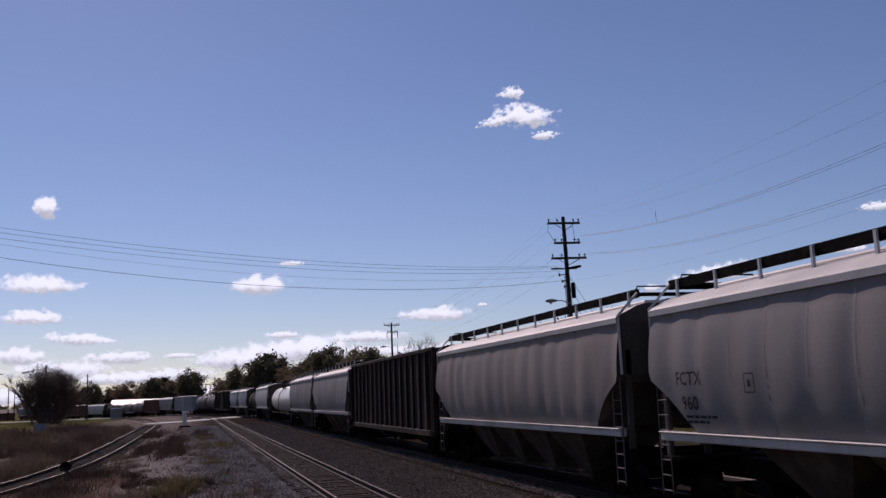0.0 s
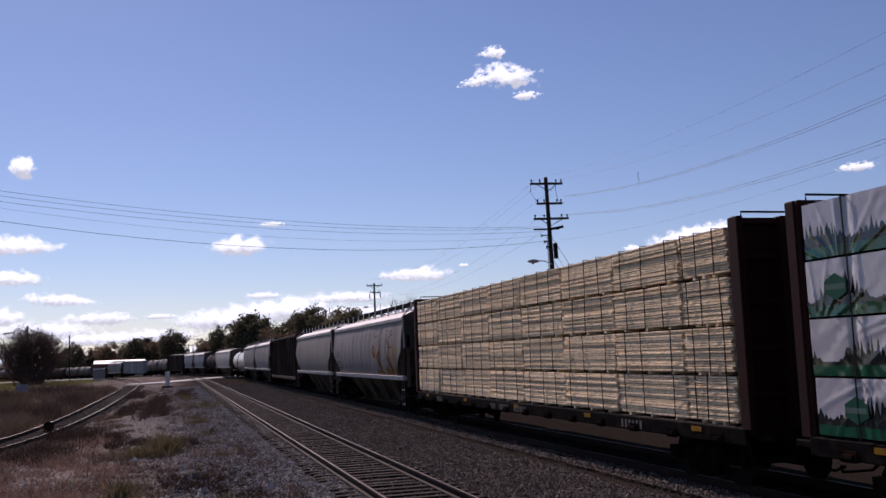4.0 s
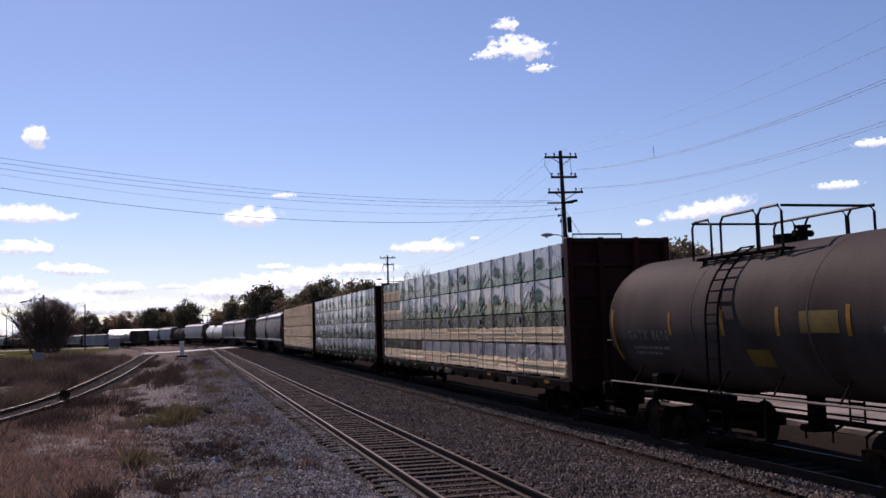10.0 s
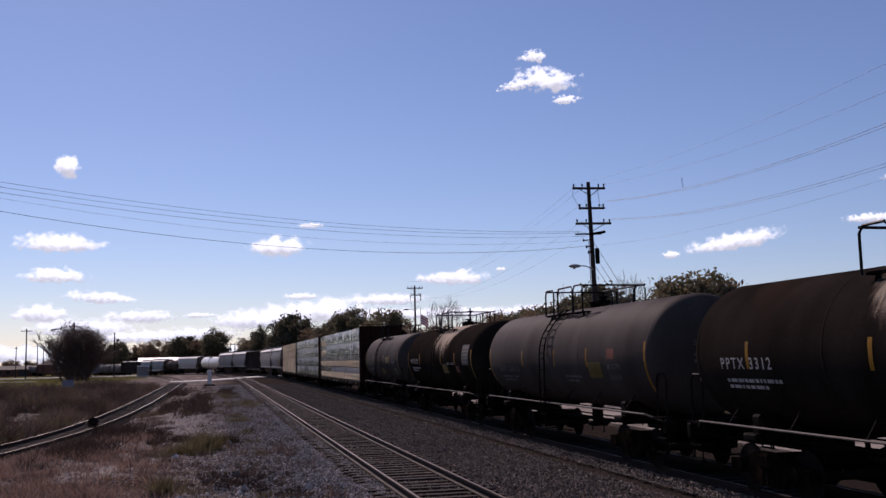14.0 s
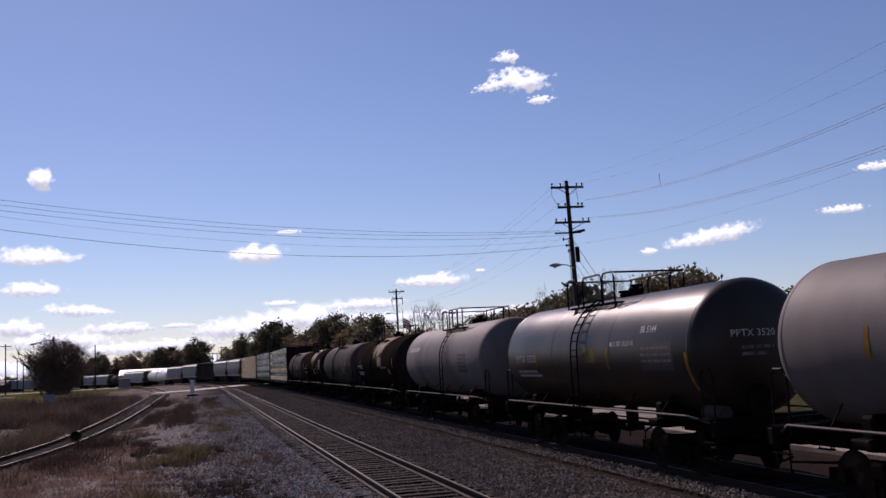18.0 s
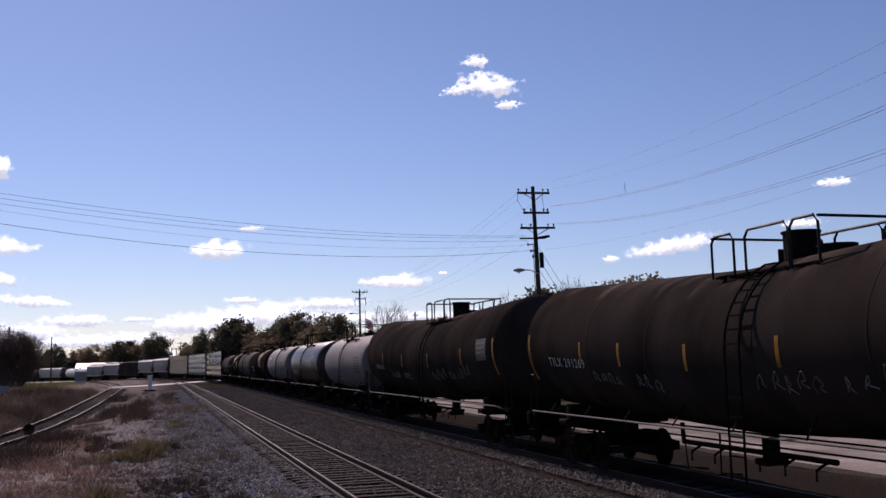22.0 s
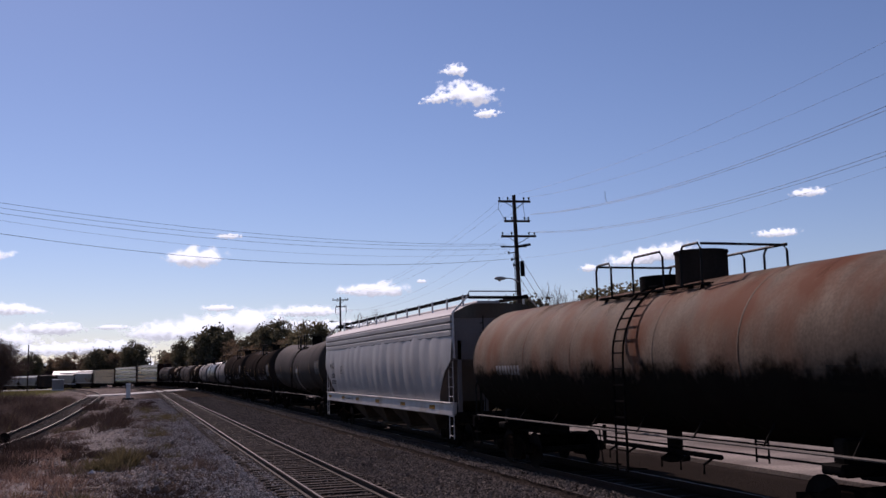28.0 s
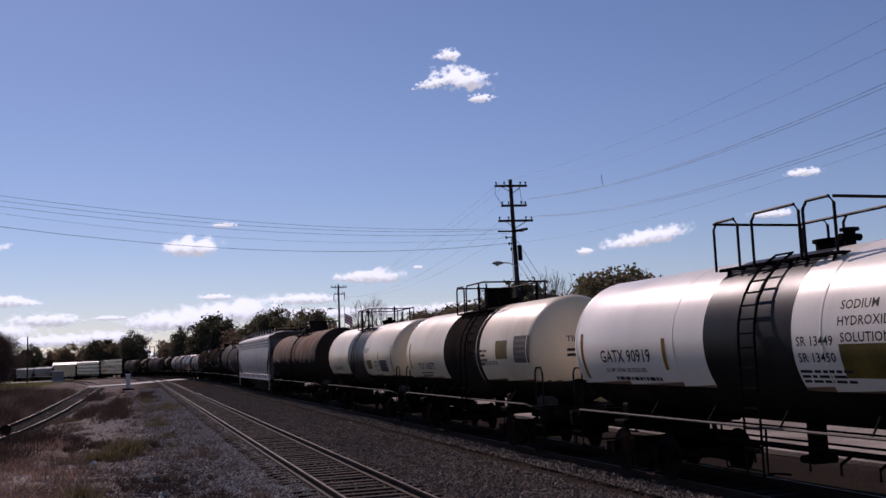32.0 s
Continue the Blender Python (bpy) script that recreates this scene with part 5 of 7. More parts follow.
# kind, far end, near end, options
TRAIN = [
    ("tank", -304.9, -317.3, dict(off=-0.4, label="white tank car with a black band and black lower shell", band=(-0.95, 1.4, M_BLACKGLOSS), marks=(("GATX 90919", 0.36, 4.9, 2.3), ("LD LMT 203300 LBS 92200 KGS", 0.12, 4.8, 2.1), ("SODIUM", 0.19, -2.4, 3.02), ("HYDROXIDE", 0.19, -2.35, 2.79), ("SOLUTION", 0.19, -2.4, 2.56), ("SR 13449", 0.2, -1.45, 2.52), ("SR 13450", 0.2, -1.45, 2.28)), panels=((-2.35, 2.05, 0.95, 0.5, M_YELLOWSIGN, "faded yellow hazard panel"),), stripes=((5.8, 1.95, 2.95, 0.12), (2.4, 2.15, 2.75, 0.12)), bars=((4.5, 1.93, (1.8,), 0.08), (-1.4, 2.12, (1.1, 1.0, 1.1), 0.045)), dome="valves", **CAUSTIC)),
    ("tank", -290.8, -302.3, dict(off=-0.4, label="cream tank car with a dark band, dusty", lad=-0.6, band=(-1.75, 1.6, M_BROWNTANK), marks=(("TILX 160572", 0.33, 4.2, 2.1), ("HYDROXIDE SOLUTION", 0.14, -1.9, 2.25)), panels=((-3.4, 2.4, 0.85, 0.5, M_YELLOWSIGN, "faded yellow hazard panel"), (-4.7, 2.3, 1.0, 0.7, M_GREYPANEL, "grey data panel")), stripes=((5.2, 2.1, 3.0, 0.12),), bars=((4.1, 1.95, (1.3, 1.1), 0.06), (-1.6, 2.6, (1.1, 1.0, 1.1, 0.9), 0.07)), dome="drum", reservoir=True, **{**CAUSTIC, "body": M_CREAMTANK, "r": 1.40, "zc": 2.6, "rail_half": 1.35})),
    ("tank", -276.3, -289.0, dict(off=-0.1, lad=0.2, label="cream tank car with a black band and black lower shell", band=(-1.4, 1.8, M_BLACKGLOSS), marks=(("OCAX 6381", 0.28, 4.98, 2.02), ("SODIUM", 0.13, -3.3, 2.33), ("HYDROXIDE", 0.13, -3.28, 2.17), ("SOLUTION", 0.13, -3.32, 2.01)), head_lines=("CAPY 16283 GAL", "CAPY 61 638 L"), panels=((-1.94, 2.08, 0.85, 0.38, M_YELLOWSIGN, "faded yellow hazard panel"), (-4.15, 1.98, 1.15, 0.48, M_GREYPANEL, "grey data panel")), stripes=((3.74, 2.28, 2.6, 0.06), (1.95, 2.3, 2.62, 0.06), (-1.5, 2.28, 2.68, 0.09), (-3.98, 2.28, 2.75, 0.1), (-6.1, 2.0, 3.0, 0.12)), bars=((-1.6, 2.9, (0.8, 0.7, 0.6), 0.04),), dome="valves", reservoir=True, **{**CAUSTIC, "body": M_CREAMTANK, "r": 1.40, "zc": 2.6, "rail_half": 1.35})),
    ("tank", -256.7, -273.4, dict(off=-0.7, label="long tank car streaked with rust, dark below", body=M_RUSTTANK, r=1.52, zc=2.72, skirt=True, dome="twin", rail_half=2.1, bars=((6.4, 2.4, (1.6,), 0.24),), panels=((-6.6, 2.15, 0.7, 0.4, M_GREYPANEL, "grey data panel"),), reservoir=True)),
    ("hopper", -235.07, -255.2, dict(label="long pale grey covered hopper car with dented round sides", body=M_PALEHOP, sill=M_SILLWHITE, deep_sill=0.38, sill_z=1.52, top=4.2, roof=M_PALEHOP, marks=(("MULX", 0.34, 8.6, 2.72), ("10196", 0.34, 8.5, 2.24)))),
    ("tank", -215.75, -232.45, dict(label="long dark grey tank car with a black railing", body=M_GREYTANK, r=1.5, zc=2.7, sag=0.26, ink=M_DULLINK, marks=(("NFRX 159701", 0.34, 7.9, 2.0),), dome="drum", stripes=((5.6, 2.3, 2.8, 0.1), (1.2, 2.3, 2.8, 0.1), (-1.4, 2.3, 2.8, 0.1), (-5.3, 2.3, 2.8, 0.1), (-8.4, 1.8, 3.0, 0.1)), panels=((-7.0, 2.2, 1.3, 0.7, M_GREYPANEL, "grey data panel"),), band2=True)),
    ("tank", -196.6, -213.0, dict(off=-1.4, label="long brown-black tank car marked with white scrawls", body=M_BROWNTANK, r=1.53, zc=2.66, sag=0.27, rusty_top=True, dome="drum", marks=(("TILX 291269", 0.3, 6.7, 2.2),), stripes=((8.0, 1.8, 3.0, 0.1), (4.9, 2.3, 2.8, 0.1), (3.0, 2.3, 2.8, 0.1), (0.35, 2.3, 2.8, 0.1), (-2.4, 2.3, 2.8, 0.1), (-5.0, 2.3, 2.8, 0.1), (-8.0, 1.8, 3.0, 0.1)), panels=((-6.6, 2.1, 1.2, 0.8, M_GREYPANEL, "grey data panel"),), scrawl=True)),
    ("tank", -176.9, -194.3, dict(off=-1.05, label="long sooty tank car with rust on its top and white scrawls", body=M_BROWNTANK, r=1.53, zc=2.66, sag=0.27, rusty_top=True, dome="drum", ink=M_DULLINK, bars=((7.0, 2.1, (1.5,), 0.2),), panels=((-6.9, 2.35, 0.9, 0.65, M_GREYPANEL, "grey data panel"),), stripes=((-8.6, 1.9, 3.0, 0.12), (5.6, 2.3, 2.8, 0.1), (2.3, 2.3, 2.8, 0.1), (-1.4, 2.3, 2.8, 0.1), (-5.3, 2.3, 2.8, 0.1)), scrawl=True)),
    ("tank", -164.6, -175.3, dict(label="pale grey tank car, faded", body=M_LIGHTTANK, stripes=((3.1, 2.3, 2.8, 0.1), (-1.9, 2.3, 2.8, 0.1), (-4.9, 1.8, 3.0, 0.1)), panels=((-3.0, 2.1, 1.3, 0.8, M_GREYPANEL, "grey data panel"),), reservoir=True)),
    ("tank", -150.1, -161.8, dict(label="glossy dark grey tank car, lettered white", body=M_SHEENTANK, marks=(("PPTX 3520", 0.3, 4.9, 2.4), ("SR 5144", 0.22, -3.5, 2.98), ("MOLTEN SULFUR", 0.16, -1.95, 2.72)), panels=((-0.35, 2.35, 0.7, 0.36, M_YELLOWSIGN, "faded yellow hazard panel"), (-3.5, 2.15, 1.5, 0.62, M_GREYPANEL, "grey data panel")), bars=((4.9, 2.1, (1.6, 1.9), 0.07),), stripes=((3.2, 2.3, 2.8, 0.1), (-1.7, 2.2, 2.7, 0.1), (-5.7, 1.7, 2.6, 0.1)), reservoir=True)),
    ("tank", -135.06, -147.2, dict(off=-1.0, label="pale grey tank car, faded", body=M_LIGHTTANK, bars=((5.4, 3.0, (2.0,), 0.2),), stripes=((-1.9, 2.3, 2.8, 0.1),), panels=((-3.0, 2.1, 1.2, 0.7, M_GREYPANEL, "grey data panel"),))),
    ("tank", -120.2, -132.7, dict(label="black tank car with a pale spill below its hatch", body=M_BLACKTANK, stain=True, marks=(("PPTX 3312", 0.3, 5.2, 2.3), ("MOLTEN SULFUR", 0.14, -2.4, 2.3)), panels=((-1.2, 2.4, 0.9, 0.5, M_YELLOWSIGN, "faded yellow hazard panel"), (-3.9, 2.0, 0.5, 0.28, M_ORANGE, "small orange panel")), bars=((5.1, 2.05, (1.8, 1.3), 0.07),), stripes=((4.3, 2.3, 2.8, 0.1), (0.9, 2.3, 2.8, 0.1), (-2.2, 2.3, 2.8, 0.1), (-5.2, 2.3, 2.8, 0.1)))),
    ("tank", -105.2, -118.2, dict(label="faded dark grey tank car, lettered white", body=M_GREYTANK, marks=(("SHPX 206516", 0.3, 5.2, 2.12), ("MOLTEN", 0.2, -4.0, 2.24), ("SULFUR", 0.2, -4.0, 1.99)), ink=M_DULLINK, lad=0.45, panels=((-2.75, 2.02, 0.85, 0.42, M_YELLOWSIGN, "faded yellow hazard panel"), (-4.05, 2.5, 0.45, 0.25, M_ORANGE, "small orange panel")), bars=((5.1, 1.92, (1.7, 1.2), 0.07), (-0.9, 2.0, (1.2, 0.9), 0.07)), stripes=((2.7, 2.3, 2.78, 0.1), (-0.2, 2.3, 2.78, 0.1), (-2.65, 2.3, 2.78, 0.1), (6.38, 1.75, 2.95, 0.1), (-6.28, 1.75, 2.95, 0.1)))),
    ("tank", -90.5, -103.1, dict(label="black tank car with a pale spill below its hatch", body=M_BLACKTANK, stain=True, marks=(("PPTX 3251", 0.3, 5.3, 2.35), ("MOLTEN SULFUR", 0.14, -2.15, 2.3)), panels=((-1.2, 1.95, 0.9, 0.4, M_YELLOWSIGN, "faded yellow hazard panel"), (-4.6, 2.3, 1.0, 0.8, M_GREYPANEL, "grey data panel"), (-3.5, 2.0, 0.5, 0.28, M_ORANGE, "small orange panel")), bars=((5.2, 2.1, (1.8, 1.3), 0.07),), stripes=stripes_for(12.55))),
    ("tank", -76.85, -88.1, dict(off=0.85, label="faded grey tank car, dusty", body=M_GREYTANK, ink=M_DULLINK, marks=(("GATX 8600", 0.3, 4.6, 2.2),), panels=((-1.6, 2.35, 0.95, 0.35, M_YELLOWSIGN, "faded yellow hazard panel"), (0.1, 1.75, 0.7, 0.35, M_YELLOWSIGN, "faded yellow hazard panel")), bars=((4.5, 2.0, (1.6, 1.2), 0.07), (-3.5, 2.35, (0.9,), 0.1), (-3.9, 1.95, (0.8, 0.7), 0.12)), stripes=stripes_for(11.25))),
    ("lumber", -51.2, -74.55, dict(label="flat car of lumber, half in printed wrap and half bare", lengths=(3.8, 3.9, 3.9, 3.9, 3.9, 3.8), style="mixed")),
    ("lumber", -25.6, -48.85, dict(label="flat car stacked with lumber in printed plastic wrap", lengths=(5.25, 5.25, 5.15, 5.3, 2.5), style="print")),
    ("lumber", -1.15, -23.5, dict(label="flat car stacked with bare strapped lumber", lengths=(2.95, 2.95, 2.95, 2.95, 2.95, 2.95, 2.95, 1.7), style="bare")),
    ("hopper", 18.2, 0.9, dict(label="grey covered hopper car with orange graffiti", body=M_GREYHOP, sill=M_SILLWHITE, marks=(("FCTX", 0.36, 7.5, 2.62), ("960", 0.36, 7.35, 2.15)), graffiti=True)),
    ("hopper", 36.1, 19.8, dict(label="beige-grey covered hopper car, dusty", body=M_BEIGEHOP, sill=M_SILLWHITE)),
    ("ribbed", 56.6, 36.9, dict(label="dark brown hopper car with ribbed sides", body=M_DARKHOP, top=4.4)),
    ("hopper", 74.6, 58.0, dict(label="grey covered hopper car, dusty", body=M_GREYHOP, sill=M_SILLWHITE)),
    ("hopper", 92.4, 75.9, dict(label="grey covered hopper car, dusty", body=M_GREYHOP, sill=M_SILLWHITE)),
    ("tank", 115.5, 95.0, dict(label="long white tank car, dusty", body=M_WHITETANK)),
    ("hopper", 141.0, 119.5, dict(label="pale grey covered hopper car, clean", body=M_PALEHOP, sill=M_SILLWHITE)),
    ("tank", 155.5, 143.5, dict(label="faded grey tank car, dusty", body=M_GREYTANK)),
    ("hopper", 170.9, 157.8, dict(label="short blue-grey covered hopper car", body=M_BLUEHOP, sill=M_SILLWHITE)),
    ("hopper", 183.0, 172.6, dict(label="short blue-grey covered hopper car", body=M_BLUEHOP, sill=M_SILLWHITE)),
    ("ribbed", 204.2, 185.0, dict(label="dark brown boxcar with ribbed sides", body=M_DARKHOP, kind="box", top=4.5)),
    ("tank", 215.8, 206.5, dict(label="small pale grey tank car", body=M_LIGHTTANK)),
    ("tank", 228.8, 218.5, dict(label="small pale grey tank car", body=M_LIGHTTANK)),
    ("ribbed", 254.8, 231.2, dict(label="long blue-grey boxcar with ribbed sides", body=M_BLUEHOP, kind="box", top=4.25)),
    ("hopper", 271.4, 256.8, dict(label="grey covered hopper car, dusty", body=M_GREYHOP, sill=M_SILLWHITE)),
    ("ribbed", 289.4, 273.2, dict(label="dark brown hopper car with ribbed sides", body=M_BROWNBOX, top=4.4)),
    ("tank", 302.5, 291.8, dict(label="small pale grey tank car", body=M_LIGHTTANK)),
    ("tank", 316.0, 305.0, dict(label="small pale grey tank car", body=M_LIGHTTANK)),
    ("tank", 330.0, 318.8, dict(label="faded grey tank car, dusty", body=M_GREYTANK)),
    ("hopper", 349.0, 332.5, dict(label="pale grey covered hopper car, clean", body=M_PALEHOP, sill=M_SILLWHITE)),
    ("ribbed", 367.0, 350.5, dict(label="oxide brown boxcar with ribbed sides", body=M_BROWNBOX, kind="box", top=4.5)),
    ("tank", 381.0, 369.5, dict(label="small pale grey tank car", body=M_LIGHTTANK)),
    ("hopper", 399.5, 383.0, dict(label="grey covered hopper car, dusty", body=M_GREYHOP, sill=M_SILLWHITE)),
    ("hopper", 418.0, 401.5, dict(label="blue-grey covered hopper car", body=M_BLUEHOP, sill=M_SILLWHITE)),
]
STYLES = {"bare": lambda i, t: "bare", "print": lambda i, t: "print",
          "mixed": lambda i, t: "cap" if i == 0 else ("print" if t > 1 else ("silver" if t == 0 and i > 1 else "cap"))}
word("HYDROXIDE SOLUTION", 0.2)


def scrawl(car, skin, seed):
    """Loose white painted strokes along the flank, too rough to read."""
    rnd = random.Random(seed)
    for start, count, size in ((4.4, 4, 0.24), (2.4, 3, 0.28), (-1.7, 5, 0.34), (-3.75, 2, 0.3), (-4.6, 4, 0.36)):
        u = start
        for _ in range(count):
            s = Shape()
            h = size * rnd.uniform(0.8, 1.15)
            fn = skin(u, 1.88 + rnd.uniform(-0.05, 0.07), 0.008)
            pts = [(rnd.uniform(0, 0.06), 0.0), (rnd.uniform(0.0, 0.1), h * 0.55), (rnd.uniform(0.08, 0.2), h), (rnd.uniform(0.16, 0.28), h * 0.5), (rnd.uniform(0.05, 0.16), h * 0.4), (rnd.uniform(0.2, 0.34), rnd.uniform(-0.04, 0.05))]
            run = []
            for (x0, y0), (x1, y1) in zip(pts, pts[1:]):
                run += [(x0 + (x1 - x0) * q, y0 + (y1 - y0) * q) for q in (0.15, 0.5, 0.85)]
            s.tube([Vector(fn(x, y)) for x, y in run], 0.012, 4)
            part("scrawl", s, M_SCRAWL, car, "white painted scrawl")
            u -= rnd.uniform(0.3, 0.42)


M_SCRAWL = mat("faded_white_scrawl_paint", (0.15, 0.142, 0.135), 0.8, 0, 0.5, 5)


def graffiti(car, skin):
    fn = skin(0.0, 0.0, 0.012)

    def stroke(pts, w, m):
        s = Shape()
        for (u0, v0), (u1, v1) in zip(pts, pts[1:]):
            n = Vector((v0 - v1, u1 - u0)).normalized() * w / 2
            q = []
            for i in range(13):
                t = i / 12
                k = 1.0 if w < 0.1 else (0.82 + 0.5 * noise.noise((u0 * 3 + t * 2.5, v0 * 3, u1))) * min(1.0, 0.55 + 4 * min(t, 1 - t))
                u, v = u0 + (u1 - u0) * t, v0 + (v1 - v0) * t
                q.append([fn(u - n.x * k, v - n.y * k), fn(u + n.x * k, v + n.y * k)])
            s.loft(q, False)
        paint = part("graffiti", s, m, car, "orange sprayed letter" if m is M_GRAFFITI else "thin dark outline letter")
        paint.visible_shadow = False
    for pts, w in (([(2.5, 2.77), (3.1, 3.08)], 0.2), ([(2.6, 2.77), (3.2, 2.55)], 0.3), ([(3.05, 3.05), (3.2, 2.5)], 0.22), ([(3.5, 3.0), (3.75, 1.75)], 0.24), ([(3.6, 2.5), (4.3, 2.75)], 0.24), ([(3.8, 2.6), (4.6, 1.75)], 0.3), ([(4.1, 2.85), (4.25, 2.3)], 0.16),
                   ([(5.65, 2.98), (5.9, 1.75)], 0.26), ([(5.8, 2.3), (6.35, 3.1), (6.0, 3.12)], 0.2), ([(6.0, 2.55), (6.75, 1.8)], 0.34), ([(5.3, 1.9), (6.6, 1.85)], 0.3), ([(7.02, 3.1), (7.2, 1.75)], 0.24), ([(3.4, 1.85), (5.0, 1.8)], 0.16), ([(7.5, 2.7), (7.62, 1.8)], 0.18)):
        stroke(pts, w, M_GRAFFITI)
    for pts, w in (([(7.3, 3.05), (7.45, 2.45)], 0.16), ([(7.3, 2.7), (7.9, 2.85)], 0.2), ([(6.05, 2.2), (6.25, 1.85)], 0.14)):
        stroke(pts, w, M_GREENPAINT)
    for pts in ([(2.76, 3.62), (3.2, 3.9), (3.22, 3.75), (4.3, 3.82), (4.4, 3.72), (4.0, 3.5), (3.6, 3.45), (3.5, 3.6), (3.3, 3.45), (2.76, 3.62)], [(3.37, 3.46), (3.45, 2.95)], [(3.6, 3.45), (3.65, 3.1), (4.0, 3.35), (4.05, 3.1), (3.75, 2.95)], [(4.2, 3.55), (4.25, 3.05), (3.95, 2.7)],
                [(4.3, 2.92), (4.45, 3.25), (4.9, 3.4), (5.15, 3.38), (5.5, 2.9), (5.45, 2.45), (4.85, 2.32), (4.5, 2.45), (4.3, 2.92)], [(4.7, 3.0), (4.95, 3.15), (4.7, 2.8), (4.95, 2.75), (4.65, 2.6)], [(4.85, 3.1), (4.8, 2.6)],
                [(5.58, 3.0), (5.55, 3.7), (5.95, 3.72), (5.75, 3.2), (6.1, 3.45), (6.4, 3.65), (6.8, 3.67)], [(5.75, 3.15), (6.6, 3.5), (6.9, 3.5), (6.7, 2.94), (5.9, 2.98)], [(5.9, 3.5), (6.2, 3.3), (6.1, 3.15)], [(6.95, 3.2), (7.05, 3.2)]):
        stroke(pts, 0.032, M_INK)


M_GREENPAINT = mat("green_graffiti_paint", (0.16, 0.2, 0.03), 0.6, 0, 0.35, 1.2, 30, 0.05)


def build_train():
    for i, (kind, far, near, o) in enumerate(TRAIN):
        back = (far_prev + near) / 2 if i else near - 1.2
        front = (far + TRAIN[i + 1][2]) / 2 if i + 1 < len(TRAIN) else far + 1.2
        far_prev = far
        o = dict(o)
        label = o.pop("label")
        marks, extra = o.pop("marks", ()), {k: o.pop(k, None) for k in ("bars", "scrawl", "graffiti", "band2")}
        if kind == "tank":
            car, skin = tank_car(label, far, near, front, back, marks=marks, **o)
            ink = o.get("ink", M_WHITEINK)
            if extra["band2"]:
                rb = o["r"] + 0.003
                part("band", Shape().loft([[(-rb * math.cos(t), y, o["zc"] + rb * math.sin(t)) for t in (2 * math.pi * k / 48 for k in range(48))] for y in (-1.35, -0.75)], True), M_WORNBAND, car, "pale worn band", True)
        elif kind == "hopper":
            car, skin = hopper_car(label, far, near, front, back, **o)
            ink = M_INK
            for text, size, y, z in marks:
                lettering(car, text, size, skin(y, z), M_INK)
            if marks:
                y = marks[0][2]
                bars(car, skin(y - 0.2, marks[1][3] - 0.16), 0, 0, (1.1, 0.8), 0.05, 0.05, M_INK)
                bx = Shape()
                f2 = skin(y - 2.4, 2.45)
                for u0, u1, v0, v1 in ((0, 0.3, 0, 0.02), (0, 0.3, 0.32, 0.34), (0, 0.02, 0, 0.34), (0.28, 0.3, 0, 0.34), (0.11, 0.19, 0.1, 0.22)):
                    p = patch(f2, u0, u1, v0, v1, 1, 1)
                    bx.raw(p.v, p.f)
                part("stencil_box", bx, M_INK, car, "small square stencil").visible_shadow = False
            if o.get("deep_sill", 0) > 0.3:
                for y in (far - near) / 2 - 0.9 - np.array([0.0, 3.0, 6.0, 9.6, 13.4, 17.0]):
                    part("reflector", Shape().box((-1.547, float(y), 1.36), (0.012, 0.6, 0.13)), M_YELLOW, car, "yellow reflective strip")
                lettering(car, "DO NOT HAMMER ON CAR", 0.13, lambda u, v: (-1.546, (far - near) / 2 - 4.3 - u, 1.30 + v), M_INK)
        elif kind == "ribbed":
            car, skin, ink = ribbed_car(label, far, near, front, back, **o), None, None
        else:
            o["style"] = STYLES[o["style"]]
            car, skin, ink = centerbeam_car(label, far, near, front, back, **o), None, None
        for y, z, widths, h in extra["bars"] or ():
            bars(car, skin(y, z), 0, 0, widths, h, h * 0.8, ink)
        if extra["scrawl"]:
            scrawl(car, skin, i)
        if extra["graffiti"]:
            graffiti(car, skin)


build_train()


# ---- crossing, road and buildings ----
def slab(name, label, pts, z, material, category):
    s = Shape()
    n = len(pts)
    s.raw([(x, y, z) for x, y in pts] + [(x, y, z - 0.12) for x, y in pts], [tuple(range(n)), tuple(range(n, 2 * n))[::-1]] + [(i, n + i, n + (i + 1) % n, (i + 1) % n) for i in range(n)])
    return tagged(part(name, s, material), label, category, kind="structure")


slab("road_crossing", "pale concrete road over the tracks", [(-5.4, 141.2), (-0.2, 146.2), (6.2, 164.2), (13, 176), (60, 214), (60, 222), (11, 185), (4.4, 171.5), (-1.6, 153), (-6.4, 147.5)], -0.12, M_CONCRETE, "road")
slab("far_road", "pale far road beyond the verge grass", [(-90, 216), (-40, 229), (-17, 236), (-17, 243), (-40, 236.5), (-90, 224)], -0.2, M_CONCRETE, "road")
slab("driveway", "short pale strip of concrete in the grass", [(-41, 156.2), (-26.3, 152.8), (-26.0, 154.8), (-41, 158.6)], 0.26, M_CONCRETE, "road")
slab("gravel_road", "pale gravel road beyond the main track", [(15.2, -30), (20.5, -30), (21.5, 60), (24, 150), (16.8, 150), (15.6, 60)], -0.13, M_ROADGRAVEL, "road")


def at_az(az, d, z=0.0):
    a = radians(az)
    return Vector((math.sin(a) * d, math.cos(a) * d, z))


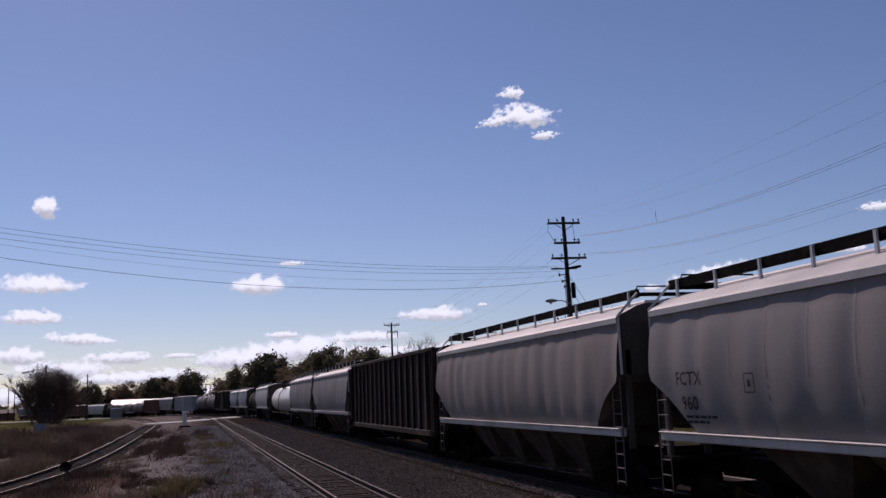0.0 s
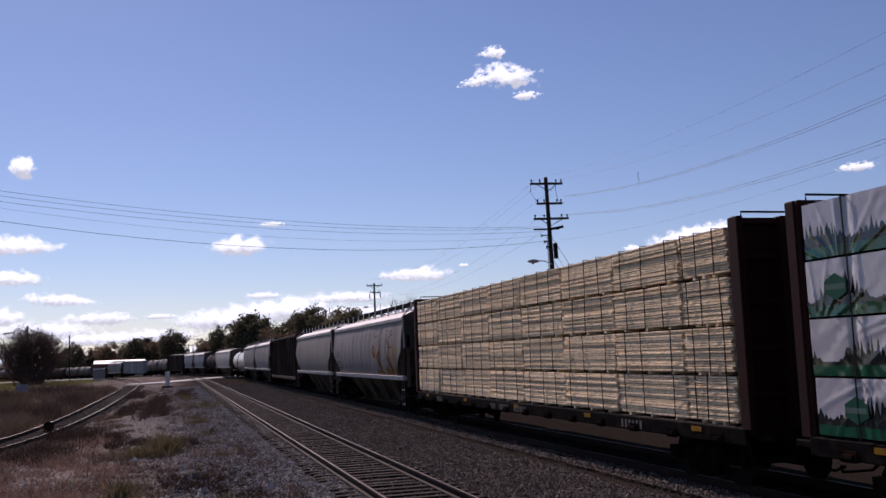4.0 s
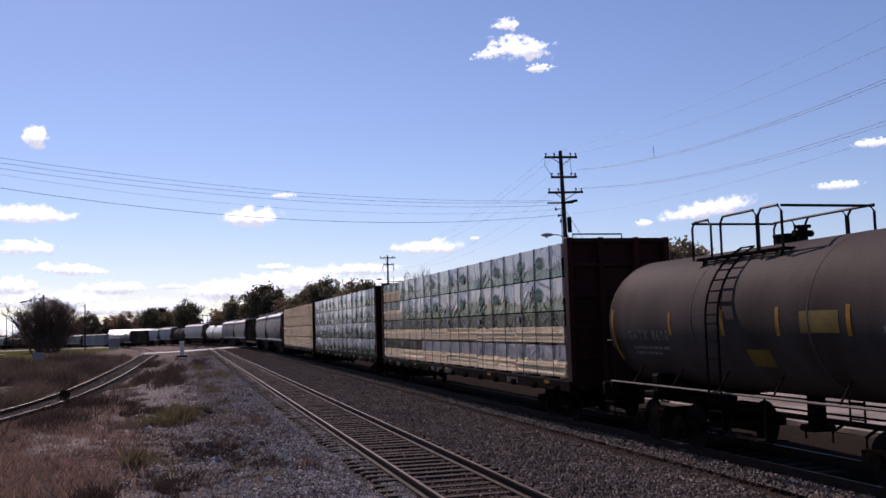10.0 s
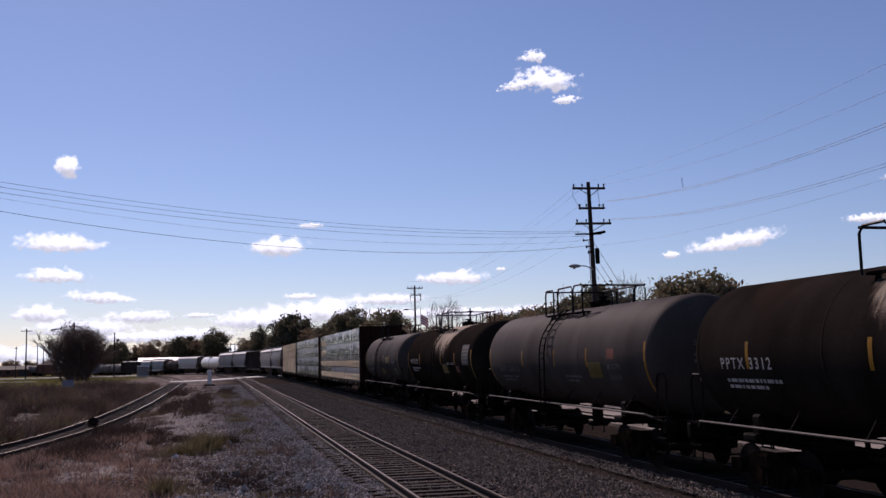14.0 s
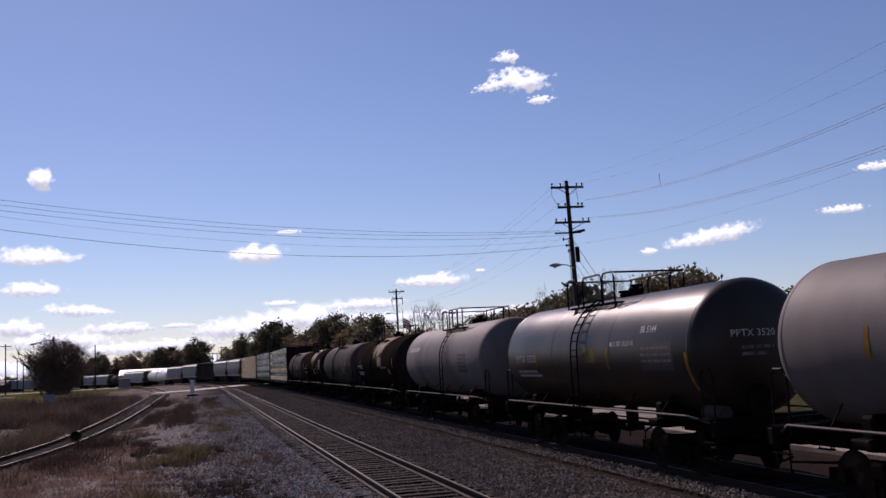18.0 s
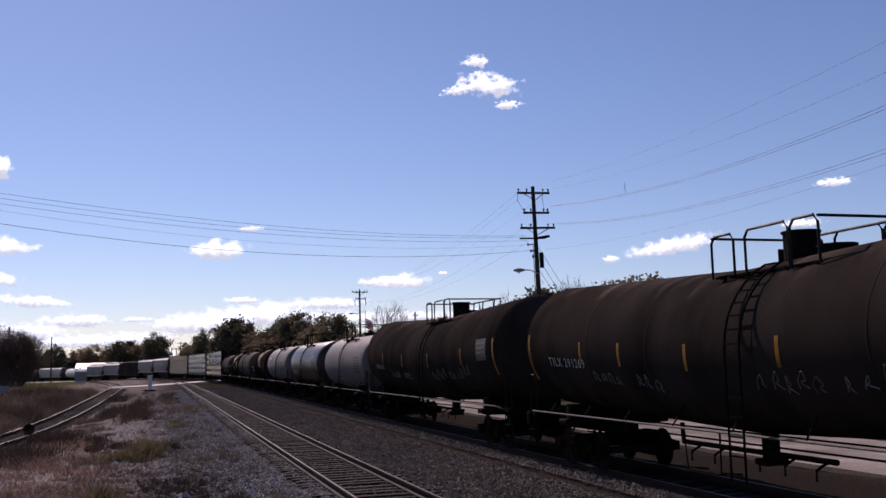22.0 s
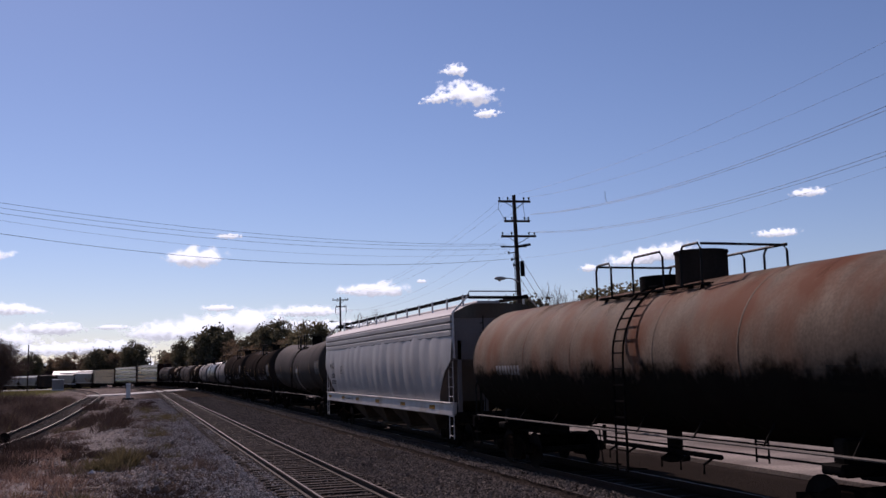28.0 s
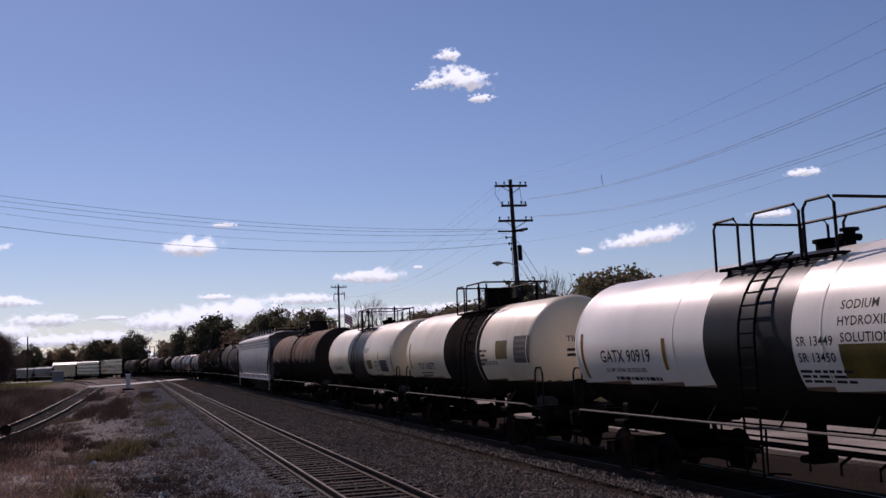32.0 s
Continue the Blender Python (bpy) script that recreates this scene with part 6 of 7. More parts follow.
def shed(name, label, az, d, w, depth, h, ridge, wall_m, roof_m, turn=0):
    p = at_az(az, d)
    b = thing(name, label, "building", pose(p.x, p.y, -0.3 + grade(p.y), 0, 0, turn))
    walls = Shape().box((0, -depth / 2, h / 2), (w, 0.2, h)).box((0, depth / 2, h / 2), (w, 0.2, h)).box((-w / 2, 0, h / 2), (0.2, depth - 0.2, h)).box((w / 2, 0, h / 2), (0.2, depth - 0.2, h))
    part("wall", walls, wall_m, b, "metal wall")
    for d2 in (-1, 1):
        o = 0.6
        part("roof", Shape().loft([[(-w / 2 - o, d2 * (depth / 2 + o), h - 0.1), (-w / 2 - o, 0, ridge), (-w / 2 - o, 0, ridge + 0.12), (-w / 2 - o, d2 * (depth / 2 + o), h + 0.02)], [(w / 2 + o, d2 * (depth / 2 + o), h - 0.1), (w / 2 + o, 0, ridge), (w / 2 + o, 0, ridge + 0.12), (w / 2 + o, d2 * (depth / 2 + o), h + 0.02)]], True, True), roof_m, b, "roof slope")
    part("door", Shape().box((w * 0.2, -depth / 2 - 0.12, 1.6), (3.2, 0.08, 3.2)), M_GREYPANEL, b)
    for k in range(4):
        part("window", Shape().box((-w * 0.4 + k * w * 0.13, -depth / 2 - 0.11, 1.9), (1.3, 0.06, 1.1)), M_BLACKGLOSS, b)
    return b


shed("warehouse", "long low warehouse with a bright white metal roof", -2.82, 405, 18.2, 12, 3.4, 6.5, M_GREYHOP, M_WHITEROOF, -4)
shed("house", "small far house with a dark roof", -4.62, 440, 7.5, 8, 5.4, 8.9, M_BROWNBOX, M_DARKHOP, 20)
shed("shed", "low dark far shed beside the road", -10.9, 430, 26, 9, 3.0, 4.4, M_BROWNBOX, M_DARKHOP, 10)

# relay box, white post, sign and switch stand beside the tracks
relay = thing("relay_cabinet", "silver steel signal cabinet on a concrete foot", "cabinet", pose(-14.57, 211.5, ground_z(-14.57, 211.5)))
part("foot", Shape().box((0, 0, 0.15), (2.3, 1.6, 0.3), None, 0.03), M_CONCRETE, relay)
part("body", Shape().box((0, 0, 1.25), (2.2, 1.5, 1.9), None, 0.04), M_GREYHOP, relay)
part("roof", Shape().box((0, 0, 2.26), (2.3, 1.7, 0.14), None, 0.04), M_WHITEROOF, relay, "bright white roof")
part("door", Shape().box((0.0, -0.72, 1.25), (0.9, 0.05, 1.7), None, 0.01), M_SILVER, relay)
post = thing("white_post", "white-painted signal case on a dark foot", "signal case", pose(-0.48, 119, -0.25))
part("foot", Shape().box((0, 0, 0.1), (1.3, 0.9, 0.2), None, 0.03), M_STEELDARK, post)
part("body", Shape().box((0, 0, 1.0), (0.5, 0.45, 1.62), None, 0.04), M_SILVER, post)
part("cap", Shape().box((0, 0, 1.84), (0.62, 0.56, 0.08), None, 0.02), M_WHITEROOF, post)
sign = thing("trackside_sign", "small pale blue sign on a thin post", "sign", pose(-12.1, 87.3, ground_z(-12.1, 87.3)))
part("post", Shape().cyl((0, 0, 0), (0, 0, 1.3), 0.035, 8), M_STEELDARK, sign)
part("plate", Shape().box((0, -0.05, 0.98), (0.92, 0.02, 0.58), None, 0.008), M_BLUEHOP, sign, "blank pale blue plate")
mast = thing("signal_mast", "low signal mast with a short crosspiece", "signal", pose(-11.6, 206, ground_z(-11.6, 206)))
part("post", Shape().cyl((0, 0, 0), (0, 0, 1.7), 0.06, 8), M_STEELDARK, mast)
part("crosspiece", Shape().box((0, 0, 1.35), (1.5, 0.12, 0.14), None, 0.02), M_SILVER, mast)
for x in (-0.55, 0.55):
    part("lamp_hood", Shape().cyl((x, -0.25, 1.1), (x, 0.05, 1.1), 0.16, 12), M_STEELDARK, mast)
stand = thing("switch_stand", "low black switch stand beside the spur", "switch stand", pose(-5.34, 47.7, ground_z(-5.34, 47.7), 0, 0, 12))
part("base", Shape().box((0, 0, 0.06), (0.9, 0.5, 0.16), None, 0.02), M_STEELDARK, stand)
part("housing", Shape().loft([[(-0.24, -0.2, 0.12), (0.24, -0.2, 0.12), (0.24, 0.2, 0.12), (-0.24, 0.2, 0.12)], [(-0.12, -0.12, 0.52), (0.12, -0.12, 0.52), (0.12, 0.12, 0.52), (-0.12, 0.12, 0.52)]], True, True), M_STEELDARK, stand)
part("spindle", Shape().cyl((0, 0, 0.45), (-0.12, 0, 0.85), 0.035, 8), M_STEELDARK, stand)
part("target", Shape().cyl((-0.14, -0.02, 0.76), (-0.12, 0.03, 0.76), 0.25, 18), M_STEELDARK, stand, "round black target")
part("lever", Shape().tube([(0.1, 0, 0.32), (0.3, -0.05, 0.36), (0.5, -0.08, 0.1)], 0.028, 6), M_STEELDARK, stand)


# ---- poles and wires ----
P1, P2, P0, PL = Vector((20.16, 48.0, -0.2)), Vector((24.3, 115.5, -0.2)), Vector((18.5, 1.0, -0.2)), Vector((-25.7, 30.6, -0.2))


def power_pole(p, h, arms, label, turn=0, lean=0.0, lamp=None):
    pole = thing("utility_pole", label, "utility pole", pose(p.x, p.y, p.z, 0, -lean, turn), group="utility poles along the road")
    part("shaft", Shape().tube([(0, 0, 0), (0, 0, h * 0.5), (0, 0, h)], 0.17, 12, False, 0.10), M_POLE, pole, "dark wooden shaft", True)
    for z, w, brace, dx in arms:
        arm = part("crossarm", Shape().box((dx, -0.16, z), (w, 0.1, 0.12), None, 0.01), M_POLE, pole)
        if brace:
            for sx in (-1, 1):
                part("brace", Shape().cyl((dx + sx * w * 0.3, -0.2, z - 0.05), (0, -0.2, z - 0.42), 0.02, 5), M_STEELDARK, pole)
        for k in (-0.46, -0.2, 0.3, 0.46):
            part("insulator", Shape().cyl((dx + k * w, -0.16, z + 0.05), (dx + k * w, -0.16, z + 0.16), 0.025, 8).cyl((dx + k * w, -0.16, z + 0.14), (dx + k * w, -0.16, z + 0.23), 0.05, 8), M_STEELDARK, pole)
    if lamp:
        z = lamp
        part("lamp_arm", Shape().tube([(0, -0.1, z - 0.18), (-0.45, -0.12, z + 0.02), (-0.85, -0.14, z + 0.04)], 0.03, 8), M_LAMP, pole, "curved lamp arm")
        head = Shape()
        rings = []
        for q, rx, rz in ((-0.8, 0.05, 0.05), (-0.95, 0.12, 0.09), (-1.15, 0.16, 0.11), (-1.35, 0.13, 0.08), (-1.45, 0.04, 0.03)):
            rings.append([(q, -0.14 + rx * math.cos(t), z + 0.03 + rz * math.sin(t)) for t in (2 * math.pi * k / 12 for k in range(12))])
        part("lamp_head", head.loft(rings, True, True), M_LAMP, pole, "grey street lamp head", True)
        part("lens", Shape().cyl((-1.15, -0.14, z - 0.02), (-1.15, -0.14, z - 0.13), 0.12, 12, 0.05), M_SILVER, pole, "glass bowl", True)
    return pole


main_pole = power_pole(P1, 12.2, ((11.82, 1.9, True, -0.05), (10.72, 1.5, False, 0.05), (9.88, 2.05, True, 0.1)), "dark wooden utility pole with three crossarms and a street lamp", 0, 1.3, 7.55)
part("bracket", Shape().box((-0.25, -0.2, 9.3), (1.5, 0.08, 0.08), None, 0.01), M_STEELDARK, main_pole)
part("bracket", Shape().box((0.3, -0.2, 9.35), (0.9, 0.08, 0.14), Matrix.Rotation(-0.15, 3, "Y"), 0.01), M_STEELDARK, main_pole)
part("cable_box", Shape().box((0.2, -0.2, 8.1), (0.2, 0.2, 0.85), None, 0.03), M_STEELDARK, main_pole, "dark cable box")
for dx, z in ((-0.55, 8.95), (-0.4, 8.6), (-0.3, 8.3)):
    part("spool_rack", Shape().cyl((dx, -0.2, z), (0, -0.2, z + 0.05), 0.03, 6).cyl((dx, -0.2, z - 0.07), (dx, -0.2, z + 0.09), 0.045, 8), M_STEELDARK, main_pole)
part("riser", Shape().tube([(-0.25, -0.2, 8.9), (-0.28, -0.22, 7.0), (-0.2, -0.2, 2.0)], 0.02, 5), M_WIRE, main_pole)
for z in (8.9, 8.2, 7.6):
    part("guy_wire", Shape().cyl((0.1, 0, z), (0.1 + (z - 0.2) * 0.38, -4.0, 0.1), 0.012, 4), M_WIRE, main_pole)
part("drop_loop", Shape().tube([(-0.95, -0.16, 11.85), (-1.02, -0.16, 11.4), (-0.7, -0.16, 10.85), (-0.5, -0.16, 10.75)], 0.012, 4), M_WIRE, main_pole)
part("drop_loop", Shape().tube([(0.45, -0.16, 11.8), (0.5, -0.16, 11.2), (0.55, -0.16, 10.9), (0.9, -0.16, 10.72)], 0.012, 4), M_WIRE, main_pole)
far_line = power_pole(P2, 11.75, ((11.4, 2.0, True, 0), (10.55, 1.3, False, 0.1)), "far dark wooden utility pole with crossarms and a street lamp", 0, 0.3, 8.75)
for dx in (-0.62, 0.68):
    part("cutout", Shape().cyl((dx, -0.2, 10.5), (dx * 1.05, -0.2, 9.85), 0.05, 8), M_STEELDARK, far_line, "hanging fuse cutout")
    part("drop_loop", Shape().tube([(dx, -0.2, 9.85), (dx * 0.7, -0.2, 9.2), (dx * 0.2, -0.2, 8.8)], 0.012, 4), M_WIRE, far_line)
power_pole(P0, 12.2, ((11.8, 1.9, True, 0), (9.9, 2.0, True, 0)), "dark wooden utility pole with crossarms")
power_pole(PL, 13.0, ((12.4, 1.9, True, 0),), "dark wooden utility pole with one crossarm")


def wire(p, q, sag, r=0.011):
    r = r * 0.5
    pts = []
    for k in range(25):
        t = k / 24
        v = Vector(p).lerp(Vector(q), t)
        v.z -= 4 * sag * t * (1 - t)
        pts.append(v)
    tagged(part("power_line", Shape().tube(pts, r, 4), M_WIRE), "thin dark overhead cable hung between poles", "cable", "overhead cables")


for dx, dz, sag in ((-0.9, 9.28, 1.6), (-0.6, 9.22, 1.75), (-0.75, 9.02, 1.75)):
    wire((P1.x + dx, P1.y - 0.2, dz - 0.05), (PL.x, PL.y, 12.0 + (dz - 9.2)), sag, 0.013)
wire((P1.x - 0.4, P1.y - 0.2, 8.45), (PL.x, PL.y, 12.0), 2.4, 0.017)
wire((P1.x - 0.4, P1.y - 0.2, 8.75), (PL.x, PL.y, 12.3), 2.2, 0.008)
for dx, z, z0, sag, r in ((-0.9, 11.85, 11.9, 1.3, 0.007), (0.4, 11.85, 11.9, 1.55, 0.008), (0.8, 10.95, 11.6, 1.75, 0.014), (0.6, 10.9, 11.3, 1.75, 0.014), (0.9, 9.95, 10.3, 1.8, 0.013), (0.5, 9.9, 9.9, 1.8, 0.012), (0.2, 8.5, 9.2, 1.2, 0.007)):
    wire((P1.x + dx, P1.y - 0.2, z), (P0.x + dx, P0.y, z0), sag, r)
for dx, z in ((-0.9, 11.85), (-0.4, 11.85), (0.8, 11.85), (-0.6, 9.9), (0.9, 9.9)):
    wire((P1.x + dx, P1.y, z), (P2.x + dx * 0.8, P2.y, z + 0.2), 1.5, 0.010)
tag = thing("wire_tail", "short loose wire end hung on an overhead cable", "cable")
part("tail", Shape().tube([(20.7, 38.9, 10.55), (20.68, 38.9, 10.3), (20.74, 38.9, 10.05)], 0.012, 4), M_WIRE, tag)


def thin_pole(az, d, h, arm=0.0, label="thin far utility pole"):
    p = at_az(az, d, -0.3 + grade(d))
    h -= grade(d)
    pole = thing("far_pole", label, "utility pole", pose(p.x, p.y, p.z), group="far poles")
    part("shaft", Shape().tube([(0, 0, 0), (0, 0, h)], 0.16, 8, False, 0.12), M_POLE, pole)
    if arm:
        part("crossarm", Shape().box((0, -0.15, h - 0.5), (arm, 0.12, 0.16)), M_POLE, pole)
    return pole


for az, d, h, arm in ((-5.49, 215, 9.6, 0), (-10.08, 220, 10.7, 2.3), (-10.58, 300, 8.4, 0.8), (-9.5, 300, 8.8, 0), (-9.2, 320, 8.5, 0), (0.69, 330, 10.7, 0), (0.95, 330, 9.2, 2.6), (1.2, 334, 9.2, 2.6), (1.44, 330, 11.0, 2.4), (15.17, 150, 10.5, 0.9)):
    thin_pole(az, d, h, arm, "thin far wooden utility pole")
lp = thin_pole(-7.65, 160, 9.5, 0, "far street lamp pole behind the bush")
part("lamp_arm", Shape().tube([(0, 0, 8.9), (-1.2, 0, 8.8), (-2.5, 0, 8.5)], 0.05, 6), M_LAMP, lp)
part("lamp_head", Shape().box((-2.9, 0, 8.42), (1.0, 0.35, 0.24), Matrix.Rotation(-0.2, 3, "Y"), 0.06), M_LAMP, lp)
p = at_az(12.18, 112, -0.3)
flag = thing("flag_pole", "thin pole with a limp red and white striped flag", "flag", pose(p.x, p.y, p.z))
part("pole", Shape().tube([(0, 0, 0), (0, 0, 8.9)], 0.06, 8, False, 0.035), M_SILVER, flag)
for k in range(7):
    z = 8.0 - 0.16 * k
    part("stripe", Shape().loft([[(0.06 + q * 0.9, 0.12 * math.sin(q * 7 + k * 0.3), z - 0.55 * q - e) for q in (0, 0.2, 0.4, 0.6, 0.8, 1.0)] for e in (0.0, 0.16)], False), M_FLAGRED if k % 2 == 0 else M_WHITEROOF, flag, "red stripe" if k % 2 == 0 else "white stripe")


# ---- trees ----
def limbs(rnd, h, spread, levels, s, base_r):
    """Grows branches into s; returns their tips."""
    tips = []

    def grow(p, d, ln, r, lev):
        q = p + d * ln
        mid = p.lerp(q, 0.5) + Vector((rnd.uniform(-1, 1), rnd.uniform(-1, 1), rnd.uniform(-0.3, 0.6))) * ln * 0.08
        s.tube([p, mid, q], r, 5 if lev < 2 else 3, False, r * 0.55)
        if lev >= levels:
            tips.append(q)
            return
        for _ in range(3 if lev else 4):
            v = (d + Vector((rnd.uniform(-1, 1), rnd.uniform(-1, 1), rnd.uniform(-0.25, 0.7))) * spread).normalized()
            grow(mid.lerp(q, rnd.uniform(0.2, 1.0)), v, ln * rnd.uniform(0.55, 0.8), r * 0.55, lev + 1)
    grow(Vector((0, 0, 0)), Vector((rnd.uniform(-0.05, 0.05), rnd.uniform(-0.05, 0.05), 1)).normalized(), h, base_r, 0)
    return tips


def leaf_cloud(rnd, centres, per, spread, size, slim=0.6):
    n = len(centres) * per
    rs = np.random.RandomState(rnd.randrange(10 ** 6))
    c = np.repeat(np.array([tuple(p) for p in centres]), per, 0) + rs.normal(0, 1, (n, 3)) * np.array([spread, spread, spread * 0.7])
    u = rs.normal(0, 1, (n, 3))
    u /= np.linalg.norm(u, axis=1)[:, None]
    w = np.cross(u, rs.normal(0, 1, (n, 3)))
    w /= np.linalg.norm(w, axis=1)[:, None]
    k = size * rs.uniform(0.6, 1.4, (n, 1))
    v = np.concatenate([c - u * k, c + w * k * slim, c + u * k, c - w * k * slim], 1).reshape(-1, 3)
    s = Shape()
    s.v = [tuple(p) for p in v.tolist()]
    s.f = [(4 * i, 4 * i + 1, 4 * i + 2, 4 * i + 3) for i in range(n)]
    return s


def leafy_tree(seed, leaf, size=0.22):
    """A unit-height tree, 10 m high; scaled by its use."""
    rnd = random.Random(seed)
    t = thing("tree", "", "tree")
    s = Shape()
    tips = limbs(rnd, 3.0, 0.75, 3, s, 0.26)
    part("trunk", s, M_BARK, t, "dark trunk with forking limbs")
    tips = [p for p in tips if p.z > 1.6]
    keep = rnd.sample(tips, min(len(tips), 45))
    hi, lo = 9.6, 1.8
    while len(keep) < 120:
        q = Vector((rnd.gauss(0, 1), rnd.gauss(0, 1), rnd.gauss(0, 1))).normalized() * rnd.uniform(0.5, 1.0)
        lump = 1 + 0.45 * noise.noise((q.x * 1.6 + seed, q.y * 1.6, q.z * 1.6))
        q = Vector((q.x * 3.6 * lump, q.y * 3.6 * lump, (hi + lo) / 2 + q.z * (hi - lo) / 2 * (0.85 + 0.15 * lump)))
        if noise.noise((q.x * 0.5, q.y * 0.5, q.z * 0.5 + seed)) > -0.22:
            keep.append(q)
    part("crown", leaf_cloud(rnd, keep, 55, 0.5, size), leaf, t, "uneven crown with gaps")
    return t


def bare_tree(seed):
    rnd = random.Random(seed)
    t = thing("bare_tree", "", "tree")
    s = Shape()
    limbs(rnd, 3.6, 0.55, 5, s, 0.16)
    part("trunk", s, M_TWIG, t, "leafless grey-brown branches")
    return t


PROTOS = {"green": leafy_tree(1, M_LEAF), "dark": leafy_tree(2, M_LEAFDARK), "brown": leafy_tree(3, M_LEAFBROWN), "green2": leafy_tree(4, M_LEAF), "dark2": leafy_tree(6, M_LEAFDARK), "dark3": leafy_tree(9, M_LEAFDARK, 0.26), "brown2": leafy_tree(12, M_LEAFBROWN, 0.17), "bare": bare_tree(5), "bare2": bare_tree(8)}
HEIGHTS = {k: np.percentile([v.co.z for o in t.children for v in o.data.vertices], 99.7) for k, t in PROTOS.items()}
LABELS = {"green": "leafy tree with dull green autumn leaves", "dark": "dark evergreen tree with a ragged crown", "brown": "tree with browning autumn leaves"}
WIDE = {}
used = set()


def plant(kind, az, d, el, wide=1.0):
    """A tree at a bearing and distance whose top stands el degrees above the horizon."""
    p = at_az(az, d, -0.4 + grade(d))
    k = (2.63 - p.z + d * math.tan(radians(el))) / HEIGHTS[kind]
    t = PROTOS[kind]
    m = pose(p.x, p.y, p.z, 0, 0, az * 733 % 360)
    if kind not in used:
        used.add(kind)
        t.matrix_basis = m
    else:
        t = copy_thing(t, m)
    t.scale = (k * wide, k * wide, k)
    base = kind.rstrip("23")
    tagged(t, LABELS.get(base, "bare leafless tree with fine grey-brown twigs"), "tree", "trees beyond the train")


for row in (("brown", -10.8, 520, 0.3, 1.6), ("green", -9.9, 540, 0.25, 1.7), ("brown2", -8.9, 520, 0.35, 1.6), ("dark", -6.3, 450, 0.75, 1.2), ("dark2", -5.25, 420, 1.34, 0.72), ("dark", -5.75, 430, 0.95, 0.9), ("dark3", -4.95, 445, 0.85, 0.8),
            ("brown", -3.95, 440, 1.1, 1.0), ("brown2", -3.45, 430, 1.32, 1.0), ("bare", -2.95, 425, 1.44, 0.9), ("brown2", -2.55, 440, 1.15, 0.9), ("dark", -1.95, 420, 1.44, 0.95), ("dark3", -1.4, 425, 1.48, 0.9), ("brown", -0.85, 420, 1.27, 0.9), ("green2", -0.45, 425, 1.3, 0.85), ("dark2", 0.1, 405, 1.9, 0.85), ("dark", -0.1, 410, 1.5, 0.7),
            ("green", 1.75, 330, 1.05, 1.0), ("green2", 2.1, 330, 1.35, 0.9), ("dark2", 2.65, 300, 2.06, 0.55), ("brown", 2.4, 320, 1.3, 1.0), ("green", 3.15, 300, 1.35, 1.0), ("dark", 3.8, 280, 2.15, 0.7), ("dark3", 4.45, 275, 2.68, 0.8), ("dark", 5.1, 278, 2.42, 0.7), ("brown2", 4.0, 285, 1.6, 1.2), ("brown", 5.8, 265, 1.9, 0.8), ("bare2", 6.3, 262, 2.3, 0.7), ("dark2", 6.75, 245, 2.3, 0.75), ("dark3", 7.35, 240, 2.65, 0.7), ("dark", 7.95, 235, 2.94, 0.72), ("green2", 8.5, 232, 2.5, 0.7), ("brown2", 5.9, 255, 1.5, 1.3), ("brown", 7.4, 235, 1.7, 1.3),
            ("green", 9.4, 205, 2.6, 0.7), ("green2", 10.1, 200, 2.86, 0.75), ("green", 10.75, 200, 2.75, 0.65), ("brown", 9.0, 215, 1.9, 1.1), ("brown2", 11.3, 190, 1.9, 1.0), ("bare", 13.2, 175, 3.6, 0.75), ("bare2", 13.6, 178, 3.2, 0.7), ("bare", 14.5, 172, 3.35, 0.75), ("green2", 12.3, 185, 1.7, 1.0), ("brown", 13.4, 190, 1.9, 1.1), ("bare2", 15.9, 160, 2.5), ("green", 16.4, 155, 2.45), ("brown", 17.3, 150, 2.55), ("dark", 18.2, 145, 2.55), ("green2", 19.1, 138, 2.8), ("brown", 19.9, 132, 2.8),
            ("dark", 21.2, 120, 3.2), ("dark2", 22.0, 112, 3.7), ("dark3", 22.9, 110, 4.0), ("dark2", 23.6, 108, 3.5), ("bare2", 21.5, 118, 4.1, 0.8), ("bare", 24.55, 102, 4.75, 0.85), ("bare2", 25.4, 100, 4.8, 0.85), ("green", 25.5, 110, 3.05), ("green", 27.4, 96, 3.95), ("green2", 28.5, 95, 4.5), ("brown", 29.3, 96, 4.2), ("green", 30.0, 95, 3.65), ("bare", 30.6, 94, 3.7), ("brown", 31.7, 92, 3.1), ("bare2", 33.3, 90, 3.6), ("green2", 34.9, 90, 3.0), ("bare", 36.4, 88, 3.1), ("green", 38.1, 86, 2.8), ("brown", 39.9, 84, 2.8)):
    plant(*row)


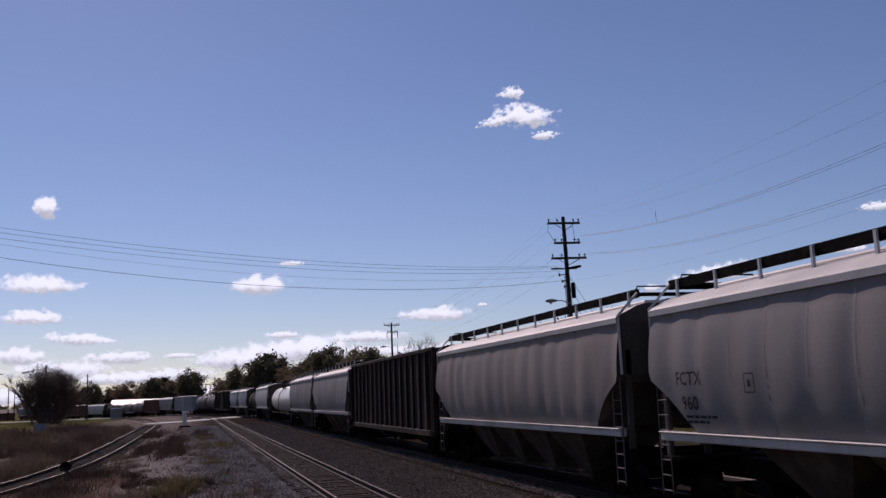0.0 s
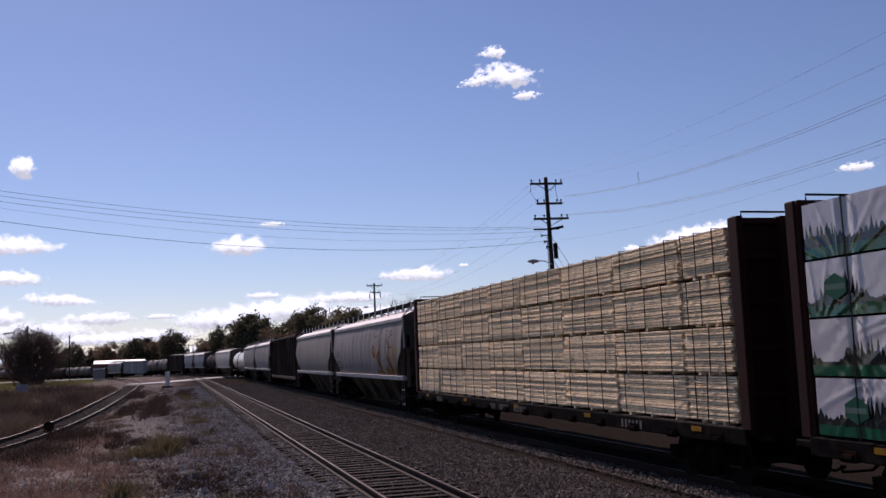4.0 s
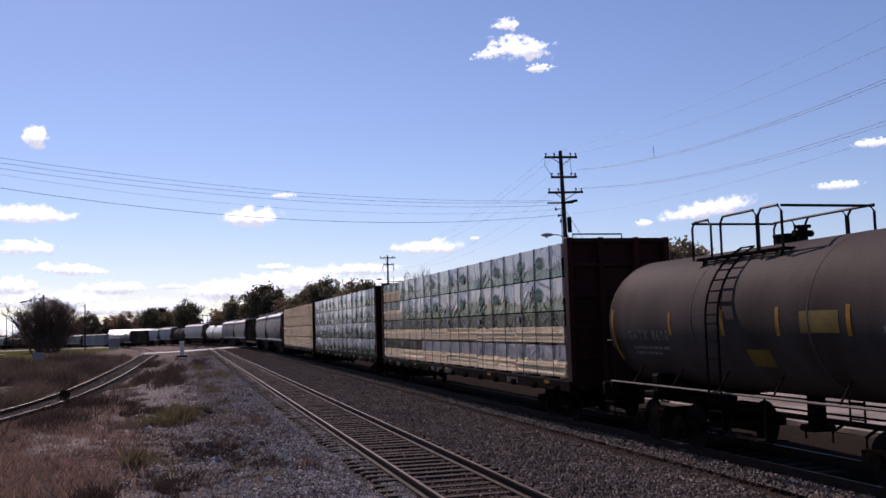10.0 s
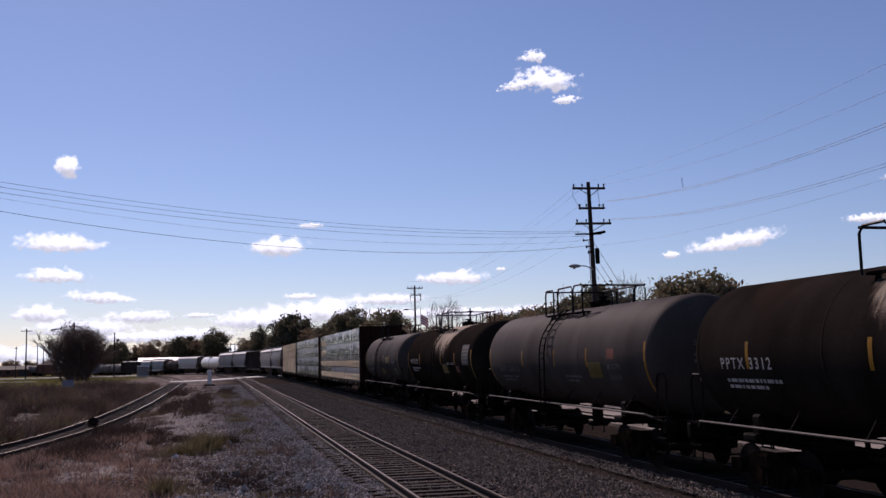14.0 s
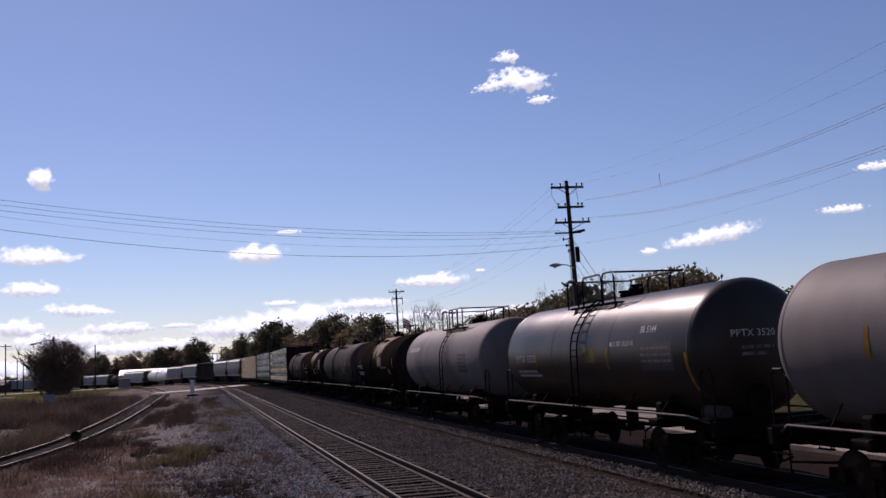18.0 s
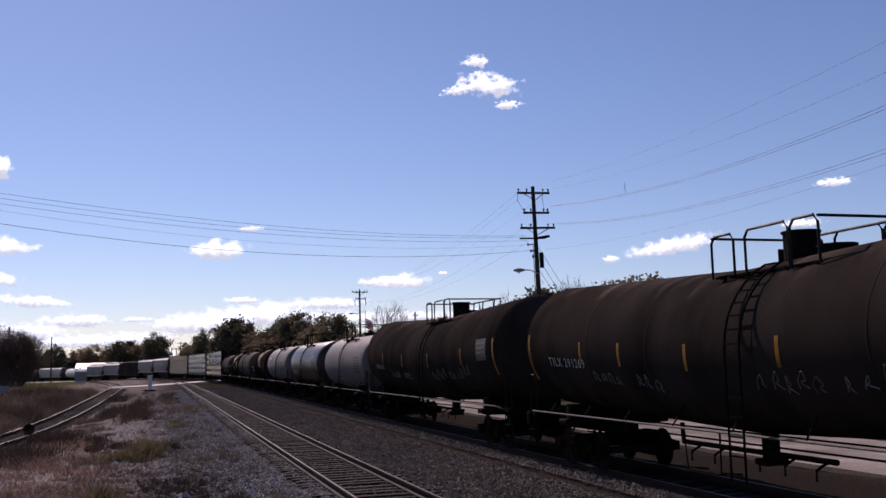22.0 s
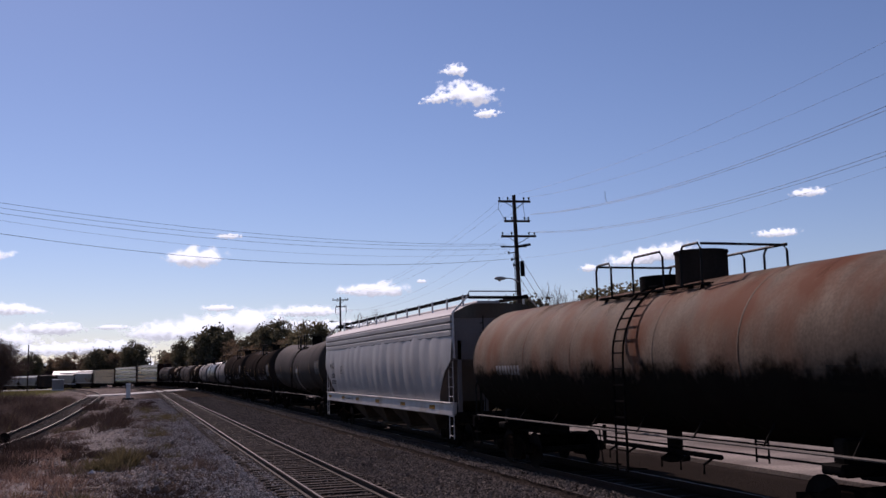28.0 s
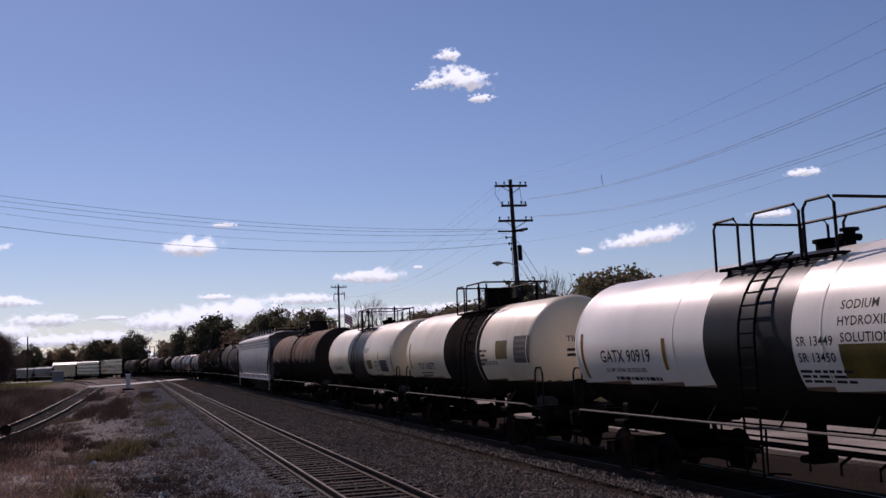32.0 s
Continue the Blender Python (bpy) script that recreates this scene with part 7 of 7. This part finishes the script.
def big_bush():
    """A spreading many-stemmed bush with dense fine twigs."""
    rnd = random.Random(31)
    b = thing("bush", "large leafless bush of many stems and reddish-brown twigs", "bush", pose(-19.3, 146.5, 0.0))
    b.scale = (1.16, 1.16, 1.06)
    tips = []
    for k in range(13):
        a = 2 * math.pi * k / 13 + rnd.uniform(-0.2, 0.2)
        s = Shape()
        base = Vector((math.cos(a) * rnd.uniform(0.3, 1.9), math.sin(a) * rnd.uniform(0.3, 1.2), 0))

        def grow(p, d, ln, r, lev):
            q = p + d * ln
            s.tube([p, q], r, 4 if lev < 2 else 3, False, r * 0.6)
            tips.append(q)
            if lev < 4:
                for _ in range(3):
                    grow(p.lerp(q, rnd.uniform(0.45, 1)), (d + Vector((rnd.uniform(-1, 1), rnd.uniform(-1, 1), rnd.uniform(-0.3, 0.6))) * 0.55).normalized(), ln * rnd.uniform(0.6, 0.8), r * 0.6, lev + 1)
        grow(base, Vector((math.cos(a) * 0.5, math.sin(a) * 0.5, 1)).normalized(), 3.1, 0.14, 0)
        part("stem", s, M_TWIG, b)
    fill = []
    while len(fill) < 1700:
        q = Vector((rnd.gauss(0, 1), rnd.gauss(0, 1), rnd.gauss(0, 1))).normalized() * rnd.random() ** 0.45
        lump = 0.85 + 0.35 * noise.noise((q.x * 1.8, q.y * 1.8, q.z * 1.8 + 4))
        p = Vector((q.x * 3.9 * lump, q.y * 3.6 * lump, 4.1 + q.z * 4.5 * lump))
        if p.z > 0.1:
            fill.append(p)
    tagged(part("twig_mass", leaf_cloud(rnd, fill, 22, 0.45, 0.3, 0.04), M_TWIG, b, "dense dry twigs"), kind="stuff")


big_bush()


# ---- weeds, stones and litter on the ground ----
def blades(places, n, h, spread, seed):
    rs = np.random.RandomState(seed)
    p = np.repeat(np.array(places), n, 0)
    m = len(p)
    k = p[:, 3:4] * rs.uniform(0.5, 1.2, (m, 1)) * h
    a = rs.uniform(0, 2 * np.pi, (m, 1))
    base = p[:, :3] + np.concatenate([rs.normal(0, spread, (m, 2)) * p[:, 3:4], np.full((m, 1), -0.03)], 1)
    lean = rs.normal(0, 0.6, (m, 2)) * k
    w = 0.012 + 0.012 * rs.rand(m, 1)
    side = np.concatenate([np.cos(a) * w, np.sin(a) * w, 0 * a], 1)
    tip = base + np.concatenate([lean, k], 1)
    v = np.concatenate([base - side, base + side, tip + side * 0.3], 1).reshape(-1, 3)
    s = Shape()
    s.v = [tuple(q) for q in v.tolist()]
    s.f = [(3 * i, 3 * i + 1, 3 * i + 2) for i in range(m)]
    return s


def weed_places(n, seed, box, keep, tall=lambda x, y: 1.0):
    rnd = random.Random(seed)
    out = []
    while len(out) < n:
        x, y = rnd.uniform(box[0], box[1]), box[2] + (box[3] - box[2]) * rnd.random() ** 1.4
        sx, sy, _ = spur_place(y, 0)
        if abs(x - sx) < 1.25 and rnd.random() < 0.93:
            continue
        if rnd.random() < keep(x, y):
            out.append((x, y, ground_z(x, y), rnd.uniform(0.5, 1.3) * tall(x, y)))
    return out


def clumpy(x, y, lo):
    n = noise.noise((x * 0.5, y * 0.28, 8.0)) + 0.5 * noise.noise((x * 1.7, y * 1.1, 3.0))
    return 1.0 if n > lo else 0.05


def lumps(x, y, k=1.0):
    """Thickets and gaps in the brush, 0 to about 1.6."""
    n = noise.noise((x * 0.42 * k, y * 0.2 * k, 2.0)) + 0.55 * noise.noise((x * 1.1 * k, y * 0.6 * k, 5.0))
    return max(0.0, 0.62 + 1.15 * n)


def beyond_spur(x, y):
    sx = spur_line(y)[0]
    return 0.0 if x > sx - 1.3 or (y > 96 and x < -13 - (y - 96) * 0.1) else 1.0


def dark_spot(x, y):
    return noise.noise((x * 0.36, y * 0.17, 40.0)) + 0.5 * noise.noise((x * 0.9, y * 0.5, 44.0))


def thicket(x, y):
    return beyond_spur(x, y) * min(1.0, lumps(x, y) ** 2 * 0.75 + 0.06) * (0.15 if dark_spot(x, y) > 0.02 else 1.0)


def russet(x, y):
    """Dry grass lies thick close by on the left, and thins out into bare gravel."""
    n = noise.noise((x * 0.4, y * 0.22, 8.0)) + 0.6 * noise.noise((x * 1.3, y * 0.9, 3.0))
    edge = (-0.2 - 0.075 * max(0.0, y - 16) - x) / 2.2
    return min(1.0, max(0.0, edge)) * (1.0 if n > -0.02 else 0.12) if y < 42 else 0.0


def round_clump(n, seed, x, y, rx, ry, h):
    rnd = random.Random(seed)
    out = []
    for _ in range(n):
        px, py = rnd.gauss(x, rx), rnd.gauss(y, ry)
        out.append((px, py, ground_z(px, py), h * rnd.uniform(0.45, 1.15)))
    return out


tagged(part("dry_grass", blades(weed_places(2300, 3, (-9, 0.4, 12, 42), russet), 22, 0.26, 0.17, 1), M_DRYGRASS), "matted dry russet grass on bare gravel", "grass", kind="stuff")
tagged(part("dry_weeds", blades(weed_places(420, 13, (-6, 2.6, 14, 110), lambda x, y: clumpy(x, y, 0.42), lambda x, y: 0.6 + 0.6 * max(0.0, noise.noise((x, y * 0.5, 1.0)))), 26, 0.34, 0.16, 11), M_BRUSH), "scattered tufts of dry weeds in bare gravel", "weeds", kind="stuff")
tagged(part("dry_brush", blades(weed_places(5200, 4, (-34, -5.4, 30, 118), thicket, lambda x, y: 0.3 + 0.75 * lumps(x, y)), 18, 0.72, 0.27, 2), M_BRUSH), "uneven band of tall dry russet brush beside the spur", "weeds", kind="stuff")
tagged(part("dark_brush", blades(weed_places(3400, 14, (-34, -5.4, 30, 112), lambda x, y: beyond_spur(x, y) * (1.0 if dark_spot(x, y) > 0.02 else 0.02), lambda x, y: 0.5 + 1.4 * max(0.0, dark_spot(x, y))), 22, 1.0, 0.2, 21), M_DARKBRUSH), "dark leafless thickets in the brush", "weeds", kind="stuff")
tagged(part("olive_brush", blades(weed_places(520, 15, (-34, -5.4, 36, 104), lambda x, y: beyond_spur(x, y) * (1.0 if noise.noise((x * 0.3, y * 0.12, 30.0)) > 0.3 else 0.02)), 20, 0.8, 0.3, 22), M_GREENWEED), "olive green shrubs among the brush", "weeds", kind="stuff")
for k, (label, m, rows) in enumerate((
        ("low dark brown clumps of dead weeds", M_DARKBRUSH, ((70, -0.9, 61, 0.4, 3.0, 1.9), (50, -1.1, 74, 0.5, 3.0, 2.0), (40, 0.4, 23.5, 0.45, 0.9, 0.55), (40, 0.9, 25.2, 0.5, 0.8, 0.45), (60, -1.5, 37, 0.6, 0.8, 0.9), (30, 1.3, 21, 0.4, 0.8, 0.5), (30, -0.3, 19, 0.3, 0.8, 0.6), (55, -4.3, 33.8, 0.55, 1.3, 2.0), (45, -3.7, 40.5, 0.3, 1.0, 2.6), (25, 0.5, 34.8, 0.1, 0.3, 1.3), (22, -2.2, 40, 0.2, 0.6, 1.3), (40, -2.9, 66, 0.3, 3.0, 1.8), (40, -3.2, 88, 0.4, 5.0, 2.0), (30, 1.0, 92, 0.6, 5.0, 1.4), (16, -1.6, 17.5, 0.12, 0.25, 1.4))),
        ("olive green tufts on the gravel", M_GREENWEED, ((30, -0.3, 32.7, 0.16, 0.3, 2.0), (16, -0.75, 31.6, 0.25, 0.3, 1.4), (12, -1.2, 31.4, 0.3, 0.4, 1.0), (9, -1.05, 22.0, 0.07, 0.15, 1.7), (18, 1.75, 65, 0.5, 2.5, 1.5), (12, 1.1, 79, 0.4, 2.5, 1.3), (9, 1.15, 47, 0.2, 0.4, 1.0), (8, 0.1, 21.0, 0.7, 1.2, 0.45))))):
    spots = [p for i, row in enumerate(rows) for p in round_clump(row[0], 50 * k + i, *row[1:])]
    tagged(part("weed_clumps", blades(spots, 26, 0.32, 0.10, 31 + k), m), label, "weeds", kind="stuff")
tagged(part("green_weeds", blades(weed_places(200, 5, (-12, 1.5, 13, 90), lambda x, y: 1.0 if noise.noise((x * 0.25, y * 0.12, 20.0)) > 0.28 else 0.03), 20, 0.26, 0.13, 3), M_GREENWEED), "low green weeds among the gravel", "weeds", kind="stuff")
tagged(part("grass", blades([(x, y, ground_z(x, y), 1.0) for x, y in ((random.Random(i).uniform(-48, -13), random.Random(i + 9999).uniform(98, 215)) for i in range(5200))], 10, 0.2, 0.5, 6), M_LAWN), "mown green verge grass beyond the weeds", "grass", kind="stuff")


def stones(n, seed, place, lo, hi):
    rs = np.random.RandomState(seed)
    xy = place(rs, n)
    z = np.array([ground_z(x, y) for x, y in xy])
    r = rs.uniform(lo, hi, (n, 1)) * rs.choice([0.8, 1.0, 1.3], (n, 1))
    base = np.array([(1, 0, 0), (-1, 0, 0), (0, 1, 0), (0, -1, 0), (0, 0, 0.8), (0, 0, -0.8)], float)
    v = base[None] * r[:, None, :] * rs.uniform(0.6, 1.4, (n, 6, 1))
    a = rs.uniform(0, 6.28, n)
    c, s_ = np.cos(a), np.sin(a)
    x = v[:, :, 0] * c[:, None] - v[:, :, 1] * s_[:, None]
    y = v[:, :, 0] * s_[:, None] + v[:, :, 1] * c[:, None]
    v = np.stack([x + xy[:, :1], y + xy[:, 1:2], v[:, :, 2] + z[:, None] + r * 0.25], 2).reshape(-1, 3)
    tri = [(0, 2, 4), (2, 1, 4), (1, 3, 4), (3, 0, 4), (2, 0, 5), (1, 2, 5), (3, 1, 5), (0, 3, 5)]
    s = Shape()
    s.v = [tuple(q) for q in v.tolist()]
    s.f = [(6 * i + p, 6 * i + q, 6 * i + w) for i in range(n) for p, q, w in tri]
    return s


def on_bed(x0, x1):
    def place(rs, n):
        y = 10 + 110 * rs.rand(n) ** 2.3
        return np.stack([rs.uniform(x0, x1, n), y], 1)
    return place


def edge_of_bed(rs, n):
    xy = on_bed(0, 1)(rs, n)
    xy[:, 0] = 3.7 - np.abs(rs.normal(0, 2.0, n))
    return xy


tagged(part("ballast", stones(90000, 1, on_bed(5.5, 9.3), 0.012, 0.032), M_STONEBROWN), "loose grey-brown ballast stones between the tracks", "ballast", kind="stuff")
tagged(part("ballast", stones(26000, 8, on_bed(9.0, 10.12), 0.012, 0.034), M_STONEBROWN), "brown ballast stones banked against the main track", "ballast", kind="stuff")
tagged(part("ballast", stones(80000, 2, edge_of_bed, 0.012, 0.032), M_STONE), "loose grey ballast stones beside the siding", "ballast", kind="stuff")
tagged(part("ballast", stones(9000, 3, on_bed(3.6, 5.5), 0.014, 0.035), M_STONEBROWN), "ballast stones between the ties of the siding", "ballast", kind="stuff")
tagged(part("gravel", stones(14000, 4, on_bed(-6, 0.8), 0.01, 0.035), M_STONE), "scattered pale gravel on bare earth", "gravel", kind="stuff")


def by_siding(rs, n):
    y = 12 + 34 * rs.rand(n) ** 1.6
    return np.stack([rs.uniform(-1.5, 3.0, n), y], 1)


tagged(part("rocks", stones(46, 7, by_siding, 0.05, 0.12), M_STONE), "few dark rocks and clods on the gravel", "rocks", kind="stuff")
tagged(part("dead_weeds", blades(weed_places(150, 9, (-2, 2.8, 12, 45), lambda x, y: clumpy(x + 40, y, 0.3)), 30, 0.12, 0.2, 12), M_TWIG), "low dark dead weeds on the gravel", "weeds", kind="stuff")


# ---- clouds ----
def cloud_mat(seed, rough, floor, aspect):
    m = bpy.data.materials.new("cloud_vapour")
    m.use_nodes = True
    n, l = m.node_tree.nodes, m.node_tree.links
    n.remove(n["Principled BSDF"])
    out = n["Material Output"]
    co = n.new("ShaderNodeTexCoord")
    base = n.new("ShaderNodeVectorMath")
    base.operation = "LENGTH"
    # a wobbling ellipse, flatter below
    sep = n.new("ShaderNodeSeparateXYZ")
    l.new(co.outputs["Object"], sep.inputs[0])
    comb = n.new("ShaderNodeCombineXYZ")
    l.new(sep.outputs[0], comb.inputs[0])
    low = n.new("ShaderNodeMath")
    low.operation = "MINIMUM"
    l.new(sep.outputs[2], low.inputs[0])
    low.inputs[1].default_value = 0.0
    lowm = n.new("ShaderNodeMath")
    lowm.operation = "MULTIPLY_ADD"
    l.new(low.outputs[0], lowm.inputs[0])
    lowm.inputs[1].default_value = floor
    l.new(sep.outputs[2], lowm.inputs[2])
    l.new(lowm.outputs[0], comb.inputs[2])
    l.new(comb.outputs[0], base.inputs[0])
    t1, t2 = n.new("ShaderNodeTexNoise"), n.new("ShaderNodeTexNoise")
    off = n.new("ShaderNodeVectorMath")
    off.operation = "ADD"
    off.inputs[1].default_value = (seed * 3.7, seed * 1.3, seed * 2.9)
    l.new(co.outputs["Object"], off.inputs[0])
    grain = n.new("ShaderNodeMapping")
    grain.inputs["Scale"].default_value = (aspect, 1, 1)
    l.new(off.outputs[0], grain.inputs[0])
    for t, sc, d in ((t1, 1.7, 7), (t2, 2.3, 3)):
        t.inputs["Scale"].default_value, t.inputs["Detail"].default_value, t.inputs["Roughness"].default_value = sc, d, 0.5
        l.new(grain.outputs[0], t.inputs["Vector"])
    a = n.new("ShaderNodeMath")
    a.operation = "MULTIPLY_ADD"
    l.new(t1.outputs[0], a.inputs[0])
    a.inputs[1].default_value = -rough
    l.new(base.outputs["Value"], a.inputs[2])
    r = n.new("ShaderNodeMapRange")
    r.interpolation_type = "SMOOTHSTEP"
    l.new(a.outputs[0], r.inputs[0])
    r.inputs[1].default_value, r.inputs[2].default_value = 1.0 - rough * 0.5, 0.52 - rough * 0.5
    belly = n.new("ShaderNodeMath")
    belly.operation = "ADD"
    l.new(sep.outputs[2], belly.inputs[0])
    l.new(t2.outputs[0], belly.inputs[1])
    tone = n.new("ShaderNodeMapRange")
    tone.interpolation_type = "SMOOTHSTEP"
    l.new(belly.outputs[0], tone.inputs[0])
    tone.inputs[1].default_value, tone.inputs[2].default_value, tone.inputs[3].default_value, tone.inputs[4].default_value = 0.05, 0.75, 0.62, 1.1
    em, tr, mx = n.new("ShaderNodeEmission"), n.new("ShaderNodeBsdfTransparent"), n.new("ShaderNodeMixShader")
    em.inputs[0].default_value = (0.93, 1.0, 1.0, 1)
    k = n.new("ShaderNodeMath")
    k.operation = "MULTIPLY"
    l.new(tone.outputs[0], k.inputs[0])
    k.inputs[1].default_value = CLOUD_GLOW
    l.new(k.outputs[0], em.inputs[1])
    l.new(r.outputs[0], mx.inputs[0])
    l.new(tr.outputs[0], mx.inputs[1])
    l.new(em.outputs[0], mx.inputs[2])
    l.new(mx.outputs[0], out.inputs[0])
    return m


CLOUD_GLOW = 1.2
CLOUDS = []
SHEET = Shape().raw([(-1.6, 0, -1.6), (1.6, 0, -1.6), (1.6, 0, 1.6), (-1.6, 0, 1.6)], [(0, 1, 2, 3)])


def cloud(seed, px, py, w, h, rough=0.9, floor=0.6, tilt=0):
    rough = 0.6 + rough * 0.95
    """A far bank of vapour; px, py: its bearing and height on the dome, in 1681ths; w, h: its span there."""
    d = 3000.0
    if seed < 5:
        px += 24
    az = 15.14 + math.degrees(math.atan((px - 784) / 1681))
    q = radians(az - 15.14)
    el = math.degrees(math.atan(((441 - py) / 1681 * math.cos(q)))) + 6.12 * math.cos(q) - 1.36 * math.sin(q)
    p = at_az(az, d * math.cos(radians(el)), 2.63 + d * math.sin(radians(el)))
    ob = part("cloud", SHEET.mesh("cloud"), cloud_mat(seed, rough, floor, max(1.0, w / h * 0.8)))
    k = d / 1681 / 2
    ob.matrix_basis = look((p.x, p.y, p.z), (0, 0, 2.63)) @ pose(0, 0, 0, 90, 0, 180) @ pose(0, 0, 0, 0, tilt, 0)
    ob.scale = (w * k * 1.1, 1, h * k * 1.12)
    CLOUDS.append(ob)
    tagged(ob, "small white fair-weather cloud on blue sky", "cloud", "clouds", "structure")


for row in ((1, 908, 136, 104, 46, 1.7, 0.4, 4), (2, 885, 92, 50, 24, 1.5, 0.2), (3, 940, 168, 44, 16, 1.5, 0.2), (4, 862, 140, 70, 20, 1.6, 0.2, -10), (5, 445, 430, 105, 42, 0.8, 0.5), (6, 500, 390, 48, 10, 1.0, 0.2), (7, 757, 484, 130, 34, 0.8, 0.6), (8, 56, 284, 44, 44, 1.1, 0.0), (9, 45, 425, 130, 42, 0.9, 0.6),
            (10, 40, 482, 105, 32, 0.9, 0.5), (11, 125, 520, 110, 26, 0.9, 0.5, 4), (12, 195, 553, 110, 28, 0.9, 0.5), (13, 495, 548, 270, 62, 1.1, 0.6, -7), (14, 395, 560, 140, 40, 0.9, 0.6), (15, 640, 522, 130, 24, 0.9, 0.5), (16, 640, 548, 180, 24, 1.1, 0.5), (17, 1255, 420, 160, 36, 0.9, 0.5, -8), (18, 1490, 377, 75, 17, 0.9, 0.5),
            (19, 1556, 302, 60, 18, 0.9, 0.5), (20, 485, 516, 60, 14, 0.9, 0.4), (21, 300, 550, 60, 10, 0.9, 0.3), (22, 840, 467, 20, 8, 0.9, 0.2), (23, 15, 550, 90, 36, 0.9, 0.5), (24, 90, 575, 170, 40, 0.9, 0.5), (25, 200, 590, 160, 26, 0.9, 0.5), (26, 290, 585, 150, 26, 0.9, 0.5), (27, 1140, 442, 30, 14, 1.0, 0.2), (28, 760, 545, 220, 24, 0.9, 0.5), (29, 900, 540, 160, 22, 0.9, 0.5), (30, -60, 622, 300, 34, 0.9, 0.3), (31, 130, 630, 280, 30, 0.9, 0.3), (32, 330, 622, 260, 32, 0.9, 0.3), (33, 560, 596, 240, 36, 0.9, 0.3)):
    cloud(*row)


# ---- what moves: the train runs away along its track and rolls on its wheels ----
SPEEDS = ((0, 9.45), (4, 9.65), (7, 9.9), (10, 10.1), (14, 10.2), (20, 10.3), (25, 10.5), (28, 10.5), (32, 10.3))


def travelled(t):
    """Metres that the train has gone since the start."""
    total = 0.0
    for (t0, v0), (t1, v1) in zip(SPEEDS, SPEEDS[1:]):
        if t <= t0:
            break
        q = min(t, t1)
        v = v0 + (v1 - v0) * (q - t0) / (t1 - t0)
        total += (v0 + v) / 2 * (q - t0)
    return total


def motions():
    for ob in CLOUDS:
        # the clouds drift slowly to the left
        m = ob.matrix_basis.copy()
        q = m.to_quaternion().to_matrix().to_4x4()
        rows = []
        for t in (0.0, 32.0):
            turn = Matrix.Rotation(radians(-0.36 + 0.72 * t / 32), 4, "Z")
            rows.append((t, turn @ Matrix.Translation(m.translation) @ q))
        walk(ob, rows)
    for car, mid, half in CARS:
        rows = []
        for k in range(33):
            s = mid + travelled(k)
            x0, y0, _ = along(s - half)
            x1, y1, _ = along(s + half)
            rows.append((float(k), pose((x0 + x1) / 2, (y0 + y1) / 2, grade(s), 0, 0, math.degrees(math.atan2(x0 - x1, y1 - y0)))))
        walk(car, rows)
    done = {}
    for wheel, dy in WHEELS:
        if dy not in done:
            walk(wheel, [(k / 30, pose(0, dy, 0.42, math.degrees(-travelled(k / 30) / 0.42) % 360)) for k in range(961)])
            done[dy] = wheel.animation_data
        else:
            wheel.rotation_mode = "QUATERNION"
            keys = wheel.animation_data_create()
            keys.action = done[dy].action
            keys.action_slot = done[dy].action_slot


motions()
